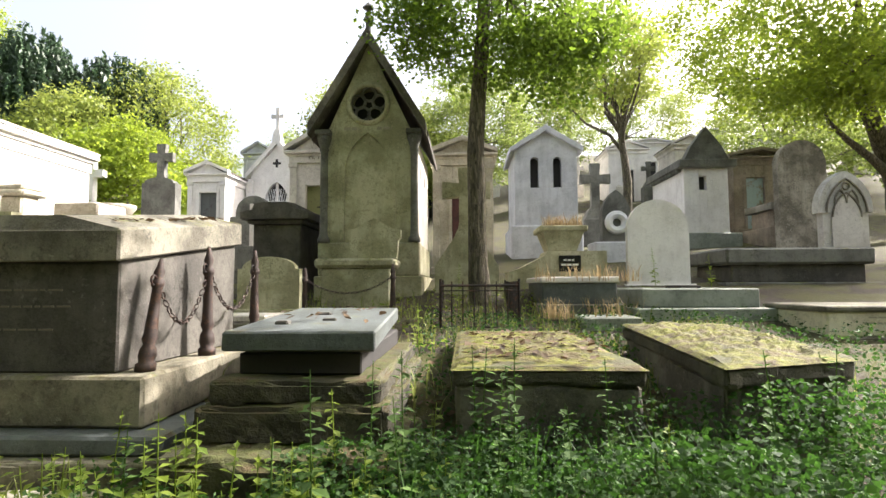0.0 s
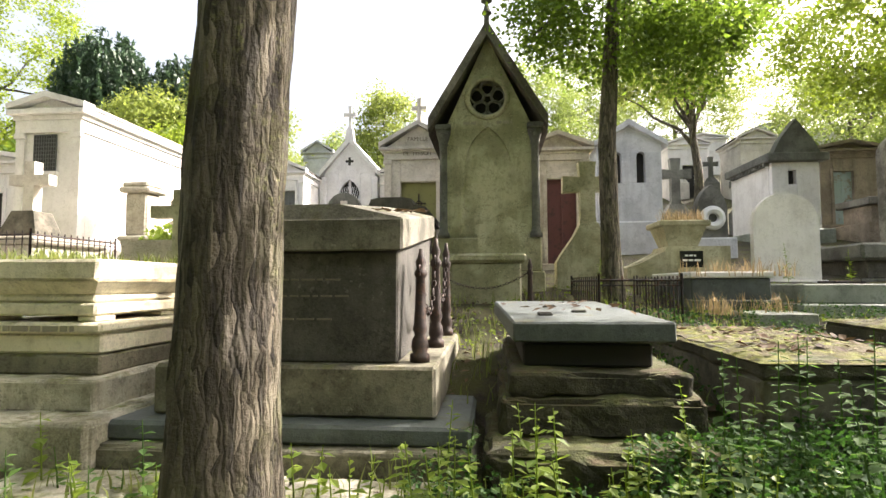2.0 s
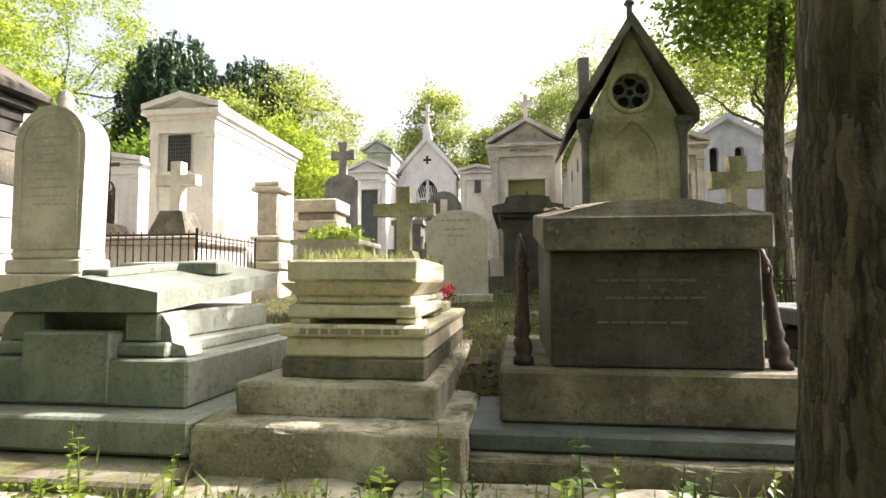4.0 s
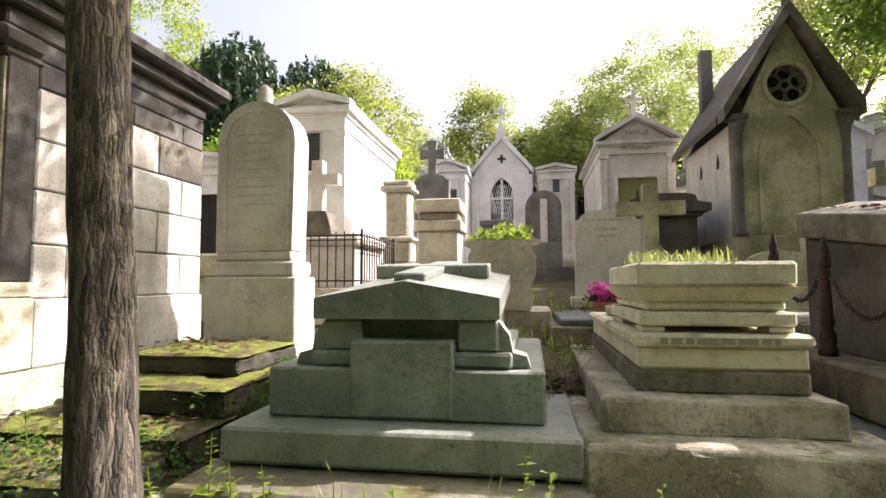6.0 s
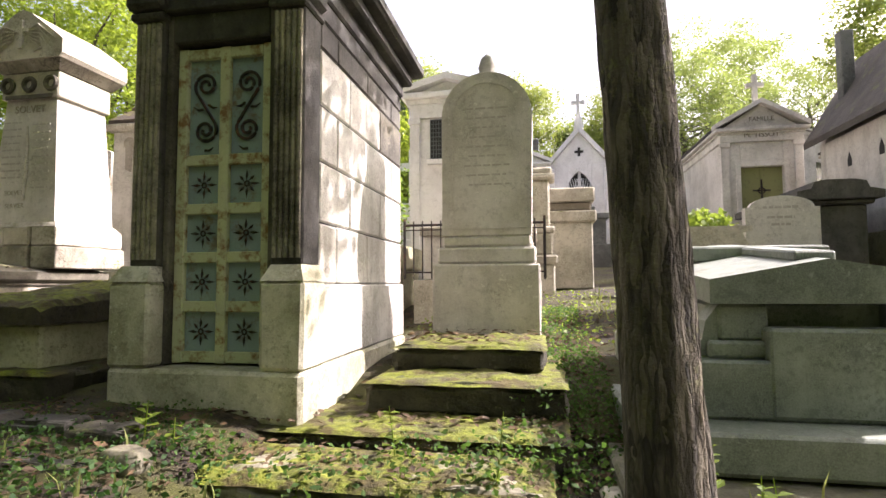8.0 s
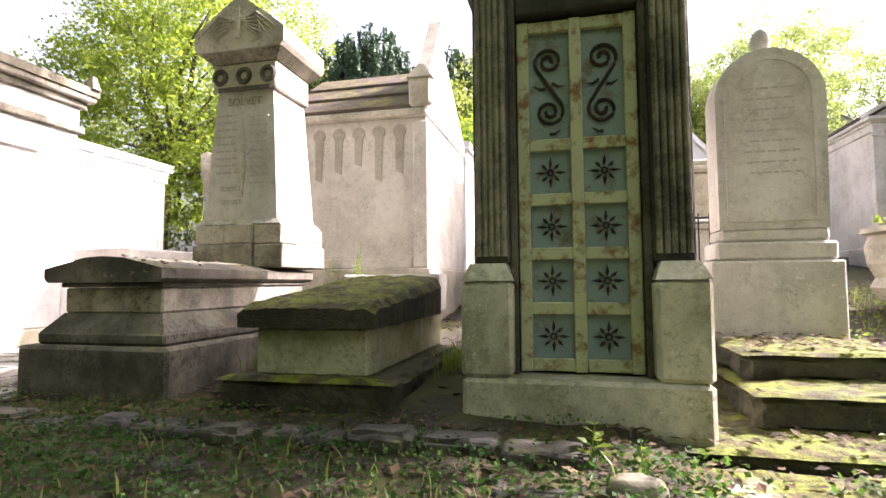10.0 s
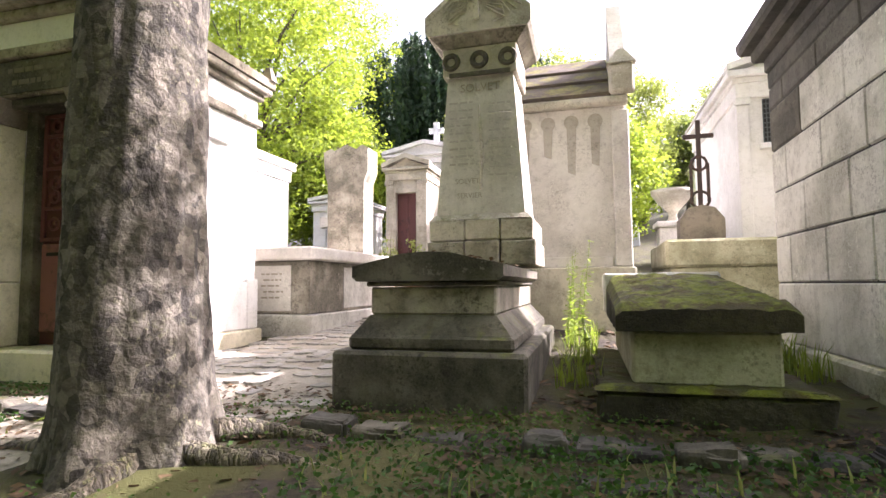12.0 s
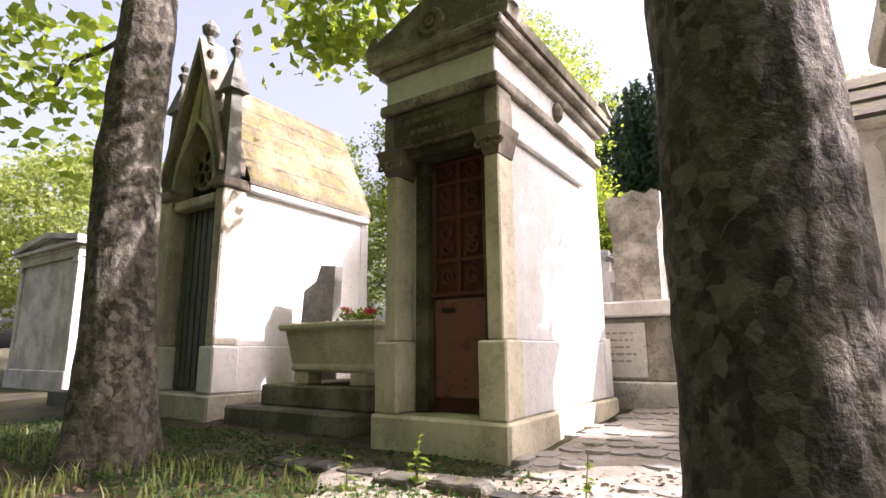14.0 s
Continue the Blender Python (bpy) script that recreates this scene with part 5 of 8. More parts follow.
# ---------------------------------------------------------------- plant-topped layered tomb
lt = stack("layered_tomb", "yellowish layered stone tomb with plants growing on top", [
    ("base", -4.91, -4.0, 3.19, 5.5, 0.78, 0.91, "kerb"), ("course", -4.89, -4.0, 3.2, 5.48, 0.912, 1.04, "yellowstone"), ("moulding", -4.93, -3.98, 3.16, 5.52, 1.042, 1.115, "yellowstone", 0.02),
    ("foot", -4.87, -4.74, 3.22, 3.4, 1.117, 1.15, "yellowstone", 0.006), ("foot", -4.19, -4.06, 3.22, 3.4, 1.117, 1.15, "yellowstone", 0.006), ("foot", -4.87, -4.06, 3.9, 4.3, 1.117, 1.15, "yellowstone", 0.006),
    ("slab", -4.88, -4.05, 3.2, 4.33, 1.152, 1.235, "yellowstone"), ("course", -4.84, -4.09, 3.24, 4.28, 1.237, 1.29, "yellowstone"),
    ("trough", -4.89, -4.04, 3.19, 4.33, 1.375, 1.52, "yellowstone", 0.02)])
part("step", Geo().worn(-5.25, -3.72, 2.75, 5.6, 0.2, 0.60, 0.03, 0.014), M["ledge"], lt)
part("step", Geo().worn(-5.12, -3.9, 3.02, 5.57, 0.58, 0.785, 0.025, 0.010), M["ledge"], lt)
part("cavetto", Geo().frustum((-4.84, -4.09, 3.24, 4.28), (-4.92, -4.01, 3.16, 4.36), 1.292, 1.375), M["yellowstone"], lt)
bars([(-4.78, -4.16, 1.075)], 3.157, M["faint"], lt, h=0.035)
cb = thing("grave_cross", (-4.45, 4.8, 0.9), "mossy stone cross with a flared foot on a block", "cross", "stone crosses")
part("block", Geo().box(-4.82, -4.08, 4.5, 5.12, 1.117, 1.2, 0.015).box(-4.72, -4.14, 4.58, 5.04, 1.202, 1.28, 0.02), M["green"], cb)
part("foot", Geo().prism([(-4.68, 1.282), (-4.18, 1.282), (-4.22, 1.38), (-4.33, 1.5), (-4.37, 1.66), (-4.51, 1.66), (-4.55, 1.5), (-4.64, 1.38)], 4.65, 4.97), M["green"], cb)
part("cross", latin_cross(-4.47, 4.81, 1.66, 2.25, 0.28, 2.04, 0.12, 0.12, 0.0), M["green"], cb)

# small leaves and flowers


def leaf_cloud(pts, size, flat=0.0, aspect=0.62, spread=1.0):
    """Little bent blades at the given points."""
    pts = np.asarray(pts, float)
    n = len(pts)
    d = np.random.normal(size=(n, 3))
    d /= np.linalg.norm(d, axis=1)[:, None]
    d[:, 2] *= 1 - flat
    e = np.random.normal(size=(n, 3))
    e -= (e * d).sum(1)[:, None] * d / (d * d).sum(1)[:, None]
    e /= np.linalg.norm(e, axis=1)[:, None]
    nn = np.cross(d, e)
    s = (size * np.random.uniform(0.6, 1.35, n))[:, None]
    a, c = pts - d * s * 0.5, pts + d * s * 0.5
    m = pts + nn * s * 0.12
    b, f = m + e * s * aspect * 0.5, m - e * s * aspect * 0.5
    V = np.stack([a, b, c, f], 1).reshape(-1, 3)
    F = np.arange(4 * n).reshape(n, 4)
    return V, F


def cloud_mesh(name, V, F, material, parent=None, label="", kind="", category=""):
    me = bpy.data.meshes.new(name)
    o = top_of(parent) if parent else Vector((0, 0, 0))
    V = V - np.array(o)
    me.vertices.add(len(V))
    me.vertices.foreach_set("co", V.astype(np.float32).ravel())
    me.loops.add(F.size)
    me.loops.foreach_set("vertex_index", F.astype(np.int32).ravel())
    me.polygons.add(len(F))
    me.polygons.foreach_set("loop_start", np.arange(0, F.size, F.shape[1], dtype=np.int32))
    me.update(calc_edges=True)
    me.materials.append(material)
    ob = new(name, me)
    ob.parent = parent
    return tagged(ob, label, category, kind=kind)


def clumps(centre, radii, n, per, spread, shell=0.45, seed=0):
    r = np.random.RandomState(seed)
    d = r.normal(size=(n, 3))
    d /= np.linalg.norm(d, axis=1)[:, None]
    c = np.array(centre) + d * (r.uniform(shell ** 3, 1, n) ** (1 / 3))[:, None] * np.array(radii)
    p = c[:, None, :] + r.normal(size=(n, per, 3)) * spread * np.array([1, 1, 0.6])
    return c, p.reshape(-1, 3)



def flower_pot(x, y, z, petals, label, seed, r=0.13):
    t = thing("flower_pot", (x, y, z), label, "flower pot", "flower pots")
    part("pot", Geo().lathe([(0.65 * r, z), (0.95 * r, z + 1.1 * r), (1.08 * r, z + 1.1 * r), (1.1 * r, z + 1.4 * r), (0.95 * r, z + 1.4 * r), (0.85 * r, z + 1.2 * r)], x, y, 18), M["pot"], t, "terracotta pot")
    V, F = leaf_cloud(clumps((x, y, z + 2.2 * r), (1.5 * r, 1.3 * r, 0.8 * r), 45, 10, 0.03, 0.3, seed)[1], 0.05)
    cloud_mesh("blossom", V, F, M[petals], t, "bright flower heads")
    V, F = leaf_cloud(clumps((x, y, z + 1.7 * r), (1.4 * r, 1.3 * r, 0.6 * r), 20, 9, 0.03, 0.3, seed + 1)[1], 0.05)
    cloud_mesh("foliage", V, F, M["herb"], t)


flower_pot(-4.72, 5.86, 1.02, "petal", "terracotta pot with bright magenta flowers on a grave", 3)
flower_pot(-4.42, 5.95, 1.02, "petal", "small pot of magenta flowers on a grave slab", 13, 0.11)
flower_pot(-4.38, 6.55, 1.02, "redpetal", "terracotta pot with red flowers on a grave", 23, 0.12)

# ---------------------------------------------------------------- grey granite tomb
gr = stack("granite_tomb", "grey-green granite tomb with a low gabled lid and a laid cross", [
    ("step", -7.3, -5.2, 2.42, 5.2, 0.1, 0.40, "kerb", 0.02), ("base", -7.2, -5.24, 2.75, 5.0, 0.42, 0.62, "granite", 0.02),
    ("course", -7.04, -5.42, 3.0, 4.85, 0.62, 0.91, "granite"), ("course", -6.8, -5.6, 3.06, 4.75, 0.912, 1.0, "granite"), ("body", -6.7, -5.72, 3.26, 4.66, 1.0, 1.19, "granite"), ("corner_block", -6.74, -6.5, 3.1, 3.4, 1.0, 1.188, "granite"), ("corner_block", -5.92, -5.68, 3.1, 3.4, 1.0, 1.188, "granite"),
    ("panel", -6.54, -5.93, 2.992, 3.2, 0.63, 1.07, "granite")])
for sc in (1, -1):
    part("scroll", Geo().prism([(-6.21 + sc * (x + 6.21), z) for x, z in ((-5.68, 0.915), (-5.5, 0.915), (-5.52, 0.98), (-5.6, 1.0), (-5.62, 1.1), (-5.68, 1.18))], 3.12, 3.3), M["granite"], gr)


def rise(x, y, z):
    return (x, y, z + 0.09 * (y - 3.1))


g = Geo().prism([(-6.79, 1.195), (-5.67, 1.195), (-5.67, 1.32), (-6.23, 1.42), (-6.79, 1.32)], 3.06, 4.75)
g.v = [rise(*p) for p in g.v]
part("lid", g, M["granite"], gr)
g = Geo().box(-6.33, -6.13, 3.2, 4.7, 1.40, 1.455, 0.01).box(-6.66, -5.8, 3.95, 4.2, 1.36, 1.46, 0.01)
g.v = [rise(*p) for p in g.v]
part("laid_cross", g, M["granite"], gr)

# ---------------------------------------------------------------- planter, headstones behind it
pn = thing("stone_planter", (-5.83, 7.0, 0.9), "bulging cream stone planter full of leafy plants", "planter")
part("base", Geo().box(-6.0, -5.25, 6.5, 7.6, 0.6, 1.08, 0.02), M["cream"], pn)
part("bowl", Geo().prism([(-6.1, 1.08), (-5.5, 1.08), (-5.45, 1.22), (-5.5, 1.34), (-5.43, 1.5), (-5.42, 1.72), (-5.48, 1.84), (-5.38, 1.86), (-5.38, 1.92), (-6.28, 1.92), (-6.28, 1.86), (-6.18, 1.84), (-6.24, 1.72), (-6.22, 1.5), (-6.14, 1.34), (-6.2, 1.22)], 6.42, 7.5), M["cream"], pn)
V, F = leaf_cloud(clumps((-5.83, 6.9, 1.98), (0.4, 0.42, 0.14), 60, 12, 0.05, 0.2, 8)[1], 0.09)
cloud_mesh("foliage", V, F, M["weed"], pn, "bright green leafy plants")
hs = headstone("headstone", "pale arched headstone with faint lettering", -4.83, -3.88, 8.2, 0.12, 1.1, 2.5, "pale", "low")
bars([(-4.6, -4.15, 2.34), (-4.55, -4.2, 2.2), (-4.5, -4.25, 2.1)], 8.196, M["hairline"], hs, h=0.035)
dk = thing("coped_tomb", (-3.25, 10.3, 1.1), "dark sooty stone tomb with a heavy overhanging coped lid", "tomb")
part("base", Geo().box(-3.78, -2.72, 8.95, 11.6, 0.7, 1.2, 0.02), M["black"], dk)
part("body", Geo().box(-3.66, -2.84, 9.08, 11.5, 1.2, 2.46, 0.02), M["darkstone"], dk)
part("moulding", Geo().box(-3.74, -2.76, 9.0, 11.56, 2.46, 2.54, 0.025), M["darkstone"], dk)
part("lid", Geo().prism([(-3.84, 2.542), (-2.66, 2.542), (-2.66, 2.66), (-2.86, 2.7), (-2.9, 2.8), (-3.06, 2.83), (-3.44, 2.83), (-3.6, 2.8), (-3.64, 2.7), (-3.84, 2.66)], 8.94, 11.62), M["darkstone"], dk)
headstone("headstone", "low pale green headstone with a curved top", -2.98, -2.16, 6.9, 0.12, 1.0, 1.78, "green", "low")
stack("low_block", "pale stone grave edging beside a headstone", [("base", -3.1, -2.2, 6.0, 6.85, 0.75, 0.98, "kerb"), ("slab", -3.0, -2.3, 6.1, 6.8, 0.98, 1.06, "pale")])
stack("grave_edging", "long low stone grave kerb", [("kerb", -5.3, -4.2, 5.66, 8.0, 0.6, 0.95, "kerb"), ("slab", -5.2, -4.3, 5.74, 7.9, 0.95, 1.02, "slabgrey")])
bp = thing("clay_pot", (-4.55, 7.6, 1.02), "empty ribbed terracotta pot on a grave slab", "pot")
part("pot", Geo().lathe([(0.09, 1.02), (0.12, 1.1), (0.115, 1.12), (0.135, 1.2), (0.13, 1.22), (0.14, 1.28), (0.11, 1.33), (0.09, 1.33)], -4.55, 7.6, 20), M["pot"], bp, smooth=True)

# column and pedestal monuments
cm = thing("column_monument", (-7.7, 8.9, 1.4), "banded cream stone pillar monument", "monument", "pillar monuments")
for z0, z1, w in ((1.0, 1.6, 0.27), (1.6, 1.75, 0.31), (1.75, 2.1, 0.24), (2.1, 2.2, 0.28), (2.2, 2.95, 0.2), (2.95, 3.05, 0.28), (3.05, 3.15, 0.24)):
    part("drum", Geo().box(-7.7 - w, -7.7 + w, 8.9 - w, 8.9 + w, z0, z1 - 0.002, 0.03), M["cream"], cm)
cm2 = thing("column_monument", (-7.15, 9.9, 1.5), "square stone pedestal monument with a carved frieze", "monument", "pillar monuments")
for z0, z1, w in ((1.2, 2.35, 0.38), (2.35, 2.55, 0.44), (2.55, 2.7, 0.36), (2.7, 2.95, 0.42)):
    part("block", Geo().box(-7.15 - w, -7.15 + w, 9.9 - w, 9.9 + w, z0, z1 - 0.002, 0.025), M["brownstone"] if z0 == 2.55 else M["cream"], cm2)
sx = headstone("headstone", "dark weathered stele topped by a stone cross", -8.45, -7.55, 13.55, 0.3, 1.6, 4.25, "black", "low")
part("cross", latin_cross(-8.0, 13.7, 4.2, 5.15, 0.32, 4.8, 0.2, 0.16, 0.03), M["black"], sx)
rs = headstone("headstone", "dark round-topped gravestone with a pale band", -5.6, -4.75, 12.8, 0.25, 1.7, 3.6, "black", "round")
part("band", Geo().box(-5.25, -5.08, 12.78, 12.798, 1.8, 3.4, 0.004), M["pale"], rs)
stack("dark_pedestal", "dark stepped stone grave pedestal", [("base", -5.7, -4.6, 11.6, 12.7, 1.2, 1.75, "black"), ("block", -5.5, -4.8, 11.9, 12.6, 1.75, 2.3, "black")])
stack("stone_block", "dark square gravestone before the white chapel", [("base", -6.9, -5.9, 14.2, 15.0, 1.6, 2.3, "black"), ("block", -6.75, -6.0, 14.3, 14.9, 2.3, 2.95, "black"), ("cap", -6.82, -5.93, 14.24, 14.96, 2.95, 3.1, "black"), ("knob", -6.5, -6.25, 14.45, 14.75, 3.1, 3.3, "black")])

# railed tomb with cross
rt = stack("railed_tomb", "cream stone tomb behind iron railings", [("base", -9.2, -7.65, 6.55, 8.1, 0.6, 1.35, "cream"), ("body", -9.1, -7.75, 6.7, 8.0, 1.35, 1.9, "pale"), ("slab", -9.15, -7.7, 6.65, 8.05, 1.9, 2.02, "cream")])
rc1 = thing("grave_cross", (-8.65, 7.6, 2.0), "plain stone cross on a rubble pedestal", "cross", "stone crosses")
part("pedestal", Geo().frustum((-9.0, -8.3, 7.35, 7.9), (-8.82, -8.46, 7.45, 7.8), 2.02, 2.48), M["stained"], rc1)
part("cross", latin_cross(-8.64, 7.62, 2.48, 3.26, 0.33, 2.97, 0.17, 0.16), M["pale"], rc1)
railing([(-9.3, 6.5), (-7.6, 6.5), (-7.6, 8.1)], 1.36, 2.05, 0.11, "thin iron railing round a stone tomb")

# ---------------------------------------------------------------- tall round-topped stele
st = thing("stele", (-8.1, 4.9, 0.9), "tall grey limestone stele with a rounded top and knob", "headstone", "headstones")
part("base", Geo().box(-8.58, -7.65, 4.68, 5.15, 0.6, 1.47, 0.015), M["pale"], st)
part("plinth", Geo().box(-8.54, -7.68, 4.71, 5.12, 1.472, 1.62, 0.02).box(-8.50, -7.72, 4.74, 5.09, 1.622, 1.72, 0.02), M["pale"], st)
part("slab", Geo().prism([(-8.5, 1.722), (-7.72, 1.722), (-7.7, 2.78)] + arc(-8.1, 2.78, 0.40, 0, 180, 20)[1:-1] + [(-8.5, 2.78)], 4.74, 5.06), M["pale"], st)
inner = [(-8.40, 1.82), (-7.80, 1.82), (-7.80, 2.78)] + arc(-8.1, 2.78, 0.30, 0, 180, 16)[1:-1] + [(-8.40, 2.78)]
outer = [(-8.44, 1.78), (-7.76, 1.78), (-7.76, 2.78)] + arc(-8.1, 2.78, 0.34, 0, 180, 16)[1:-1] + [(-8.44, 2.78)]
k = len(inner)
P = [(x, 4.725, z) for x, z in inner + outer] + [(x, 4.745, z) for x, z in inner + outer]
F = []
for i in range(k):
    j = (i + 1) % k
    F += [(i, j, k + j, k + i), (k + i, k + j, 3 * k + j, 3 * k + i), (i, 2 * k + i, 2 * k + j, j)]
part("border", Geo().add(P, F), M["pale"], st)
part("knob", Geo().lathe([(0.09, 3.17), (0.07, 3.22), (0.085, 3.28), (0.06, 3.36), (0.02, 3.4)], -8.1, 4.9, 14), M["mausoleum"], st, smooth=True)
bars([(-8.3 + 0.02 * (i % 3), -7.9 - 0.02 * (i % 2), 2.85 - 0.085 * i) for i in range(9)], 4.737, M["hairline"], st, h=0.016)

sp = thing("stone_steps", (-8.1, 3.6, 0.3), "moss-grown stone steps up to a stele", "steps")
for a in ((-8.66, -7.62, 3.68, 4.68, 0.70, 0.87), (-8.72, -7.50, 3.28, 4.7, 0.50, 0.70), (-9.42, -7.5, 2.88, 4.7, 0.30, 0.50), (-9.8, -7.6, 2.3, 2.87, 0.1, 0.43)):
    st_ = part("step", Geo().worn(*a, 0.045, 0.028, 0.05, a[2]), M["kerb" if a[2] < 2.5 else "mossy"], sp)
    part("moss", moss_pad(a[0] - 0.005, a[1] + 0.005, a[2] - 0.012, a[3], lambda x, y: a[5] + 0.004 + 0.008 * noise.noise((x * 4, y * 4, 1)), 0.03, a[2]), M["brightmoss"], st_)

# ---------------------------------------------------------------- mausoleum with the pale green door


def green_door_mausoleum():
    t = thing("mausoleum", (-9.6, 4.1, 0.5), "grey stone mausoleum with a peeling pale green metal door", "mausoleum", "chapel tombs")
    x0, x1, y0, y1 = -10.2, -9.03, 3.0, 5.3
    W = M["mausoleum"]
    part("plinth", Geo().box(x0 - 0.06, x1 + 0.05, y0 - 0.04, y1, 0.3, 0.80, 0.025), M["mausfront"], t)
    for a, b in ((x0 - 0.06, -9.98), (-9.25, x1 + 0.05)):
        part("pedestal", Geo().box(a, b, y0 - 0.04, y0 + 0.3, 0.802, 1.32, 0.02), M["mausfront"], t)
        part("pedestal_cap", Geo().frustum((a, b, y0 - 0.04, y0 + 0.3), (a + 0.04, b - 0.04, y0 + 0.02, y0 + 0.3), 1.322, 1.42), M["mausfront"], t)
    for a, b in ((x0, -10.0), (-9.24, x1)):
        g = Geo().box(a, b, y0 + 0.06, y0 + 0.3, 1.42, 3.05, 0.01)
        p = part("pilaster", g, M["soot"], t)
        n = 5
        for i in range(n):
            x = a + 0.03 + (b - a - 0.06) * i / (n - 1)
            part("flute", Geo().lathe([(0.018, 1.46), (0.018, 2.98)], x, y0 + 0.058, 8), M["fluted"], p)
        part("capital", Geo().box(a - 0.02, b + 0.02, y0 + 0.02, y0 + 0.32, 3.0, 3.05, 0.012).box(a - 0.04, b + 0.04, y0 - 0.02, y0 + 0.32, 3.06, 3.2, 0.03), M["soot"], p)
    # recessed doorway
    part("jamb", Geo().box(-10.0, -9.96, y0 + 0.1, y0 + 0.3, 0.802, 3.05, 0.005), M["stained"], t)
    part("jamb", Geo().box(-9.28, -9.24, y0 + 0.1, y0 + 0.3, 0.802, 3.05, 0.005), M["stained"], t)
    part("lintel", Geo().box(-9.96, -9.28, y0 + 0.1, y0 + 0.3, 2.86, 3.05, 0.01), M["soot"], t)
    d = part("door", Geo().box(-9.95, -9.29, y0 + 0.19, y0 + 0.22, 0.81, 2.84, 0.004), M["doorpanel"], t, "blue-grey metal door leaves")
    fr = Geo()
    for x in (-9.92, -9.62, -9.32):
        fr.box(x - 0.034, x + 0.034, y0 + 0.15, y0 + 0.19, 0.81, 2.84, 0.005)
    for z in (0.85, 1.165, 1.475, 1.785, 2.10, 2.80):
        fr.box(-9.886, -9.654, y0 + 0.152, y0 + 0.19, z - 0.034, z + 0.034, 0.005).box(-9.586, -9.354, y0 + 0.152, y0 + 0.19, z - 0.034, z + 0.034, 0.005)
    part("frame", fr, M["doorgreen"], d, "peeling pale green door frame with rust")
    for cx in (-9.77, -9.47):
        for cz in (1.007, 1.32, 1.63, 1.943):
            s = Geo().ring((cx, y0 + 0.18, cz), 0.016, 0.006, (1, 0, 0), (0, 0, 1), 10, 5)
            for k in range(8):
                a = radians(45 * k)
                L = 0.095 if k % 2 == 0 else 0.075
                u, w = Vector((math.cos(a), 0, math.sin(a))), Vector((-math.sin(a), 0, math.cos(a)))
                c = Vector((cx, y0 + 0.178, cz))
                s.add([c + u * 0.02 + w * 0.004, c + u * 0.05 + w * 0.010, c + u * L, c + u * 0.05 - w * 0.010, c + u * 0.045 - Vector((0, 0.008, 0))], [(0, 1, 4), (1, 2, 4), (2, 3, 4), (3, 0, 4)])
            part("star", s, M["iron"], d, "black iron star ornament")
        sg = -1 if cx < -9.6 else 1
        pts = []
        for i in range(34):
            q = i / 33
            an, r = radians(-385 + 600 * q), 0.016 + 0.066 * q
            pts.append((cx - sg * r * math.cos(an), y0 + 0.178, 2.6 + r * math.sin(an)))
        for i in range(34):
            q = i / 33
            an, r = radians(35 - 600 * q), 0.082 - 0.066 * q
            pts.append((cx - sg * r * math.cos(an), y0 + 0.178, 2.3 + r * math.sin(an)))
        part("scroll", Geo().tube(pts, 0.0105, 6), M["iron"], d, "black iron scrollwork")
        for px, pz, ax, az in ((0.02, 2.47, 0.085, 2.45), (-0.02, 2.44, -0.085, 2.46), (0.0, 2.17, 0.06, 2.19)):
            part("scroll", Geo().tube([(cx - sg * px, y0 + 0.178, pz), (cx - sg * (px + ax) / 2, y0 + 0.178, (pz + az) / 2 - 0.012), (cx - sg * ax, y0 + 0.178, az)], [0.009, 0.008, 0.003], 5), M["iron"], d, "black iron scrollwork")
    # coursed side wall of separate blocks
    zs = [1.30, 1.70, 2.10, 2.47, 2.85]
    for xw, sgn in ((x1, 1), (x0, -1)):
        a, b = (xw - 0.18, xw) if sgn > 0 else (xw, xw + 0.18)
        part("side_base", Geo().box(a, b + (0.03 if sgn > 0 else 0), y0 + 0.3, y1, 0.802, 1.298, 0.015), W, t)
        for r, (za, zb) in enumerate(zip(zs, zs[1:] + [3.05])):
            cuts = [y0 + 0.302] + ([3.85, 4.6] if r % 2 else [3.6, 4.25, 4.95]) + [y1]
            for c0, c1 in zip(cuts, cuts[1:]):
                # upper courses darker: soot, plus shade put into the block colour
                part("block", Geo().box(a, b, c0 + 0.004, c1 - 0.004, za + 0.005, zb - 0.005, 0.012), M["darkstone"] if r > 3 else M["stained"] if r == 3 and c0 > 4 else W, t)
        part("joint_core", Geo().box(a + 0.01, b - 0.012, y0 + 0.31, y1 - 0.02, 1.25, 3.05, 0.002), M["void"], t)
    part("back_wall", Geo().box(x0 + 0.18, x1 - 0.18, y1 - 0.16, y1, 0.8, 3.05, 0.01), W, t)
    part("architrave", Geo().box(x0 - 0.02, x1 + 0.02, y0 + 0.021, y1 + 0.02, 3.202, 3.34, 0.015), M["soot"], t)
    part("frieze", Geo().box(x0, x1, y0 + 0.05, y1, 3.05, 3.2, 0.01), M["soot"], t)
    part("cornice", Geo().box(x0 - 0.10, x1 + 0.10, y0 - 0.08, y1 + 0.12, 3.342, 3.45, 0.02).box(x0 - 0.2, x1 + 0.2, y0 - 0.18, y1 + 0.22, 3.452, 3.58, 0.03), M["soot"], t)
    part("roof", Geo().prism([(x0 - 0.16, 3.582), (x1 + 0.16, 3.582), ((x0 + x1) / 2, 4.05)], y0 - 0.14, y1 + 0.18), M["slate"], t)


green_door_mausoleum()

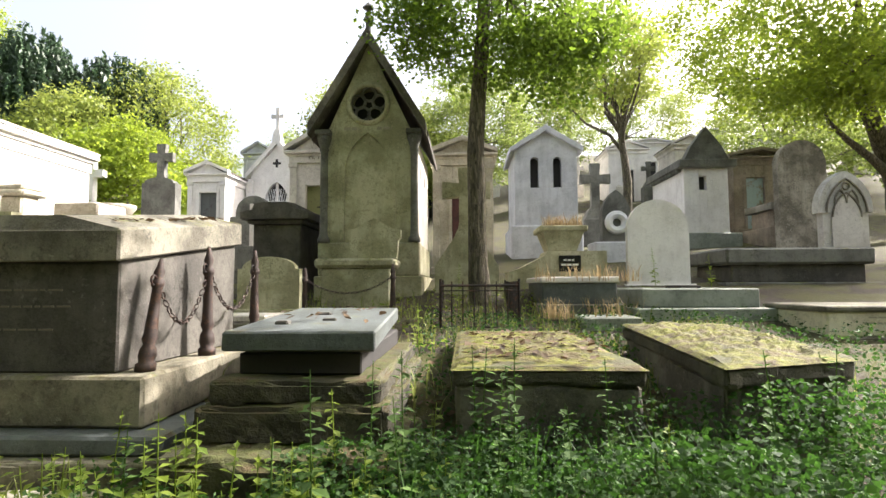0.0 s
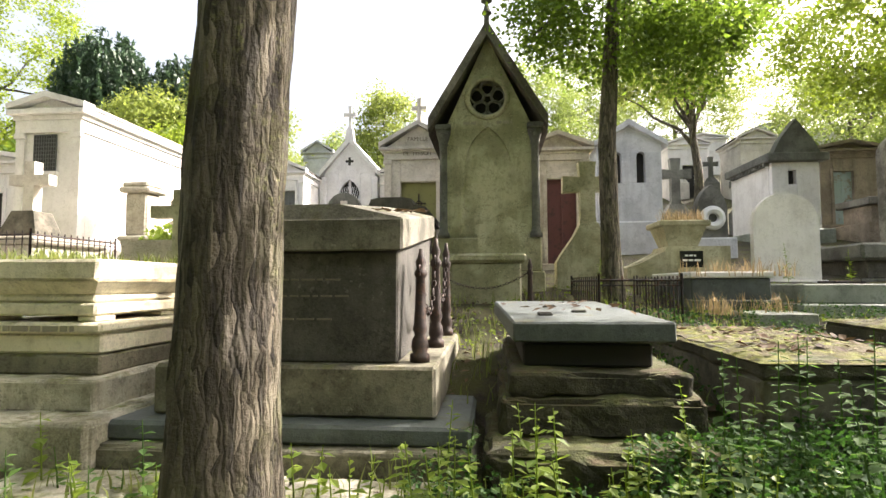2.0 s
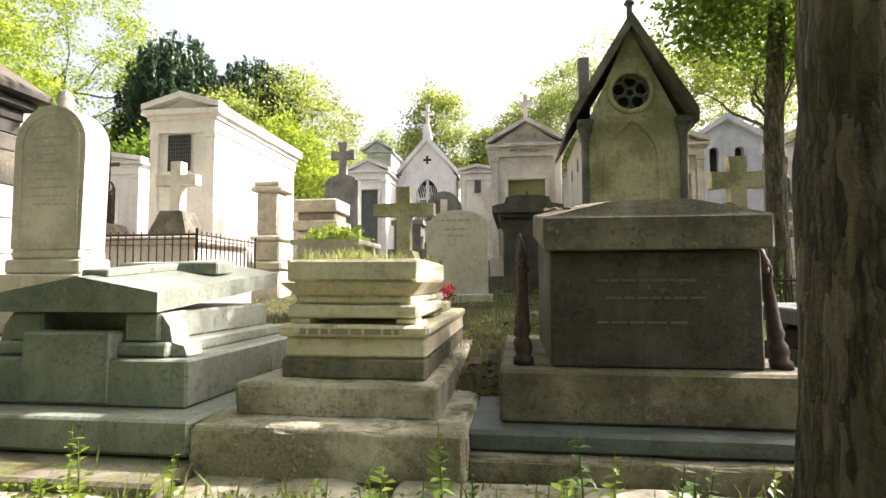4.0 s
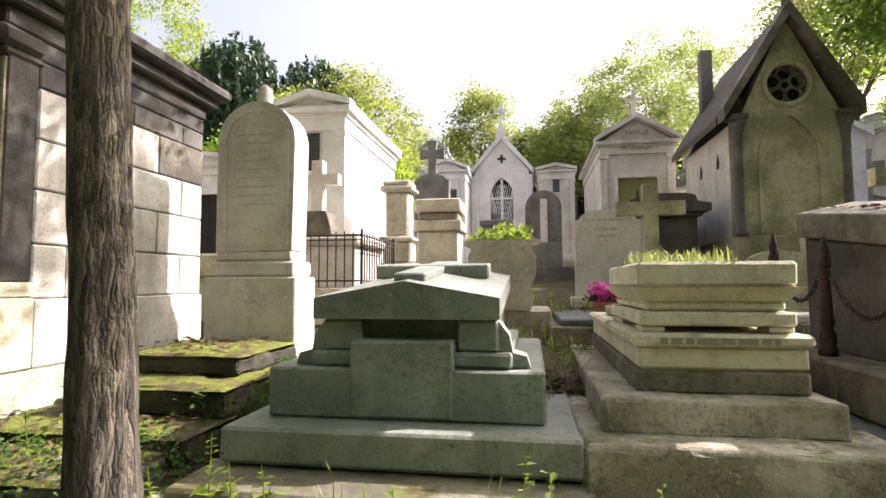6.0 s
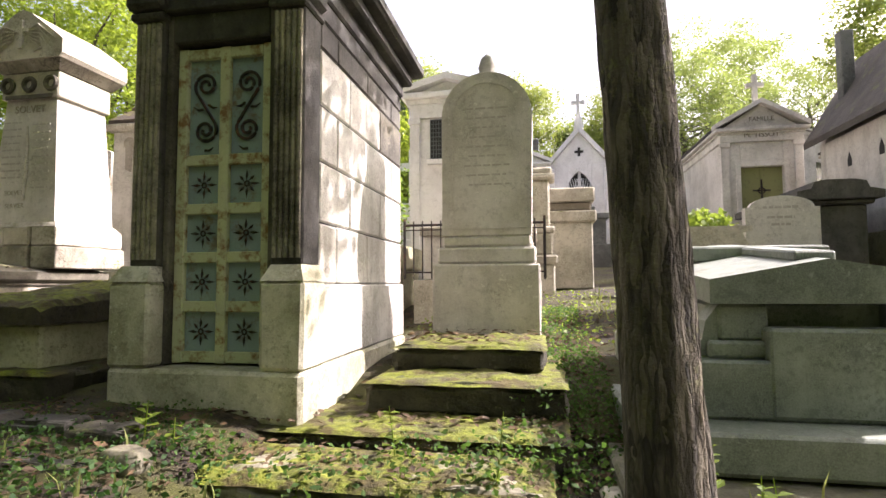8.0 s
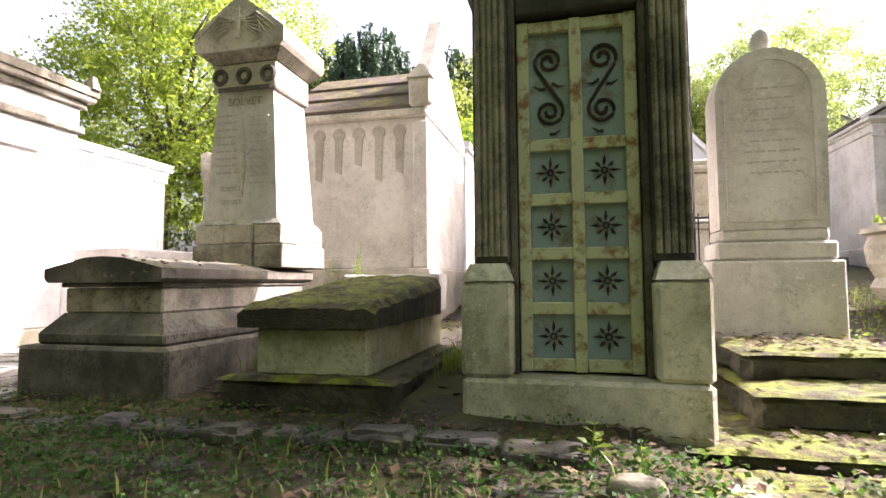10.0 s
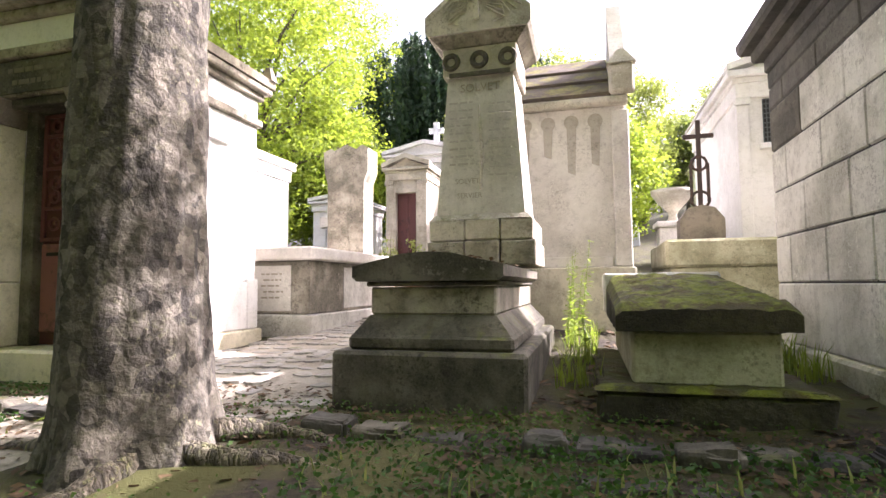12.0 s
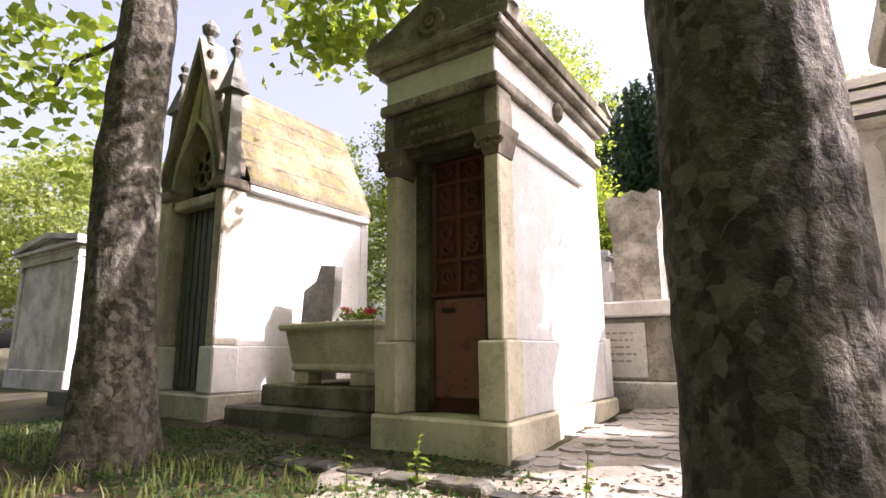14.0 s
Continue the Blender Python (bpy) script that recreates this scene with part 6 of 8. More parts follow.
# ---------------------------------------------------------------- moss coffin tomb
mc = thing("coffin_tomb", (-11.2, 3.9, 0.5), "coffin-shaped stone tomb with a thick moss-grown lid", "tomb")
part("base", Geo().worn(-11.78, -10.66, 2.96, 4.9, 0.35, 0.75, 0.04, 0.025, 0.05, 7), M["mossy"], mc)
part("moss", moss_pad(-11.8, -10.64, 2.94, 3.1, lambda x, y: 0.75, 0.02, 9), M["brightmoss"], mc)
part("body", Geo().box(-11.6, -10.85, 3.08, 4.9, 0.75, 1.048, 0.02), M["green"], mc)


def coffin_lid(x0, x1, y0, y1, z0, zf, zb, n=24, m=44):
    """A thick lid whose mossy top climbs from its foot to its head."""
    P, F = [], []
    for j in range(m + 1):
        for i in range(n + 1):
            u, v = i / n, j / m
            e = min(1, min(u, 1 - u) / 0.16)
            f = min(1, v / 0.05)
            x, y = x0 + (x1 - x0) * u, y0 + (y1 - y0) * v
            top = zf + (zb - zf) * v
            h = (top - z0 - 0.03) * (0.62 + 0.38 * (1 - (1 - e) ** 2) ** 0.5) * (0.72 + 0.28 * f)
            w = 0.022 * noise.noise((x * 8, y * 8, 1)) + 0.013 * noise.noise((x * 25, y * 25, 2)) + 0.006 * noise.noise((x * 60, y * 60, 5))
            P.append((x + 0.3 * w, y + 0.3 * w, z0 + 0.03 + h + w))
    for j in range(m):
        for i in range(n):
            k = j * (n + 1) + i
            F.append((k, k + 1, k + n + 2, k + n + 1))
    rim = [i for i in range(n + 1)] + [(n + 1) * j + n for j in range(1, m + 1)] + [(n + 1) * m + i for i in range(n - 1, -1, -1)] + [(n + 1) * j for j in range(m - 1, 0, -1)]
    k = len(P)
    P += [(P[i][0] + 0.01 * noise.noise((P[i][0] * 20, P[i][1] * 20, 9)), P[i][1] + 0.01 * noise.noise((P[i][0] * 20, P[i][1] * 20, 3)), z0 + 0.012 * noise.noise((P[i][0] * 15, P[i][1] * 15, 4))) for i in rim]
    for i in range(len(rim)):
        j = (i + 1) % len(rim)
        F.append((rim[i], k + i, k + j, rim[j]))
    F.append(tuple(range(k + len(rim) - 1, k - 1, -1)))
    return Geo().add(P, F)


part("lid", coffin_lid(-11.68, -10.78, 3.0, 4.62, 1.05, 1.2, 1.38), M["brightmoss"], mc, "thick lid overgrown with green moss")
part("head_slab", Geo().worn(-11.7, -10.8, 4.625, 4.95, 1.06, 1.395, 0.02, 0.008, 0.06, 3), M["white"], mc, "pale sunlit stone slab at the head")

# ---------------------------------------------------------------- obelisk tomb
ob = stack("obelisk_tomb", "dark stained box tomb below a tall inscribed family obelisk", [
    ("base", -13.36, -12.16, 2.97, 5.3, 0.4, 0.91, "stained", 0.02), ("moulding", -13.28, -12.24, 3.04, 5.2, 0.912, 1.0, "stained", 0.02),
    ("body", -13.18, -12.36, 3.16, 5.1, 1.12, 1.30, "grimy"), ("fillet", -13.2, -12.34, 3.14, 5.12, 1.302, 1.332, "stained", 0.008)])
part("cavetto", Geo().frustum((-13.26, -12.26, 3.06, 5.18), (-13.18, -12.36, 3.16, 5.1), 1.002, 1.12), M["stained"], ob)
part("lid", Geo().prism([(-13.24, 1.334), (-12.33, 1.334), (-12.3, 1.36), (-12.3, 1.43), (-12.5, 1.475), (-12.62, 1.505), (-12.78, 1.515), (-12.94, 1.505), (-13.06, 1.475), (-13.27, 1.43), (-13.27, 1.36)], 3.07, 5.2), M["stained"], ob)
dead_leaves("dead_leaves", -13.2, -12.36, 3.1, 4.4, lambda x, y: 1.515 - 0.16 * abs(x + 12.78), 90, "dead leaves and dirt on a tomb lid", "litter", 0.022)
obk = thing("obelisk", (-12.7, 4.8, 1.5), "tapering cream stone obelisk with engraved family names and a gabled cap", "monument")
for xa, xb, ya, yb in ((-13.2, -12.86, 4.48, 5.35), (-12.85, -12.55, 4.46, 5.34), (-12.54, -12.24, 4.48, 5.35)):
    part("pedestal_block", Geo().worn(xa, xb, ya, yb, 1.47, 1.69, 0.015, 0.006, 0.06, xa), M["grimy"], obk)
    part("pedestal_block", Geo().worn(xa + 0.02 * (xa < -13), xb - 0.02 * (xb > -12.3), ya + 0.01, yb - 0.02, 1.695, 1.88, 0.015, 0.006, 0.06, xb), M["cream"], obk)
part("pedestal_moulding", Geo().frustum((-13.17, -12.27, 4.49, 5.31), (-13.13, -12.31, 4.53, 5.27), 1.882, 1.93), M["cream"], obk)
part("shaft", Geo().frustum((-13.12, -12.33, 4.54, 5.26), (-13.02, -12.42, 4.6, 5.2), 1.932, 3.2), M["pale"], obk)
part("frieze", Geo().box(-13.06, -12.38, 4.57, 5.23, 3.202, 3.47, 0.01), M["cream"], obk)
part("band", Geo().box(-13.0, -12.44, 4.553, 4.569, 3.19, 3.235, 0.006), M["stained"], obk)
for xx in (-12.98, -12.72, -12.46):
    part("rosette", Geo().ring((xx, 4.562, 3.34), 0.062, 0.026, (1, 0, 0), (0, 0, 1), 16, 6), M["stained"], obk)
part("cornice", Geo().frustum((-13.07, -12.37, 4.56, 5.24), (-13.16, -12.28, 4.48, 5.3), 3.47, 3.56), M["grimy"], obk)
part("cap", Geo().prism([(-13.17, 3.562), (-12.27, 3.562), (-12.24, 3.6), (-12.24, 3.74), (-12.4, 3.87), (-12.62, 4.03), (-12.72, 4.07), (-12.82, 4.03), (-13.04, 3.87), (-13.2, 3.74), (-13.2, 3.6)], 4.46, 5.3), M["cream"], obk)
for sg in (-1, 1):
    wing = Geo()
    for i in range(6):
        u = i / 5
        wing.tube([(-12.72 + sg * 0.09, 4.452, 3.86 - 0.02 * i), (-12.72 + sg * (0.2 + 0.05 * u), 4.448, 3.9 - 0.05 * i), (-12.72 + sg * (0.4 - 0.05 * i), 4.452, 3.74 - 0.024 * i)], [0.008, 0.011, 0.005], 6)
    part("carved_wing", wing, M["cream"], obk, "carved feathered wing in low relief")
part("cap_cross", Geo().box(-12.745, -12.695, 4.435, 4.459, 3.66, 3.96, 0.004).box(-12.8, -12.64, 4.437, 4.461, 3.83, 3.87, 0.004), M["cream"], obk)
letters("SOLVET", -12.72, 4.585, 3.09, 0.105, M["faint"], obk)
letters("SOLVET", -12.84, 4.555, 2.23, 0.065, M["faint"], obk)
letters("SERVIER", -12.82, 4.55, 2.1, 0.065, M["faint"], obk)
bars([(-13.0, -12.78, 2.95 - 0.07 * i) for i in range(9)], 4.552, M["hairline"], obk, h=0.018)
bars([(-12.64, -12.44, 2.92 - 0.08 * i) for i in range(9)], 4.552, M["hairline"], obk, h=0.018)
part("palm", Geo().tube([(-12.72, 4.545, 2.15), (-12.7, 4.555, 2.5), (-12.73, 4.57, 2.92)], [0.016, 0.02, 0.01], 6), M["cream"], obk)


def tile_roof_chapel():
    t = thing("chapel", (-12.2, 7.4, 0.8), "cream stone chapel tomb with a mossy tile roof", "chapel", "chapel tombs")
    x0, x1, y0, y1 = -13.3, -11.36, 6.3, 8.6
    W = M["pale"]
    part("base", Geo().box(x0 - 0.05, x1 + 0.06, y0 - 0.06, y1, 0.6, 1.5, 0.02), M["cream"], t)
    part("front_wall", Geo().box(x0, x1, y0, y0 + 0.2, 1.5, 3.36, 0.01), W, t)
    part("side_wall", Geo().box(x1 - 0.2, x1, y0 + 0.2, y1, 1.5, 3.36, 0.01), W, t)
    part("side_wall", Geo().box(x0, x0 + 0.2, y0 + 0.2, y1, 1.5, 3.36, 0.01), W, t)
    part("corner_pier", Geo().box(x1 - 0.16, x1 + 0.03, y0 - 0.05, y0 - 0.002, 1.5, 3.3, 0.015), W, t)
    part("frame", Geo().box(x0, x1 - 0.18, y0 - 0.03, y0 - 0.002, 1.5, 1.62, 0.01), W, t)
    for i in range(6):
        x = -13.05 + 0.27 * i
        d = 0.25 + 0.3 * ((i * 37) % 10) / 10
        # flat disc and drip in the shape of a stain
        part("stain_roundel", Geo().prism(arc(x, 3.2, 0.085, -50, 230, 14) + [(x - 0.05, 3.1 - d), (x + 0.035, 3.06 - d)], y0 - 0.012, y0 - 0.002), M["runoff"], t, "soot-stained roundel with a run-off streak")
    part("cornice", Geo().box(x0 - 0.05, x1 + 0.02, y0 - 0.12, y1, 3.362, 3.45, 0.02), M["cream"], t)
    for i in range(3):
        part("roof_course", Geo().prism([(y0 - 0.1 + 0.4 * i, 3.455 + 0.3 * i), (y0 + 0.34 + 0.4 * i, 3.455 + 0.3 * i), (y0 + 0.34 + 0.4 * i, 3.79 + 0.3 * i), (y0 - 0.1 + 0.4 * i, 3.50 + 0.3 * i)], x0, x1 - 0.16, "x"), M["mossroof"], t)
    part("roof_back", Geo().prism([(y0 + 1.15, 3.455), (y1, 3.455), (y0 + 1.15, 4.38)], x0, x1 - 0.16, "x"), M["mossroof"], t)
    part("gable", Geo().prism([(y0 - 0.02, 3.455), (y1, 3.455), (y1, 3.55), (y0 + 1.3, 4.25), (y0 + 0.9, 4.5), (y0 + 0.76, 4.93), (y0 + 0.08, 3.95), (y0 - 0.02, 3.85)], x1 - 0.155, x1 + 0.02, "x"), W, t)
    part("kneeler", Geo().box(x1 - 0.18, x1 + 0.1, y0 - 0.16, y0 - 0.025, 3.46, 3.8, 0.03).frustum((x1 - 0.2, x1 + 0.12, y0 - 0.18, y0 - 0.024), (x1 - 0.08, x1, y0 - 0.1, y0 - 0.06), 3.802, 3.98), M["cream"], t)


tile_roof_chapel()

# iron cross grave and mossy block between chapel and mausoleum
ig = stack("mossy_block_tomb", "moss-streaked stone block tomb with white gravel on top", [("base", -10.85, -9.55, 7.0, 8.6, 0.6, 1.5, "green"), ("slab", -10.9, -9.5, 6.95, 8.65, 1.5, 1.84, "green", 0.03)])
ix = thing("iron_cross", (-10.27, 8.15, 1.84), "rusty ornamental iron cross on a brown stone", "cross")
part("stone", Geo().prism([(-10.56, 1.845), (-9.98, 1.845), (-9.98, 2.2), (-10.1, 2.36), (-10.27, 2.4), (-10.44, 2.36), (-10.56, 2.2)], 8.05, 8.35), M["brownstone"], ix)
g = Geo().box(-10.30, -10.24, 8.1, 8.14, 2.4, 3.62, 0.005).box(-10.47, -10.07, 8.1, 8.14, 3.36, 3.42, 0.005)
g.box(-10.40, -10.36, 8.1, 8.14, 2.45, 3.0, 0.005).box(-10.18, -10.14, 8.1, 8.14, 2.45, 3.0, 0.005).ring((-10.27, 8.12, 2.48), 0.12, 0.02, (1, 0, 0), (0, 0, 1), 16, 6).ring((-10.27, 8.12, 3.0), 0.1, 0.02, (1, 0, 0), (0, 0, 1), 16, 6)
part("cross", g, M["rust"], ix)

# ---------------------------------------------------------------- red-door mausoleum


def red_door_mausoleum():
    t = thing("mausoleum", (-16.05, 4.3, 0.5), "sunlit white mausoleum with a dull red iron door", "mausoleum", "chapel tombs")
    x0, x1, y0, y1 = -16.55, -15.55, 3.15, 5.35
    # C: grimy trim stone, its dark tone also paints the front's shade
    W, C = M["white"], M["grimy"]
    part("plinth", Geo().box(x0 - 0.08, x1 + 0.08, y0 - 0.08, y1 + 0.05, 0.3, 0.84, 0.02), M["yellowstone"], t)
    for a, b in ((x0 - 0.06, x0 + 0.16), (x1 - 0.16, x1 + 0.06)):
        part("pedestal", Geo().box(a, b, y0 - 0.06, y0 + 0.2, 0.842, 1.36, 0.015), M["yellowstone"], t)
        p = part("pilaster", Geo().box(a + 0.06, b - 0.04, y0 - 0.02, y0 + 0.2, 1.362, 2.66, 0.012), M["yellowstone"], t)
        part("capital", Geo().frustum((a + 0.06, b - 0.04, y0 - 0.02, y0 + 0.2), (a, b + 0.02, y0 - 0.09, y0 + 0.2), 2.662, 2.86), M["brownstone"], p)
        g = Geo()
        for i in range(5):
            u = a + 0.04 + (b - a - 0.06) * i / 4
            g.ring((u, y0 - 0.05, 2.74 + 0.05 * (i % 2)), 0.03, 0.014, (1, 0, 0), (0, 0.4, 1), 10, 5)
        part("acanthus", g, M["brownstone"], p)
    part("lintel", Geo().box(x0 + 0.17, x1 - 0.17, y0 + 0.02, y0 + 0.32, 2.80, 2.87, 0.01), M["stained"], t)
    # jambs take a dark stone to paint the shaded door reveal
    for a, b in ((x0 + 0.16, -16.27), (-15.77, x1 - 0.16)):
        part("jamb", Geo().box(a + 0.002, b, y0 + 0.16, y0 + 0.3, 0.842, 2.8, 0.008), M["stained"], t)
    part("frieze_block", Geo().box(x0 - 0.03, x1 + 0.03, y0 - 0.02, y0 + 0.2, 2.872, 3.18, 0.012), M["grimy"], t)
    # panel colour holds both soot and the shade on the front
    part("inscription_panel", Geo().box(x0 + 0.08, x1 - 0.08, y0 - 0.032, y0 - 0.021, 2.89, 3.16, 0.004), M["stained"], t, "inscription panel dark with soot and painted shade")
    bars([(-16.35, -15.75, 3.08), (-16.3, -15.8, 2.98)], y0 - 0.034, M["letter"], t, h=0.04)
    d = part("door", Geo().box(-16.265, -15.775, y0 + 0.25, y0 + 0.28, 0.846, 2.8, 0.004), M["doordark"], t)
    part("lower_panel", Geo().box(-16.25, -15.79, y0 + 0.225, y0 + 0.248, 0.95, 1.68, 0.008), M["doorred"], d, "dull red painted metal panel")
    part("letter_slot", Geo().box(-16.18, -16.06, y0 + 0.21, y0 + 0.224, 1.58, 1.61, 0.003), M["iron"], d)
    gr = Geo()
    for x in (-16.25, -16.02, -15.79):
        gr.box(x - 0.018, x + 0.018, y0 + 0.222, y0 + 0.248, 1.7, 2.78, 0.003)
    for z in (1.72, 1.98, 2.32, 2.6, 2.77):
        gr.box(-16.25, -15.79, y0 + 0.224, y0 + 0.246, z - 0.014, z + 0.014, 0.003)
    for cx in (-16.135, -15.905):
        for cz in (1.85, 2.08, 2.2, 2.42, 2.52, 2.69):
            gr.ring((cx, y0 + 0.235, cz), 0.05, 0.012, (1, 0, 0), (0, 0, 1), 14, 5)
            gr.ring((cx + 0.02, y0 + 0.235, cz + 0.01), 0.022, 0.009, (1, 0, 0), (0, 0, 1), 10, 5)
        gr.tube([(cx - 0.08, y0 + 0.235, 1.98), (cx, y0 + 0.235, 2.15), (cx + 0.08, y0 + 0.235, 2.32)], 0.009, 5)
    part("grille", gr, M["grillered"], d, "openwork red iron scroll grille")
    for xw in (x0, x1 - 0.18):
        part("side_wall", Geo().box(xw, xw + 0.18, y0 + 0.2, y1, 1.362, 3.18, 0.01), W, t)
        part("side_base", Geo().box(xw - 0.03, xw + 0.22, y0 + 0.2, y1, 0.842, 1.36, 0.012), W, t)
    part("rear_pier", Geo().box(x1 + 0.002, x1 + 0.05, y1 - 0.2, y1, 0.842, 1.4, 0.012), W, t)
    part("back_wall", Geo().box(x0 + 0.18, x1 - 0.18, y1 - 0.18, y1, 0.84, 3.18, 0.01), W, t)
    part("string_course", Geo().box(x1 + 0.002, x1 + 0.045, y0 + 0.2, y1 - 0.5, 2.84, 2.89, 0.008), W, t)
    part("architrave", Geo().box(x0 - 0.05, x1 + 0.05, y0 - 0.06, y1 + 0.05, 3.182, 3.27, 0.012), C, t)
    part("frieze", Geo().box(x0 - 0.01, x1 + 0.01, y0 - 0.02, y1, 3.272, 3.5, 0.01), W, t)
    part("cornice", Geo().box(x0 - 0.06, x1 + 0.06, y0 - 0.07, y1 + 0.06, 3.502, 3.58, 0.012).box(x0 - 0.13, x1 + 0.13, y0 - 0.14, y1 + 0.13, 3.582, 3.66, 0.015), C, t)
    cx = (x0 + x1) / 2
    part("pediment", Geo().prism([(x0 - 0.16, 3.662), (x1 + 0.16, 3.662), (x1 + 0.18, 3.78), (cx, 4.08), (x0 - 0.18, 3.78)], y0 - 0.1, y0 + 0.15), C, t)
    part("wreath", Geo().ring((cx, y0 - 0.1, 3.82), 0.09, 0.035, (1, 0, 0), (0, 0, 1), 16, 6).ring((cx, y0 - 0.1, 3.82), 0.03, 0.03, (1, 0, 0), (0, 0, 1), 10, 6), M["brownstone"], t)
    for xx, yy in ((x0 - 0.12, y0 - 0.04), (x1 + 0.12, y0 - 0.04), (x1 + 0.1, y1 + 0.08), (cx, y0)):
        z = 4.07 if xx == cx else 3.77
        part("acroterion", Geo().frustum((xx - 0.08, xx + 0.08, yy - 0.06, yy + 0.06), (xx - 0.03, xx + 0.03, yy - 0.03, yy + 0.03), z - 0.02, z + 0.15), C, t)
    part("roof", Geo().prism([(x0 - 0.15, 3.662), (x1 + 0.15, 3.662), (x1 + 0.15, 3.76), (cx, 4.0), (x0 - 0.15, 3.76)], y0 + 0.152, y1 + 0.15), M["lichenroof"], t)
    part("vent_bracket", Geo().lathe([(0.02, 3.29), (0.05, 3.33), (0.06, 3.40), (0.03, 3.46)], x1 + 0.03, 4.25, 10), M["brownstone"], t)
    return t


red_door_mausoleum()


def gothic_side_chapel():
    t = thing("chapel", (-19.6, 4.5, 0.6), "white gothic chapel tomb with a lichen-yellow stone roof", "chapel", "chapel tombs")
    x0, x1, y0, y1, cx = -20.35, -19.1, 3.4, 5.6, -19.72
    W = M["white"]
    part("plinth", Geo().box(x0 - 0.1, x1 + 0.08, y0 - 0.12, y1 + 0.05, 0.3, 0.86, 0.02), M["cream"], t)
    for a, b in ((x0 - 0.08, x0 + 0.22), (x1 - 0.2, x1 + 0.06)):
        part("pedestal", Geo().box(a, b, y0 - 0.08, y0 + 0.25, 0.862, 1.36, 0.02), W, t)
        part("pier", Geo().box(a + 0.04, b - 0.04, y0 - 0.05, y0 + 0.25, 1.362, 3.12, 0.02), M["cream"], t)
        p = part("pier_cap", Geo().box(a, b, y0 - 0.1, y0 + 0.25, 3.122, 3.24, 0.02), M["brownstone"], t)
        c = (a + b) / 2
        part("pinnacle", Geo().frustum((c - 0.1, c + 0.1, y0 - 0.06, y0 + 0.14), (c - 0.07, c + 0.07, y0 - 0.03, y0 + 0.11), 3.242, 4.3).frustum((c - 0.13, c + 0.13, y0 - 0.09, y0 + 0.17), (c - 0.02, c + 0.02, y0 + 0.02, y0 + 0.06), 4.302, 4.75), M["black"], p)
        part("pinnacle_finial", Geo().lathe([(0.03, 4.74), (0.08, 4.84), (0.03, 4.9), (0.06, 4.96), (0.01, 5.05)], c, y0 + 0.04, 8), M["black"], p)
    d0, d1 = x0 + 0.22, x1 - 0.2
    door = part("door", Geo().box(d0, d1, y0 + 0.16, y0 + 0.2, 0.862, 3.0, 0.004), M["doorgrey"], t, "grey wooden double door")
    for i in range(7):
        x = d0 + (d1 - d0) * (i + 0.5) / 7
        part("board", Geo().box(x - 0.045, x + 0.045, y0 + 0.14, y0 + 0.158, 0.9, 2.98, 0.006), M["doorgrey"], door)
    part("transom", Geo().box(d0, d1, y0 - 0.02, y0 + 0.14, 2.98, 3.1, 0.015), M["cream"], t)
    arch = ogive(d0, d1, 3.1, 3.25, 4.05)
    g = Geo()
    right = [p for p in arch[2:] if p[0] >= cx - 1e-6]
    left = [p for p in arch[2:] if p[0] <= cx + 1e-6]
    g.prism([(x1 - 0.16, 3.1), (x1 - 0.16, 3.35), (cx, 4.95)] + right[::-1], y0 - 0.02, y0 + 0.2)
    g.prism([(cx, 4.95), (x0 + 0.16, 3.35), (x0 + 0.16, 3.1)] + left[::-1], y0 - 0.02, y0 + 0.2)
    part("gable", g, M["cream"], t)
    # dark sheet painted in as the shade under the arch
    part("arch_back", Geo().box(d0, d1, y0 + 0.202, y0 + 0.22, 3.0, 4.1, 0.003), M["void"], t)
    tr = Geo()
    for q in range(5):
        a = radians(90 + 72 * q)
        tr.ring((cx + 0.15 * math.cos(a), y0 + 0.12, 3.5 + 0.15 * math.sin(a)), 0.085, 0.02, (1, 0, 0), (0, 0, 1), 14, 6)
    tr.ring((cx, y0 + 0.1, 3.5), 0.27, 0.025, (1, 0, 0), (0, 0, 1), 24, 6)
    part("tracery", tr, M["brownstone"], t)
    part("arch_moulding", Geo().tube([(x, y0 - 0.04, z) for x, z in arch[2:]], 0.035, 6), M["cream"], t)
    rk = Geo()
    for sg in (-1, 1):
        e = cx + sg * 0.62
        rk.prism([(e, 3.3), (e, 3.46), (cx, 5.16), (cx, 4.96)], y0 - 0.12, y0 + 0.22)
    part("gable_coping", rk, M["brownstone"], t)
    for i in range(5):
        for sg in (-1, 1):
            u = (i + 0.7) / 5.6
            part("crocket", Geo().ring((cx + sg * 0.64 * (1 - u), y0 - 0.02, 3.46 + 1.7 * u + 0.03), 0.045, 0.03, (1, 0, 0), (0, 0, 1), 8, 5), M["brownstone"], t)
    part("finial", Geo().lathe([(0.05, 5.1), (0.045, 5.2), (0.10, 5.26), (0.11, 5.32), (0.05, 5.4), (0.02, 5.44)], cx, y0 + 0.02, 10), M["black"], t)
    for xw in (x0, x1 - 0.18):
        part("side_wall", Geo().box(xw, xw + 0.18, y0 + 0.25, y1, 1.362, 3.12, 0.01), W, t)
        part("side_base", Geo().box(xw - 0.03, xw + 0.21, y0 + 0.25, y1, 0.862, 1.36, 0.012), W, t)
    part("back_wall", Geo().prism([(x0, 0.86), (x1, 0.86), (x1, 3.12), (cx, 4.7), (x0, 3.12)], y1 + 0.002, y1 + 0.15), W, t)
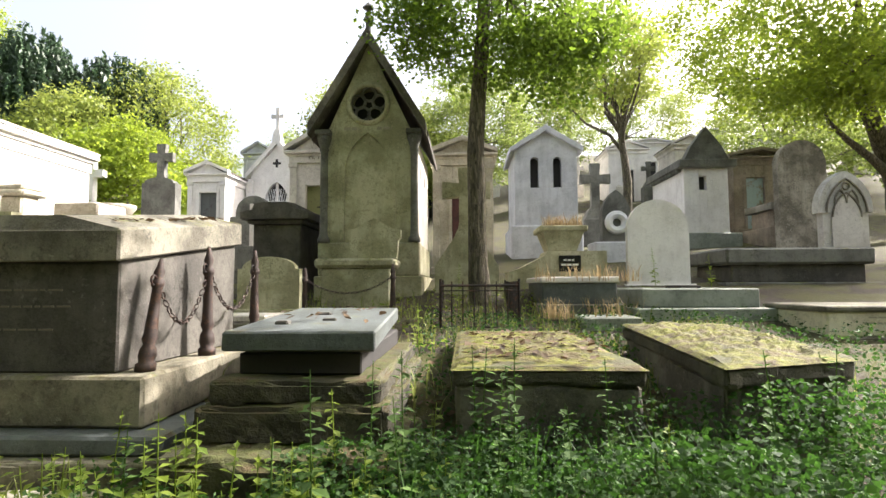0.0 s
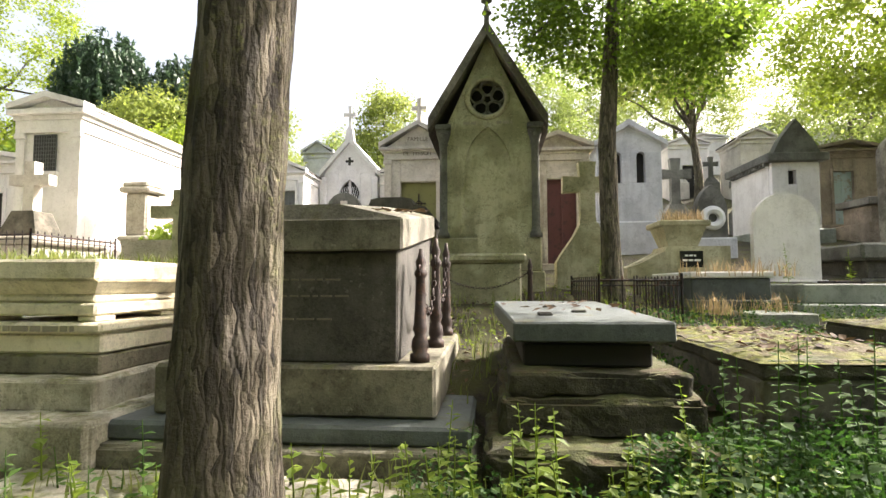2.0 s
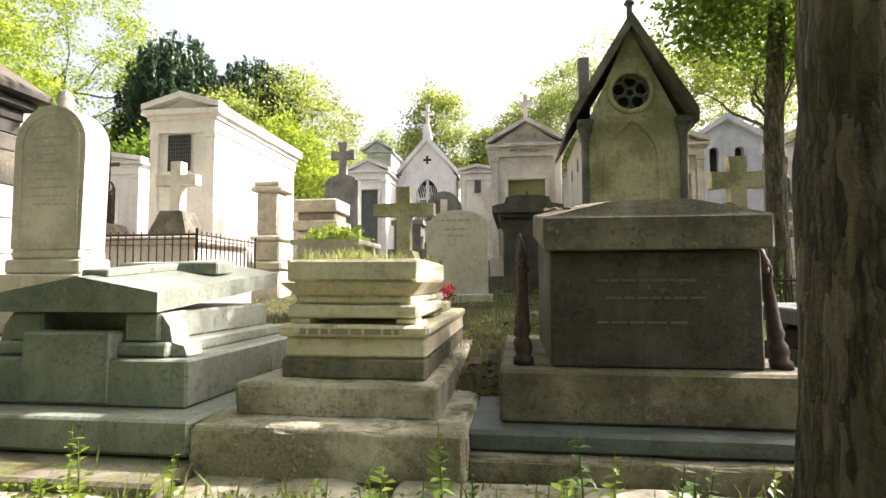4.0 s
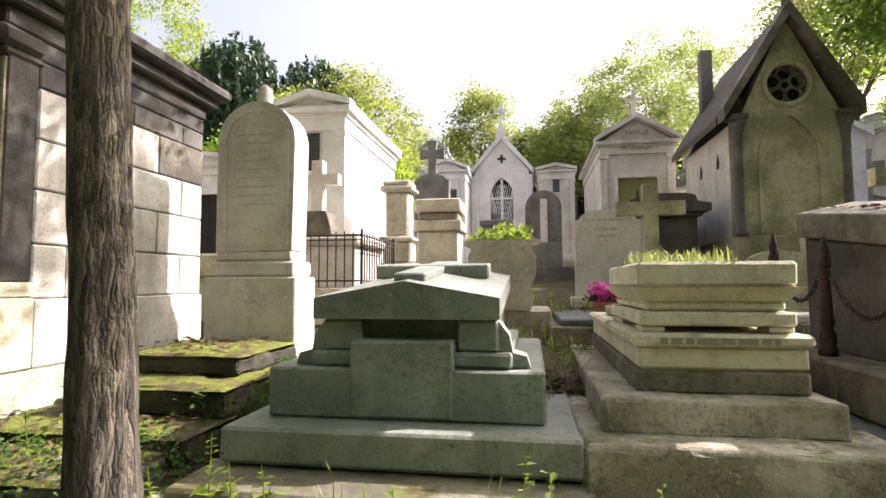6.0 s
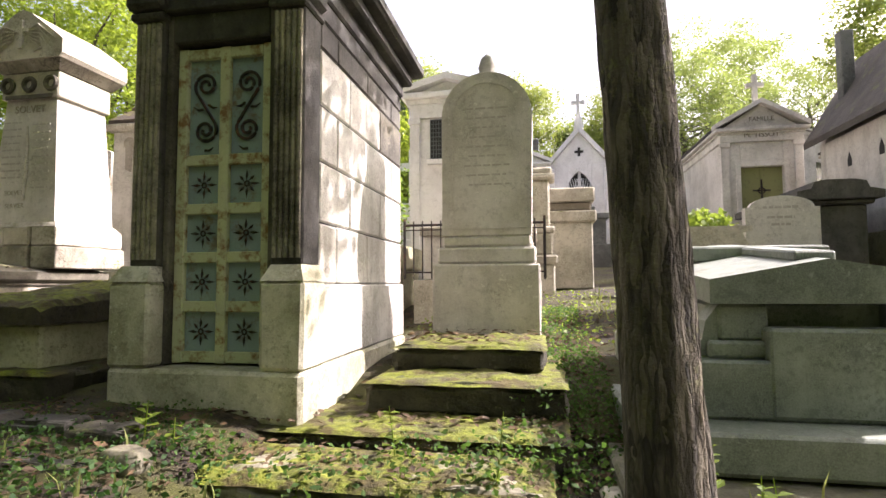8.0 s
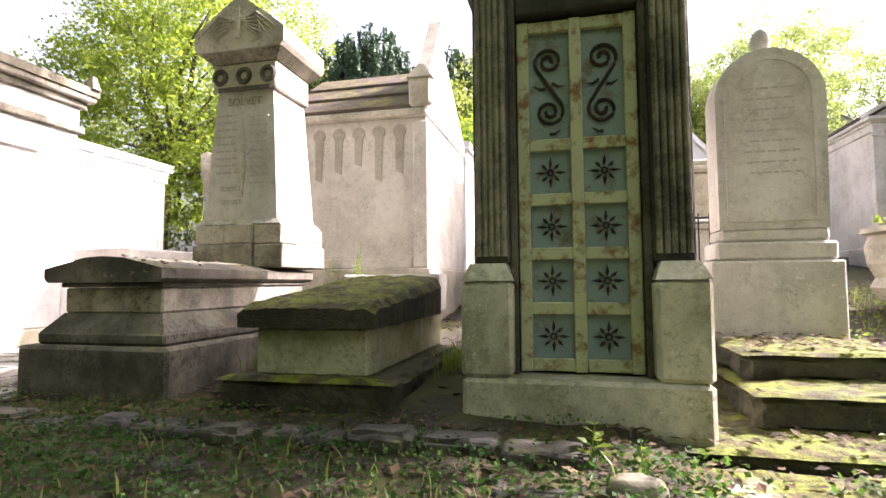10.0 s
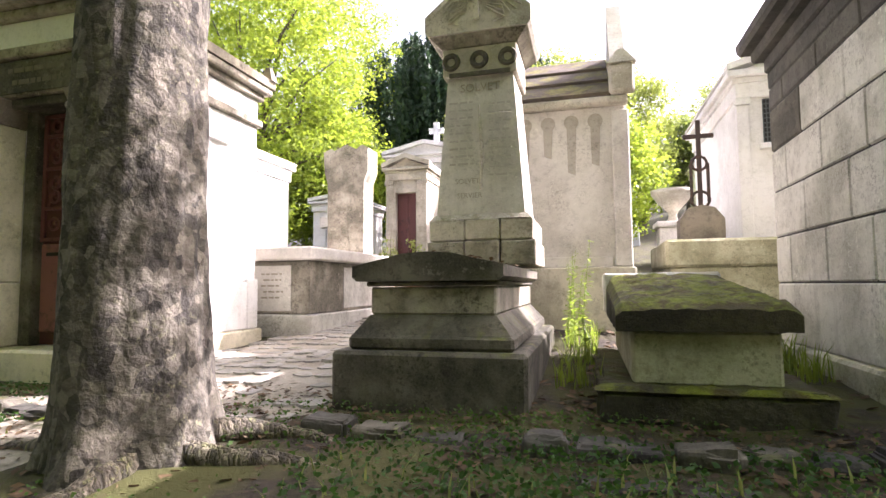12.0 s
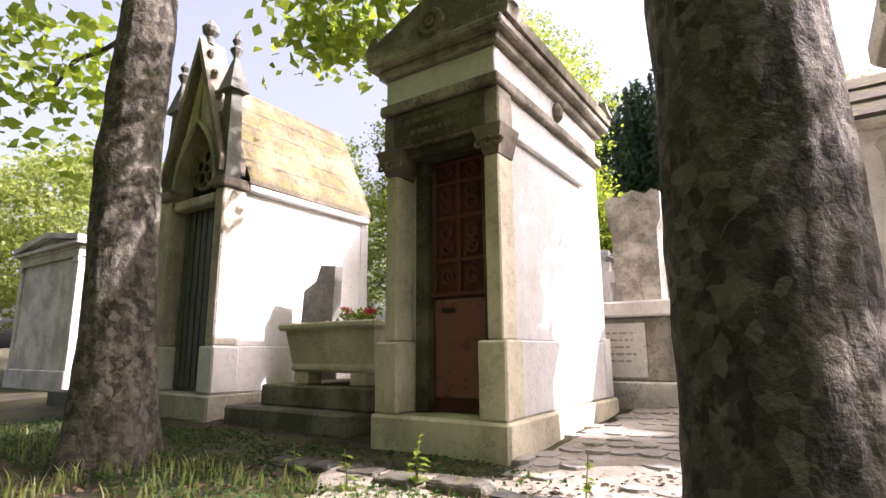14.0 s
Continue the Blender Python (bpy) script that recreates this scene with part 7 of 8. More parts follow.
    part("eave", Geo().box(x1 - 0.2, x1 + 0.08, y0 + 0.25, y1 + 0.1, 3.122, 3.2, 0.015).box(x0 - 0.08, x0 + 0.2, y0 + 0.25, y1 + 0.1, 3.122, 3.2, 0.015), W, t)
    n = 5
    for sg in (-1, 1):
        for i in range(n):
            a, b = i / n, (i + 1) / n
            xa, xb = cx + sg * (0.7 - 0.62 * a), cx + sg * (0.7 - 0.62 * b)
            za, zb = 3.2 + 1.35 * a, 3.2 + 1.35 * b
            part("roof_slab", Geo().prism([(xa, za + 0.01), (xb, zb + 0.01), (xb, zb + 0.05), (xa, za + 0.075)], y0 + 0.23, y1 + 0.12), M["lichenroof"], t)
    part("ridge", Geo().box(cx - 0.1, cx + 0.1, y0 + 0.23, y1 + 0.12, 4.5, 4.63, 0.02), M["lichenroof"], t)


gothic_side_chapel()

# chest tomb with flowers between the two chapels
ct = stack("chest_tomb", "cream stone chest tomb on short feet with flowers on top", [
    ("base", -18.75, -17.1, 3.3, 5.0, 0.3, 0.78, "lid", 0.02), ("step", -18.45, -17.05, 3.5, 4.9, 0.78, 0.98, "kerb", 0.015),
    ("foot", -18.1, -17.9, 3.6, 3.8, 0.98, 1.1, "yellowstone"), ("foot", -17.35, -17.15, 3.6, 3.8, 0.98, 1.1, "yellowstone"), ("foot", -18.1, -17.9, 4.5, 4.7, 0.98, 1.1, "yellowstone"), ("foot", -17.35, -17.15, 4.5, 4.7, 0.98, 1.1, "yellowstone"),
    ("rim", -18.25, -16.98, 3.5, 4.85, 1.5, 1.57, "yellowstone", 0.02)])
part("chest", Geo().frustum((-18.12, -17.06, 3.6, 4.75), (-18.18, -17.02, 3.55, 4.8), 1.18, 1.5).box(-18.14, -17.04, 3.58, 4.77, 1.1, 1.178, 0.03), M["yellowstone"], ct)
bs = thing("broken_stele", (-18.7, 4.45, 0.8), "dark grey gravestone with a broken slanted top", "headstone")
part("slab", Geo().prism([(-19.02, 0.6), (-18.45, 0.6), (-18.38, 2.28), (-18.62, 2.31), (-18.7, 2.12), (-18.9, 2.02)], 4.4, 4.52), M["black"], bs)
rf = thing("potted_flowers", (-17.5, 3.8, 1.57), "small red and pink flowers on a chest tomb", "flowers")
V, F = leaf_cloud(clumps((-17.5, 3.85, 1.63), (0.3, 0.12, 0.05), 22, 8, 0.03, 0.3, 6)[1], 0.05)
cloud_mesh("foliage", V, F, M["weed"], rf)
V, F = leaf_cloud(np.concatenate([clumps((-17.62, 3.8, 1.69), (0.04, 0.04, 0.03), 8, 6, 0.015, 0.3, 6)[1], clumps((-17.3, 3.8, 1.67), (0.06, 0.04, 0.03), 9, 6, 0.015, 0.3, 7)[1]]), 0.04)
cloud_mesh("blossom", V, F, M["redpetal"], rf)

# graves along the cobbled alley
# browner body stone: shade on its front face is put into the colour
al = stack("box_tomb", "grey stone box tomb with a pale end panel beside the alley", [("base", -15.95, -14.92, 5.52, 8.6, 0.5, 0.98, "mausoleum"), ("body", -15.88, -14.99, 5.6, 8.5, 0.98, 1.62, "grimy"), ("slab", -15.98, -14.9, 5.5, 8.62, 1.62, 1.78, "pale", 0.02)])
part("panel", Geo().box(-15.72, -15.22, 5.582, 5.599, 1.02, 1.56, 0.006), M["pale"], al, "pale inscribed marble panel")
bars([(-15.62 + 0.03 * (i % 2), -15.32 - 0.03 * (i % 3), 1.46 - 0.07 * i) for i in range(5)], 5.58, M["faint"], al, h=0.022)
part("side_panel", Geo().box(-14.988, -14.976, 6.5, 7.6, 1.02, 1.56, 0.005), M["mausoleum"], al)
sl2 = thing("headstone", (-16.05, 9.0, 1.0), "weathered pale headstone with hunched shoulders behind a box tomb", "headstone", "headstones")
part("slab", Geo().prism([(-16.4, 0.9), (-15.72, 0.9), (-15.7, 3.2), (-15.62, 3.4), (-15.62, 3.82), (-15.74, 3.88), (-15.84, 3.8), (-16.04, 3.9), (-16.28, 3.8), (-16.36, 3.84), (-16.5, 3.78), (-16.48, 3.4), (-16.42, 3.2)], 8.8, 9.25), M["grimy"], sl2)
part("base", Geo().box(-16.5, -15.6, 8.68, 9.35, 0.7, 1.6, 0.02), M["cream"], sl2)
mausoleum("mausoleum", "sunlit white mausoleum behind the red-door one", -18.6, -17.1, 6.0, 8.6, 0.8, 3.5, 3.75, "white", None, 0.4, 0.1, "pale")
mausoleum("mausoleum", "pale mausoleum with a pediment and dark red door", -16.0, -15.12, 10.75, 12.9, 1.3, 3.86, 4.16, "cream", (-15.8, -15.34, 3.3), 0.3, 0.1, "pale", "doordark")
fc = mausoleum("mausoleum", "larger sunlit grey mausoleum with a roof cross", -16.9, -14.85, 13.1, 15.6, 1.4, 4.75, 5.1, "white", None, 0.3, 0.12, "bluegrey")
part("roof_cross", latin_cross(-15.6, 13.3, 4.95, 5.6, 0.19, 5.38, 0.13, 0.12), M["bluegrey"], fc)
for px, py, ps in ((-15.75, 10.2, 31), (-15.2, 10.15, 32)):
    sh = thing("potted_shrub", (px, py, ground_z(px, py)), "thin pale-leaved potted shrub before a mausoleum door", "plant", "potted shrubs")
    g0 = ground_z(px, py)
    part("pot", Geo().lathe([(0.12, g0), (0.17, g0 + 0.26), (0.19, g0 + 0.26), (0.19, g0 + 0.32), (0.15, g0 + 0.32)], px, py, 16), M["pot"], sh)
    br = Geo()
    for i in range(5):
        limb_top = (px + 0.16 * math.cos(1.3 * i), py + 0.12 * math.sin(1.3 * i), g0 + 0.8 + 0.1 * i)
        br.tube([(px, py, g0 + 0.28), (px + 0.05 * math.cos(1.3 * i), py, g0 + 0.6), limb_top], [0.012, 0.009, 0.004], 5)
    part("stems", br, M["bark"], sh)
    V, F = leaf_cloud(clumps((px, py, g0 + 0.85), (0.2, 0.16, 0.4), 34, 7, 0.04, 0.2, ps)[1], 0.055)
    cloud_mesh("foliage", V, F, M["leafc"], sh)
mausoleum("mausoleum", "small white mausoleum far along the alley", -19.3, -18.0, 13.5, 15.5, 1.0, 3.7, 3.9, "white", (-18.9, -18.5, 2.9), 0.3, 0.12, "bluegrey", "void", pil=False)
cross_monument(-17.0, 10.2, 2.1, 2.95, 0.2, "pale", "pale stone cross on a rounded pedestal")
headstone("headstone", "dark headstone in the shade far down the alley", -13.2, -12.5, 15.2, 0.2, 1.5, 2.6, "bluegrey", "round")
mausoleum("mausoleum", "dull grey mausoleum beyond the lane's bend", -27.2, -24.6, 4.2, 6.6, 0.6, 3.3, 3.6, "mausoleum", None, 0.4, 0.15, "lichenroof")
stack("dark_tomb", "dark low tomb in the shade of a plane tree", [("base", -22.6, -21.2, 3.2, 4.8, 0.3, 0.8, "black"), ("body", -22.4, -21.4, 3.4, 4.7, 0.8, 1.5, "black")])

# ---------------------------------------------------------------- trees


def trunk_mesh(path, radii, flare=0.0, ridges=0.012, seg=44, roots=0):
    """A bark cylinder along a bent path."""
    P, F = [], []
    n = len(path)
    rows = []
    L = 0
    for i in range(n - 1):
        a, b = Vector(path[i]), Vector(path[i + 1])
        k = max(2, int((b - a).length / 0.06))
        for j in range(k):
            u = j / k
            rows.append((a.lerp(b, u), radii[i] + (radii[i + 1] - radii[i]) * u))
    rows.append((Vector(path[-1]), radii[-1]))
    z0 = path[0][2]
    for p, r in rows:
        h = p.z - z0
        for k in range(seg):
            a = 2 * math.pi * k / seg
            e = flare * math.exp(-h / 0.28) * (1 + 0.6 * math.cos(roots * a + 0.8) if roots else 1)
            c, s = math.cos(a), math.sin(a)
            d = ridges * (noise.noise((c * 9 * r / 0.17, s * 9 * r / 0.17, p.z * 2.2)) + 0.5 * noise.noise((c * 22, s * 22, p.z * 6)))
            big = 0.06 * r * noise.noise((c * 1.5, s * 1.5, p.z * 1.3 + 5))
            q = r + e + d + big
            P.append((p.x + q * c, p.y + q * s, p.z))
    for i in range(len(rows) - 1):
        F += [(i * seg + k, i * seg + (k + 1) % seg, (i + 1) * seg + (k + 1) % seg, (i + 1) * seg + k) for k in range(seg)]
    return Geo().add(P, F)


def limb(g, a, b, r0, r1, seed, seg=7):
    r = random.Random(seed)
    a, b = Vector(a), Vector(b)
    pts = [a.lerp(b, u) + Vector((r.uniform(-1, 1), r.uniform(-1, 1), r.uniform(-0.3, 0.6))) * 0.09 * (b - a).length * math.sin(math.pi * u) for u in (0, 0.25, 0.5, 0.75, 1)]
    g.tube(pts, [r0 + (r1 - r0) * i / 4 for i in range(5)], seg)


def tree(label, path, radii, crown, n, per, spread, size, leafmat, barkmat, seed, flare=0.05, roots=0, ridges=0.012, seg=44, limbs=9, flat=0.25, shell=0.45, group="trees", extra=(), hold=None):
    t = thing("tree", path[0], label, "tree", group)
    part("trunk", trunk_mesh(path, radii, flare, ridges, seg, roots), M[barkmat], t, smooth=True)
    cs, ps = [], []
    for i, (c, r, share) in enumerate(crown):
        a, b = clumps(c, r, int(n * share), per, spread, shell, seed + i)
        cs.append(a)
        ps.append(b)
    cs, ps = np.concatenate(cs), np.concatenate(ps)
    r = random.Random(seed)
    br = Geo()
    top = Vector(path[-1])
    for i in range(limbs):
        c = cs[r.randrange(len(cs))]
        k = r.uniform(0.45, 1)
        base = Vector(path[-2]).lerp(top, k)
        limb(br, base, c, radii[-1] * r.uniform(0.55, 0.9), 0.012, seed + i)
    for i, (a, b, r0) in enumerate(extra):
        limb(br, a, b, r0, 0.02, seed + 50 + i)
    part("branchwork", br, M[barkmat], t, smooth=True)
    V, F = leaf_cloud(ps, size, flat)
    cloud_mesh("crown", V, F, M[leafmat], t)
    return t


np.random.seed(11)
tree("slender tree with dark ridged bark beside the lane", [(-2.44, 1.75, 0.35), (-2.42, 1.75, 1.5), (-2.38, 1.76, 2.6), (-2.3, 1.9, 5.2), (-2.2, 2.1, 7)], [0.185, 0.165, 0.155, 0.12, 0.08],
     [((-2.2, 2.2, 7.4), (3.6, 3.0, 2.0), 1.0)], 330, 38, 0.26, 0.15, "leafa", "bark", 21, ridges=0.016, group="lane trees")
# two side clumps, unseen, added to shade the mausoleum wall and plane trunk
tree("slender leaning tree with furrowed bark beside the lane", [(-7.23, 1.98, 0.35), (-7.28, 1.98, 1.5), (-7.34, 1.98, 2.5), (-7.5, 2.1, 5.2), (-7.5, 2.3, 7)], [0.128, 0.118, 0.118, 0.10, 0.07],
     [((-7.4, 1.0, 7.3), (2.3, 2.2, 2.0), 0.74), ((-5.2, 5.6, 6.7), (1.6, 1.1, 0.7), 0.19), ((-9.5, 4.3, 5.7), (0.8, 0.7, 0.45), 0.04)], 320, 38, 0.26, 0.15, "leafa", "bark", 22, flare=0.025, ridges=0.014, group="lane trees", extra=(((-7.5, 2.1, 5.2), (-9.4, 4.2, 5.7), 0.035), ((-7.5, 2.15, 5.6), (-5.3, 5.4, 6.6), 0.04)))
# unseen tree, added so its crown shades the herbs and slab
tree("slender dark-barked tree added out of view to shade the graves", [(3.7, 1.75, 0.3), (3.7, 1.75, 2.5), (3.8, 1.9, 5.2), (3.9, 2.1, 7)], [0.17, 0.15, 0.12, 0.08],
     [((4.4, 4.4, 7.2), (3.2, 2.6, 1.8), 1.0)], 85, 38, 0.26, 0.15, "leafa", "bark", 29, ridges=0.014, seg=24, group="lane trees")
# second crown clump is added out of view just to cast shade
tree("thick plane tree with patchy bark and spreading roots", [(-13.92, 2.08, 0.4), (-13.96, 2.08, 1.4), (-13.98, 2.1, 2.6), (-13.9, 2.2, 5.0), (-13.8, 2.3, 7)], [0.325, 0.312, 0.295, 0.25, 0.17],
     [((-13.9, 0.7, 7.6), (2.7, 2.0, 2.0), 0.68), ((-11.6, 5.8, 6.6), (1.3, 0.9, 0.6), 0.32)], 220, 36, 0.28, 0.17, "leafb", "plane", 23, extra=(((-13.9, 2.2, 5.4), (-11.8, 5.6, 6.5), 0.06),), flare=0.13, roots=5, ridges=0.02, seg=64, group="lane trees")
tree("thick plane tree with smooth patchy bark in dappled sun", [(-18.1, 1.98, 0.35), (-18.17, 1.98, 1.4), (-18.32, 1.98, 2.8), (-18.45, 2.1, 5.0), (-18.3, 2.3, 7)], [0.28, 0.255, 0.235, 0.2, 0.14],
     [((-18.6, 1.0, 7.4), (3.0, 2.2, 2.2), 0.4), ((-16.9, 3.6, 4.75), (1.5, 0.8, 0.4), 0.1), ((-20.6, 2.2, 4.2), (1.3, 0.9, 1.0), 0.035)], 420, 36, 0.24, 0.17, "leafb", "plane", 24, flare=0.10, roots=4, ridges=0.015, seg=56, group="lane trees",
     extra=(((-18.3, 2.1, 4.6), (-16.6, 3.6, 4.9), 0.026), ((-18.3, 2.1, 4.3), (-20.8, 2.2, 4.3), 0.03)))
tree("young tree with lichened bark growing inside a railing", [(0.22, 8.0, 0.9), (0.18, 8.0, 2.0), (0.16, 7.98, 3.4), (0.3, 8.0, 5.5), (0.4, 8.0, 7.5)], [0.165, 0.135, 0.125, 0.10, 0.06],
     [((0.7, 8.3, 6.0), (1.9, 1.6, 1.6), 0.55), ((-0.75, 7.8, 5.3), (0.55, 0.6, 0.5), 0.06), ((1.3, 7.9, 4.8), (0.9, 0.9, 0.7), 0.14)], 400, 80, 0.22, 0.085, "leafa", "bark", 25, limbs=16, flat=0.2)
tree("spreading broadleaf tree with dark limbs", [(12.6, 16.0, 2.0), (12.4, 15.8, 4.2), (11.6, 15.4, 5.8), (10.6, 15.0, 7.6)], [0.34, 0.28, 0.22, 0.14],
     [((10.6, 14.5, 8.8), (4.8, 4.2, 3.2), 0.8), ((9.4, 13.0, 6.6), (2.2, 2, 0.9), 0.12)], 760, 80, 0.30, 0.12, "leafb", "bark", 26, limbs=16, extra=(((12.3, 15.8, 4.4), (9.6, 14.6, 6.4), 0.15),))
tree("broadleaf tree with pale trunk on the slope", [(6.4, 21.5, 3.0), (6.5, 21.5, 5.5), (6.2, 21.5, 8.0)], [0.2, 0.17, 0.1],
     [((5.6, 21.8, 10.6), (2.8, 3, 2.2), 1.0)], 240, 60, 0.30, 0.16, "leafc", "bark", 27, limbs=14, seg=20)
tree("large leafy tree by the alley", [(-22.5, 14.5, 1.2), (-22.4, 14.5, 3.4), (-22.0, 14.6, 6.0)], [0.3, 0.25, 0.15],
     [((-22.0, 14.8, 7.2), (3.9, 3.2, 4.8), 1.0)], 600, 85, 0.30, 0.13, "leafb", "bark", 28, limbs=24, seg=20)
for i, (x, y, rx, rz, zc, lm) in enumerate(((-14.4, 19.0, 2.6, 3.2, 5.4, "leafc"), (-11.8, 17.8, 2.3, 2.4, 4.8, "leafb"), (-20.8, 17.5, 2.4, 2.6, 5.0, "leafb"), (-13.2, 22.0, 3.2, 3.8, 7.0, "leafc"),
                                             (-24.5, 22.0, 4.6, 6.0, 11.5, "leafb"), (-28.0, 13.0, 3.6, 3.4, 5.4, "leafc"), (-31, 6.5, 3.4, 2.8, 4.4, "leafc"), (-13.2, 13.6, 1.7, 1.8, 3.6, "leafa"))):
    g0 = ground_z(x, y) - 0.2
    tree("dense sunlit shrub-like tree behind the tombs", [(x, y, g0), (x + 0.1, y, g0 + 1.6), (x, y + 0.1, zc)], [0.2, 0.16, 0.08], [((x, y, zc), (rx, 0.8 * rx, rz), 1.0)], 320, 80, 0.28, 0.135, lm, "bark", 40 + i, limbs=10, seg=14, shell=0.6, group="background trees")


def yew(x, y, w, z1, seed):
    z0 = ground_z(x, y)
    t = thing("yew_tree", (x, y, z0 - 0.1), "dark columnar yew with upright shoots", "tree", "yews")
    part("trunk", Geo().tube([(x, y, z0 - 0.2), (x, y, z0 + 0.6 * (z1 - z0))], [0.25, 0.1], 10), M["bark"], t)
    r = np.random.RandomState(seed)
    P = []
    for i in range(260):
        a, q = r.uniform(0, 6.283), r.uniform(0.15, 1) ** 0.6
        bx, by = x + w * q * math.cos(a), y + w * q * math.sin(a)
        zt = z1 - (z1 - z0) * 0.35 * q ** 2 * r.uniform(0.5, 1.3)
        zb = z0 + 0.3 + r.uniform(0, 0.55) * (zt - z0)
        m = 90
        u = r.uniform(0, 1, m)
        P.append(np.stack([bx + r.normal(0, 0.14, m) * (1.15 - u), by + r.normal(0, 0.14, m) * (1.15 - u), zb + (zt - zb) * u], 1))
    V, F = leaf_cloud(np.concatenate(P), 0.26, -0.4, 0.4)
    cloud_mesh("foliage", V, F, M["yew"], t)


yew(-17.6, 20.6, 1.9, 12.2, 3)
yew(-14.6, 21.5, 2.0, 11.2, 4)
yew(-20.4, 24.0, 2.4, 13.2, 5)

# trees over the hill
hr = random.Random(9)
hill = [(-8.6, 35, 2.2, 14.6), (-5.4, 38, 1.7, 12.0), (-12, 40, 3.4, 13.0), (-3, 33, 2.3, 11.5), (0.8, 34, 3.6, 15.0), (4.2, 40, 5.0, 20.0), (-1.0, 42, 3.6, 17.0), (9, 46, 5.5, 21), (15, 50, 6, 20), (22, 46, 6, 19), (28, 40, 6, 17), (20, 34, 4.6, 14), (26, 30, 5, 13), (32, 24, 5, 12), (-18, 44, 5, 12), (-26, 40, 5.5, 12), (-34, 34, 6, 12), (-38, 24, 6, 11), (-40, 12, 6, 10), (18, 23, 4.0, 10.5), (36, 16, 5, 10), (38, 34, 6, 15)]
for i, (x, y, r, zt) in enumerate(hill):
    g0 = ground_z(x, y) - 0.3
    zc = 0.5 * (g0 + 1.2 + zt)
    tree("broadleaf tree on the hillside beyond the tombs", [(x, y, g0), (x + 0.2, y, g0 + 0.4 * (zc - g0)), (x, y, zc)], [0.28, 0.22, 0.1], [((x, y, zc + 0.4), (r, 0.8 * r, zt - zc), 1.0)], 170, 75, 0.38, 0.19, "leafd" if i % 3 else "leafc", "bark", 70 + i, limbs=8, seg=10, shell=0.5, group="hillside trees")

# dense unseen wood added to darken tomb fronts; closes the lane's other side
for i in range(9):
    x, y = -27 + 4.6 * i, -7.0 - 0.8 * (i % 2) + (1.6 if i < 4 else 0)
    tree("dense tree added unseen across the lane to block sky light", [(x, y, 0.0), (x + 0.1, y, 2.2), (x, y, 5.0)], [0.3, 0.25, 0.12], [((x, y, 5.4 + (2.8 if i < 4 else 0)), (3.2, 2.4, 4.6 + (2.8 if i < 4 else 0)), 1.0)], 260 + (260 if i < 4 else 0), 34, 0.4, 0.34, "leafa", "bark", 120 + i, limbs=8, seg=12, shell=0.5, group="trees across the lane")

# ---------------------------------------------------------------- alley cobbles and kerbs
walk_stones = random.Random(4)
cob = thing("cobbled_alley", (-14.4, 6.0, 0.7), "worn cobbled alley between the tombs", "pavement", kind="structure")
cobs = []
for v in range(4):
    g = Geo()
    a, b = 0.083, 0.103
    top, bot = [], []
    for q in range(10):
        an = 2 * math.pi * q / 10
        rr = 1 + walk_stones.uniform(-0.06, 0.06)
        c, s = math.cos(an), math.sin(an)
        sq = 1 / max(abs(c), abs(s)) ** 0.9
        bot.append((a * rr * sq * c, b * rr * sq * s, -0.06))
        top.append((0.9 * a * rr * sq * c, 0.9 * b * rr * sq * s, 0.006))
    k = 10
    g.add(bot + top + [(0, 0, 0.012)], [(i, (i + 1) % k, k + (i + 1) % k, k + i) for i in range(k)] + [(k + i, k + (i + 1) % k, 2 * k) for i in range(k)])
    me = bpy.data.meshes.new("cobble")
    me.from_pydata(g.v, [], g.f)
    me.materials.append(M["cobble"])
    cobs.append(me)


def alley_edge(y):
    return -15.45 + 0.02 * (y - 3), -13.35 + 0.06 * (y - 3)


bed = Geo()
for j in range(60):
    y = 0.9 + 0.24 * j
    a, b = alley_edge(y)
    if y < 2.75:
        a, b = -15.9 - 0.35 * (y - 0.9) + 0.4 * noise.noise((y * 1.7, 0, 0)), -14.35
    for i in range(14):
        x = a - 0.1 + (b - a + 0.2) * i / 13
        bed.v.append((x, y, ground_top(x, y) + 0.014 - 0.05 * (i in (0, 13))))
bed.f = [(j * 14 + i, j * 14 + i + 1, j * 14 + i + 15, j * 14 + i + 14) for j in range(59) for i in range(13)]
tagged(part("pavement_bed", bed, M["sand"], None, smooth=True), "dusty sand bed of the cobbled alley", "pavement", kind="structure")
count = 0
rest = Geo()
y = 2.75
row = 0
while y < 14.5:
    a, b = alley_edge(y)
    x = a + (0.08 if row % 2 else 0)
    while x < b:
        z = ground_top(x, y) + 0.011 + walk_stones.uniform(-0.007, 0.007)
        if not ((x < a + 0.2 or x > b - 0.2 or y < 3.7) and walk_stones.random() < 0.35):
            src = cobs[walk_stones.randrange(4)]
            if count < 300:
                o = new("cobble", src)
                o.parent = cob
                o.location = Vector((x, y, z)) - cob.location
                o.rotation_euler = (walk_stones.uniform(-0.06, 0.06), walk_stones.uniform(-0.06, 0.06), walk_stones.uniform(-0.2, 0.2))
                count += 1
            else:
                rest.add([(x + p.co.x, y + p.co.y, z + p.co.z) for p in src.vertices], [tuple(f.vertices) for f in src.polygons])
        x += 0.172
    y += 0.215
    row += 1
tagged(part("cobbles_beyond", rest, M["cobble"], None), "worn cobbles farther up the alley", "pavement", kind="stuff")

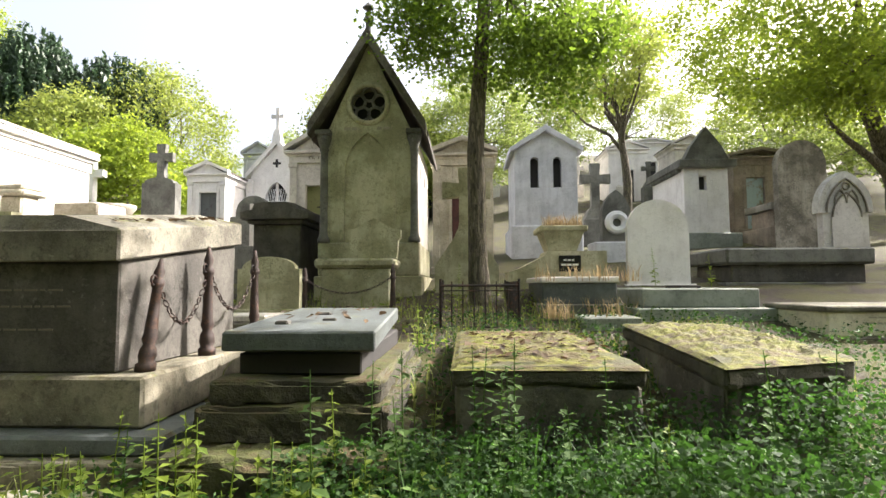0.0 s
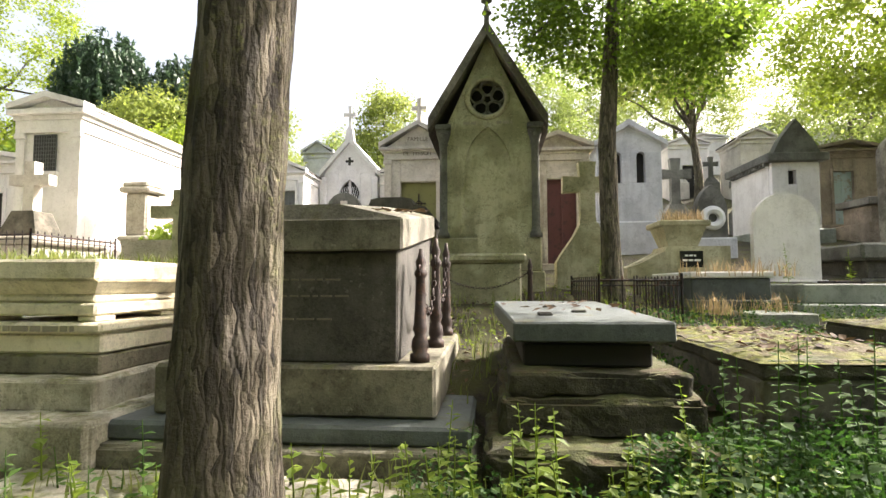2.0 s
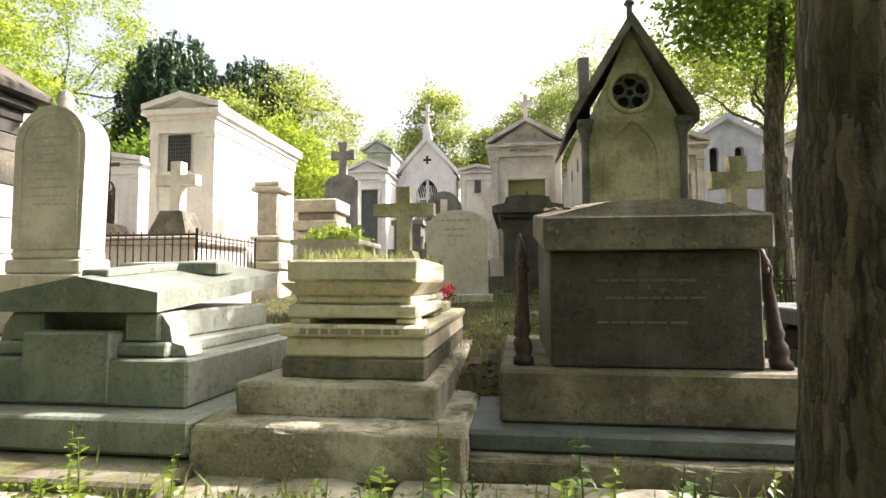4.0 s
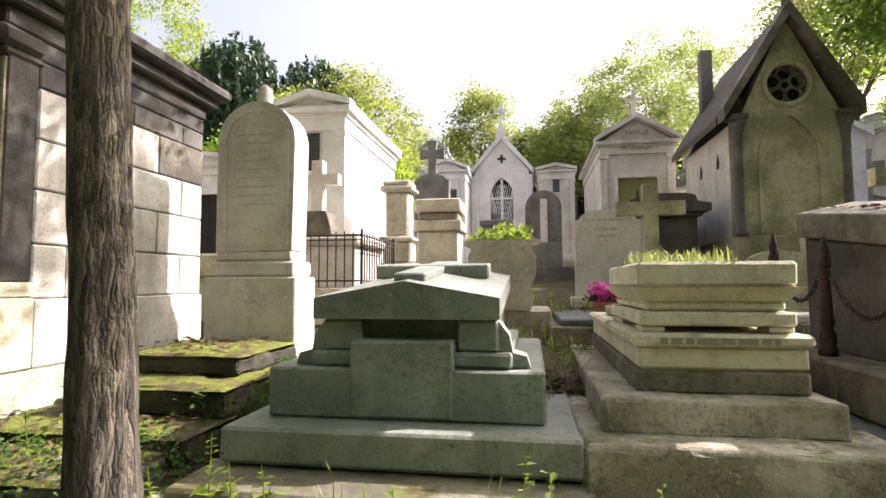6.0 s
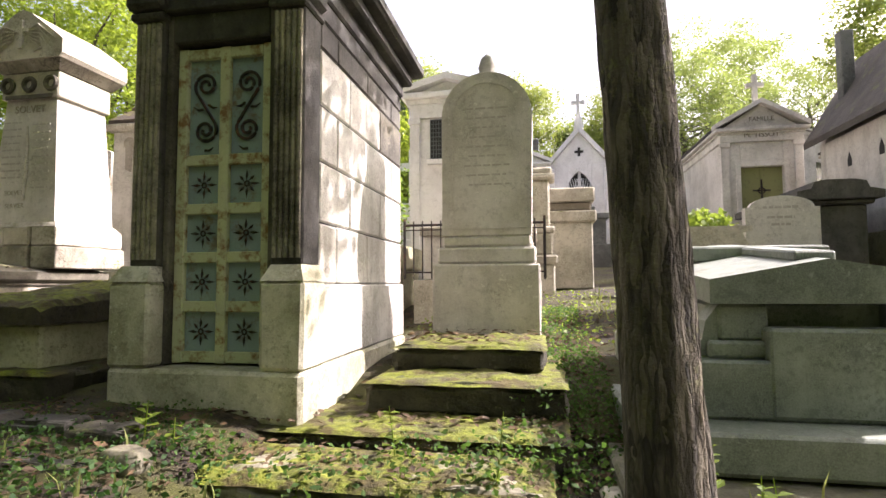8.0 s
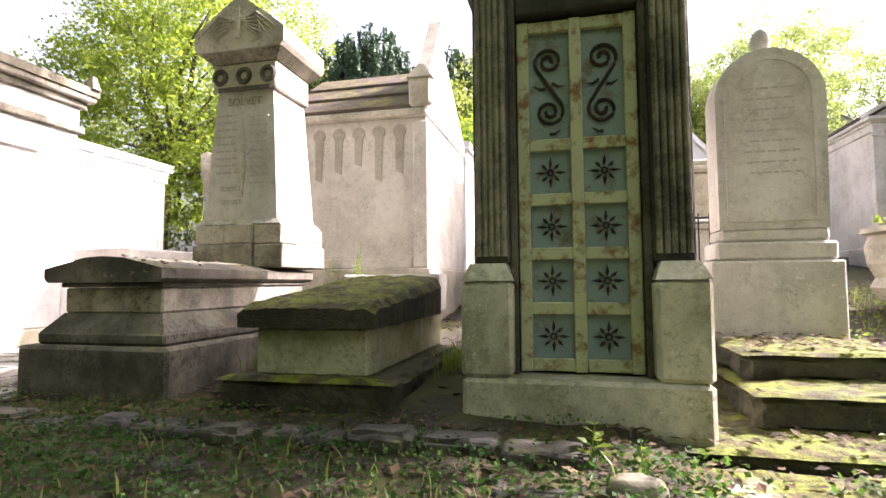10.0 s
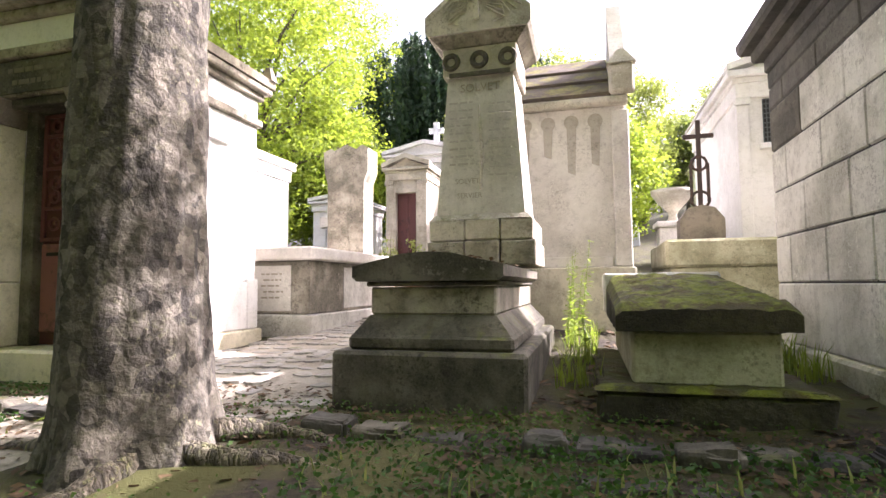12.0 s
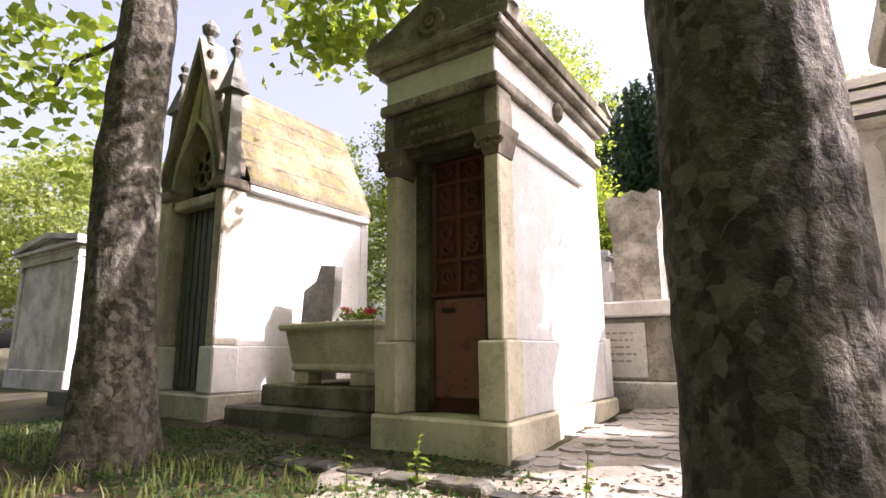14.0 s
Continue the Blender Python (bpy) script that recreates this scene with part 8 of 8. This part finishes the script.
kr = random.Random(6)
kerb = thing("stone_kerb", (-8, 2.4, 0.4), "broken mossy kerb stones along the lane's bank", "kerb", kind="structure")
x = -17.0
while x < -9.3:
    w = kr.uniform(0.2, 0.42)
    if not (-14.6 < x + w / 2 < -13.2) and x + w < -9.3:
        yy = 2.30 + kr.uniform(-0.05, 0.05)
        z = ground_z(x, 2.4)
        if kr.random() < 0.85:
            part("kerb_stone", Geo().worn(x, x + w - 0.03, yy + 0.1, yy + 0.29, z - 0.15, z + kr.uniform(0.03, 0.09), 0.03, 0.02, 0.05, kr.uniform(0, 9)), M["soot" if kr.random() < 0.7 else "stained"], kerb)
        if kr.random() < 0.8:
            part("kerb_stone", Geo().worn(x, x + w - 0.03, yy - 0.22, yy - 0.05, z - 0.3, z + kr.uniform(-0.05, 0.0), 0.03, 0.02, 0.05, kr.uniform(0, 9)), M["soot" if kr.random() < 0.7 else "stained"], kerb)
    x += w

low = thing("stone_ledge", (-3.5, 2.4, 0.2), "long worn pale stone ledge before the tombs", "kerb", kind="structure")
x = -7.4
while x < -1.7:
    w = kr.uniform(0.7, 1.5)
    part("ledge_stone", Geo().worn(x, min(x + w, -1.65) - 0.012, 2.12 + kr.uniform(-0.03, 0.03), 2.8, 0.05, 0.35 + kr.uniform(-0.012, 0.012), 0.03, 0.012, 0.06, kr.uniform(0, 9)), M["ledge" if kr.random() < 0.75 else "kerb"], low)
    x += w
for i, (x, y, s) in enumerate(((-3.0, 1.75, 0.2), (-2.75, 1.62, 0.14), (-4.1, 1.7, 0.12), (-9.45, 2.2, 0.1))):
    z = ground_z(x, y)
    bo = thing("stone", (x, y, z), "pale broken stone lying on the bank", "stone", "loose stones")
    part("rock", Geo().worn(x - s, x + s, y - 0.7 * s, y + 0.7 * s, z - 0.06, z + 0.55 * s, 0.4 * s, 0.03, 0.05, i), M["ledge" if x > -5 else "kerb"], bo, smooth=True)

# ---------------------------------------------------------------- undergrowth


def herbs(name, label, x0, x1, y0, y1, n, h0, h1, size, material, seed, dens=None):
    r = np.random.RandomState(seed)
    P = []
    while len(P) < n:
        x, y = r.uniform(x0, x1), r.uniform(y0, y1)
        k = noise.noise((x * 1.3, y * 1.3, seed)) * 0.5 + 0.5
        if r.uniform() > k * 1.3:
            continue
        h = (h0 + (h1 - h0) * k) * (dens(x, y) if dens else 1)
        P.append((x, y, ground_z(x, y) + h * r.uniform(0.05, 1) ** 0.7))
    V, F = leaf_cloud(P, size, 0.35, 0.6)
    return cloud_mesh(name, V, F, M[material], None, label, "stuff", "undergrowth")


herbs("herb_layer", "thick green herbs and seedlings covering the bank", -0.9, 4.5, 1.35, 3.05, 44000, 0.2, 0.72, 0.034, "herb", 2, lambda x, y: 0.5 + 0.55 * min(1, max(0, (x + 0.3) / 1.2)))
herbs("herb_layer", "bright weeds before the raised slab", -1.9, -0.2, 1.9, 2.7, 1500, 0.04, 0.3, 0.035, "herb", 12)
herbs("herb_layer", "green herbs between the low graves", -0.5, 4.5, 2.8, 7.0, 8000, 0.03, 0.26, 0.04, "herb", 3)
herbs("herb_layer", "low weeds along the grave kerbs", -6.5, -0.5, 1.4, 2.5, 5000, 0.02, 0.12, 0.035, "weed", 4)
herbs("herb_layer", "low weeds and ivy on the lane's bank", -13.0, -6.5, 1.4, 2.6, 6500, 0.01, 0.10, 0.035, "herb", 5)
herbs("herb_layer", "sparse weeds among the tombs", -9, 3, 5.0, 9.0, 4000, 0.02, 0.15, 0.05, "weed", 6)
dead_leaves("dead_leaves", -14, 2, 1.4, 8.0, ground_z, 6000, "brown dead leaves scattered over the soil")
dead_leaves("dead_leaves", -21, -9.2, 1.0, 3.4, ground_z, 8000, "small brown leaf litter under the plane trees", "litter", 0.022)
dead_leaves("dead_leaves", -5.4, -4.9, 2.9, 6.0, ground_z, 700, "leaf litter in the gap between tombs", "litter", 0.03)
dead_leaves("dead_leaves", -7.7, -7.15, 2.7, 7.0, ground_z, 1500, "leaf litter beside the mossy steps", "litter", 0.03)
herbs("herb_layer", "low weeds beside the mossy steps", -7.7, -7.2, 2.4, 7.5, 3000, 0.02, 0.16, 0.032, "nettle", 18)
herbs("herb_layer", "low weeds in a gap between tombs", -5.3, -4.95, 4.6, 7.5, 900, 0.02, 0.12, 0.03, "nettle", 19)
dead_leaves("dead_leaves", -8.64, -7.64, 3.7, 4.66, lambda x, y: 0.90, 170, "brown dead leaves on a mossy step", "litter", 0.026)
dead_leaves("dead_leaves", -9.4, -7.55, 2.9, 3.26, lambda x, y: 0.53, 130, "brown dead leaves on the lower mossy step", "litter", 0.026)
dead_leaves("dead_leaves", -9.75, -7.65, 2.35, 2.85, lambda x, y: 0.46, 200, "brown dead leaves on a sunken step", "litter", 0.026)
dead_leaves("dead_leaves", -4.0, -3.5, 2.9, 6.0, ground_z, 700, "leaf litter beside the layered tomb", "litter", 0.03)
herbs("herb_layer", "low ivy and moss plants under the plane trees", -14.0, -9.4, 1.5, 3.0, 3600, 0.0, 0.09, 0.028, "nettle", 15)
herbs("herb_layer", "low dark ivy on the shady bank", -21.0, -15.0, 1.6, 3.0, 7000, 0.0, 0.08, 0.03, "herb", 16)


P = []
hs_r = np.random.RandomState(31)
for cx, cy, cz in ((-7.75, 2.75, 0.45), (-7.62, 3.3, 0.5), (-8.2, 2.5, 0.44), (-9.2, 2.4, 0.44), (-8.6, 2.3, 0.42), (-7.9, 2.35, 0.42), (-7.5, 2.6, 0.42), (-7.45, 3.6, 0.5)):
    m = 130
    q = hs_r.normal(0, 0.13, (m, 2))
    P.append(np.stack([cx + q[:, 0], cy + 0.8 * q[:, 1], cz + 0.22 * hs_r.uniform(0, 1, m) * np.exp(-8 * (q ** 2).sum(1))], 1))
V, F = leaf_cloud(np.concatenate(P), 0.035, 0.3, 0.6)
cloud_mesh("herb_layer", V, F, M["nettle"], None, "small weeds growing on mossy steps", "stuff", "undergrowth")


def grass(name, label, x0, x1, y0, y1, n, h0, h1, material, seed, zf=ground_z):
    r = random.Random(seed)
    V, F = [], []
    for _ in range(n):
        x, y = r.uniform(x0, x1), r.uniform(y0, y1)
        if noise.noise((x * 1.6, y * 1.6, seed)) < -0.15:
            continue
        z, h, a = zf(x, y) - 0.01, r.uniform(h0, h1), r.uniform(0, 6.3)
        b = r.uniform(0.1, 0.7) * h
        w = 0.004 + 0.004 * r.random()
        sx, sy = -math.sin(a) * w, math.cos(a) * w
        k = len(V)
        V += [(x - sx, y - sy, z), (x + sx, y + sy, z), (x + 0.3 * b * math.cos(a) + 0.8 * sx, y + 0.3 * b * math.sin(a) + 0.8 * sy, z + 0.6 * h), (x + 0.3 * b * math.cos(a) - 0.8 * sx, y + 0.3 * b * math.sin(a) - 0.8 * sy, z + 0.6 * h), (x + b * math.cos(a), y + b * math.sin(a), z + h)]
        F += [(k, k + 1, k + 2, k + 3), (k + 3, k + 2, k + 4)]
    return tagged(part(name, Geo().add(V, F), M[material], None), label, "grass", kind="stuff")


grass("grass_tufts", "long uneven grass along the lane's bank", -21, -14.8, 1.2, 2.2, 1900, 0.03, 0.16, "grass", 1)
grass("grass_tufts", "thin grass along the lane's bank", -13, -6, 1.4, 2.3, 450, 0.03, 0.14, "grass", 2)
grass("grass_tufts", "bright grass between the coffin tomb and mausoleum", -10.65, -10.28, 3.6, 6.5, 450, 0.06, 0.3, "weed", 3)
grass("grass_tufts", "sunlit weeds and grass beside the obelisk tomb", -12.05, -11.75, 3.6, 6.1, 380, 0.05, 0.28, "weed", 8)
grass("grass_tufts", "thin grass among the graves", -7, 3, 1.6, 8.5, 5000, 0.05, 0.25, "grass", 4)
grass("grass_tufts", "grass blades among the herbs on the bank", -0.3, 4.2, 1.5, 3.0, 700, 0.2, 0.5, "herb", 14)
grass("dry_grass", "tangled dry grass on and around a box tomb", 0.95, 2.3, 6.3, 7.6, 650, 0.08, 0.28, "straw", 5, lambda x, y: 1.0 if y < 7.1 else 1.45)
grass("tomb_plants", "green and dry grass growing on a layered tomb", -4.88, -4.05, 3.2, 4.3, 900, 0.02, 0.12, "grass", 6, lambda x, y: 1.515)
grass("dry_grass", "dry plants in a stone bowl", 1.4, 2.05, 9.35, 10.05, 500, 0.08, 0.26, "straw", 7, lambda x, y: 2.41)


def weed(x, y, h, seed, z=None, material="weed"):
    r = random.Random(seed)
    z = ground_z(x, y) - 0.02 if z is None else z
    t = thing("weed", (x, y, z), "upright leafy green weed stalk", "weed", "weeds")
    lx, ly = r.uniform(-0.12, 0.12), r.uniform(-0.08, 0.08)
    part("stem", Geo().tube([(x, y, z), (x + 0.4 * lx * h, y + 0.4 * ly * h, z + 0.5 * h), (x + lx * h, y + ly * h, z + h)], [0.005, 0.004, 0.002], 5), M[material], t)
    V, F = [], []
    n = int(h / 0.04)
    for i in range(n):
        u = 0.2 + 0.8 * i / n
        for s in (0, 1):
            a = 2.4 * i + math.pi * s + r.uniform(-1.0, 1.0)
            L = 0.092 * (1.15 - 0.75 * u) * r.uniform(0.5, 1.4)
            c = Vector((x + lx * h * u, y + ly * h * u, z + h * u))
            d = Vector((math.cos(a), math.sin(a), r.uniform(-0.3, 0.8))).normalized()
            w = Vector((-math.sin(a), math.cos(a), 0)) * L * 0.32
            k = len(V)
            V += [c, c + d * L * 0.5 + w, c + d * L - Vector((0, 0, 0.2 * L)), c + d * L * 0.5 - w]
            F.append((k, k + 1, k + 2, k + 3))
    part("foliage", Geo().add(V, F), M[material], t)


wr = random.Random(12)
for wx, wy, wh in ((-11.95, 5.0, 0.9), (-11.9, 5.3, 1.05), (-12.0, 5.85, 0.8), (-11.85, 4.6, 0.5)):
    weed(wx, wy, wh, wr.randrange(9999))
for x, y, h in ((-1.35, 2.35, 0.55), (-1.75, 2.2, 0.42), (-2.05, 2.15, 0.38), (-2.35, 2.2, 0.4), (-2.9, 2.1, 0.34), (-0.62, 2.6, 0.6), (-0.75, 2.3, 0.45), (-1.05, 2.15, 0.36), (-5.55, 2.3, 0.42), (-5.4, 2.2, 0.38), (-5.0, 2.25, 0.34),
                (-4.3, 2.2, 0.26), (-7.0, 2.35, 0.4), (-6.85, 2.3, 0.3), (-8.35, 2.7, 0.4), (-7.85, 2.45, 0.45), (-9.6, 2.5, 0.2), (-12.05, 5.5, 0.95), (-11.95, 5.7, 0.7), (-0.45, 5.2, 0.5), (-0.1, 7.4, 0.7), (-14.75, 2.35, 0.32), (-15.7, 2.4, 0.34),
                (-16.0, 2.2, 0.26), (-16.6, 2.35, 0.22), (3.1, 8.9, 0.7), (3.9, 8.7, 0.6), (-0.2, 3.0, 0.45), (0.9, 2.5, 0.5)):
    weed(x, y, h, wr.randrange(9999))
for _ in range(75):
    weed(wr.uniform(-4.2, -0.1), wr.uniform(1.75, 2.6), wr.uniform(0.15, 0.42), wr.randrange(9999), material="nettle" if wr.random() < 0.45 else "weed")
for _ in range(45):
    weed(wr.uniform(-2.2, -0.1), wr.uniform(1.65, 2.7), wr.uniform(0.2, 0.5), wr.randrange(9999))
for _ in range(60):
    weed(wr.uniform(-0.7, 3.8), wr.uniform(1.6, 3.0), wr.uniform(0.35, 0.85), wr.randrange(9999), material="nettle")
for _ in range(16):
    weed(wr.uniform(-9.5, -5), wr.uniform(1.9, 2.5), wr.uniform(0.12, 0.26), wr.randrange(9999))

# spreading surface roots of the thick plane tree
for i, (a, L) in enumerate(((-0.35, 1.15), (0.35, 0.9), (-1.25, 0.7), (3.6, 0.7), (2.6, 0.8))):
    rr = random.Random(60 + i)
    pts, rad = [], []
    for k in range(9):
        u = k / 8
        q = 0.26 + L * u
        an = a + 0.35 * math.sin(3 * u + i)
        x, y = -13.92 + q * math.cos(an), 2.08 + q * math.sin(an)
        pts.append((x, y, ground_z(x, y) + 0.08 * (1 - u) ** 2 - 0.02 + 0.015 * rr.uniform(-1, 1)))
        rad.append(0.055 * (1 - u) + 0.016)
    root = thing("tree_root", pts[0], "mossy surface root of a plane tree", "root", "tree roots")
    part("bark", Geo().tube(pts, rad, 9), M["bark"], root, smooth=True)
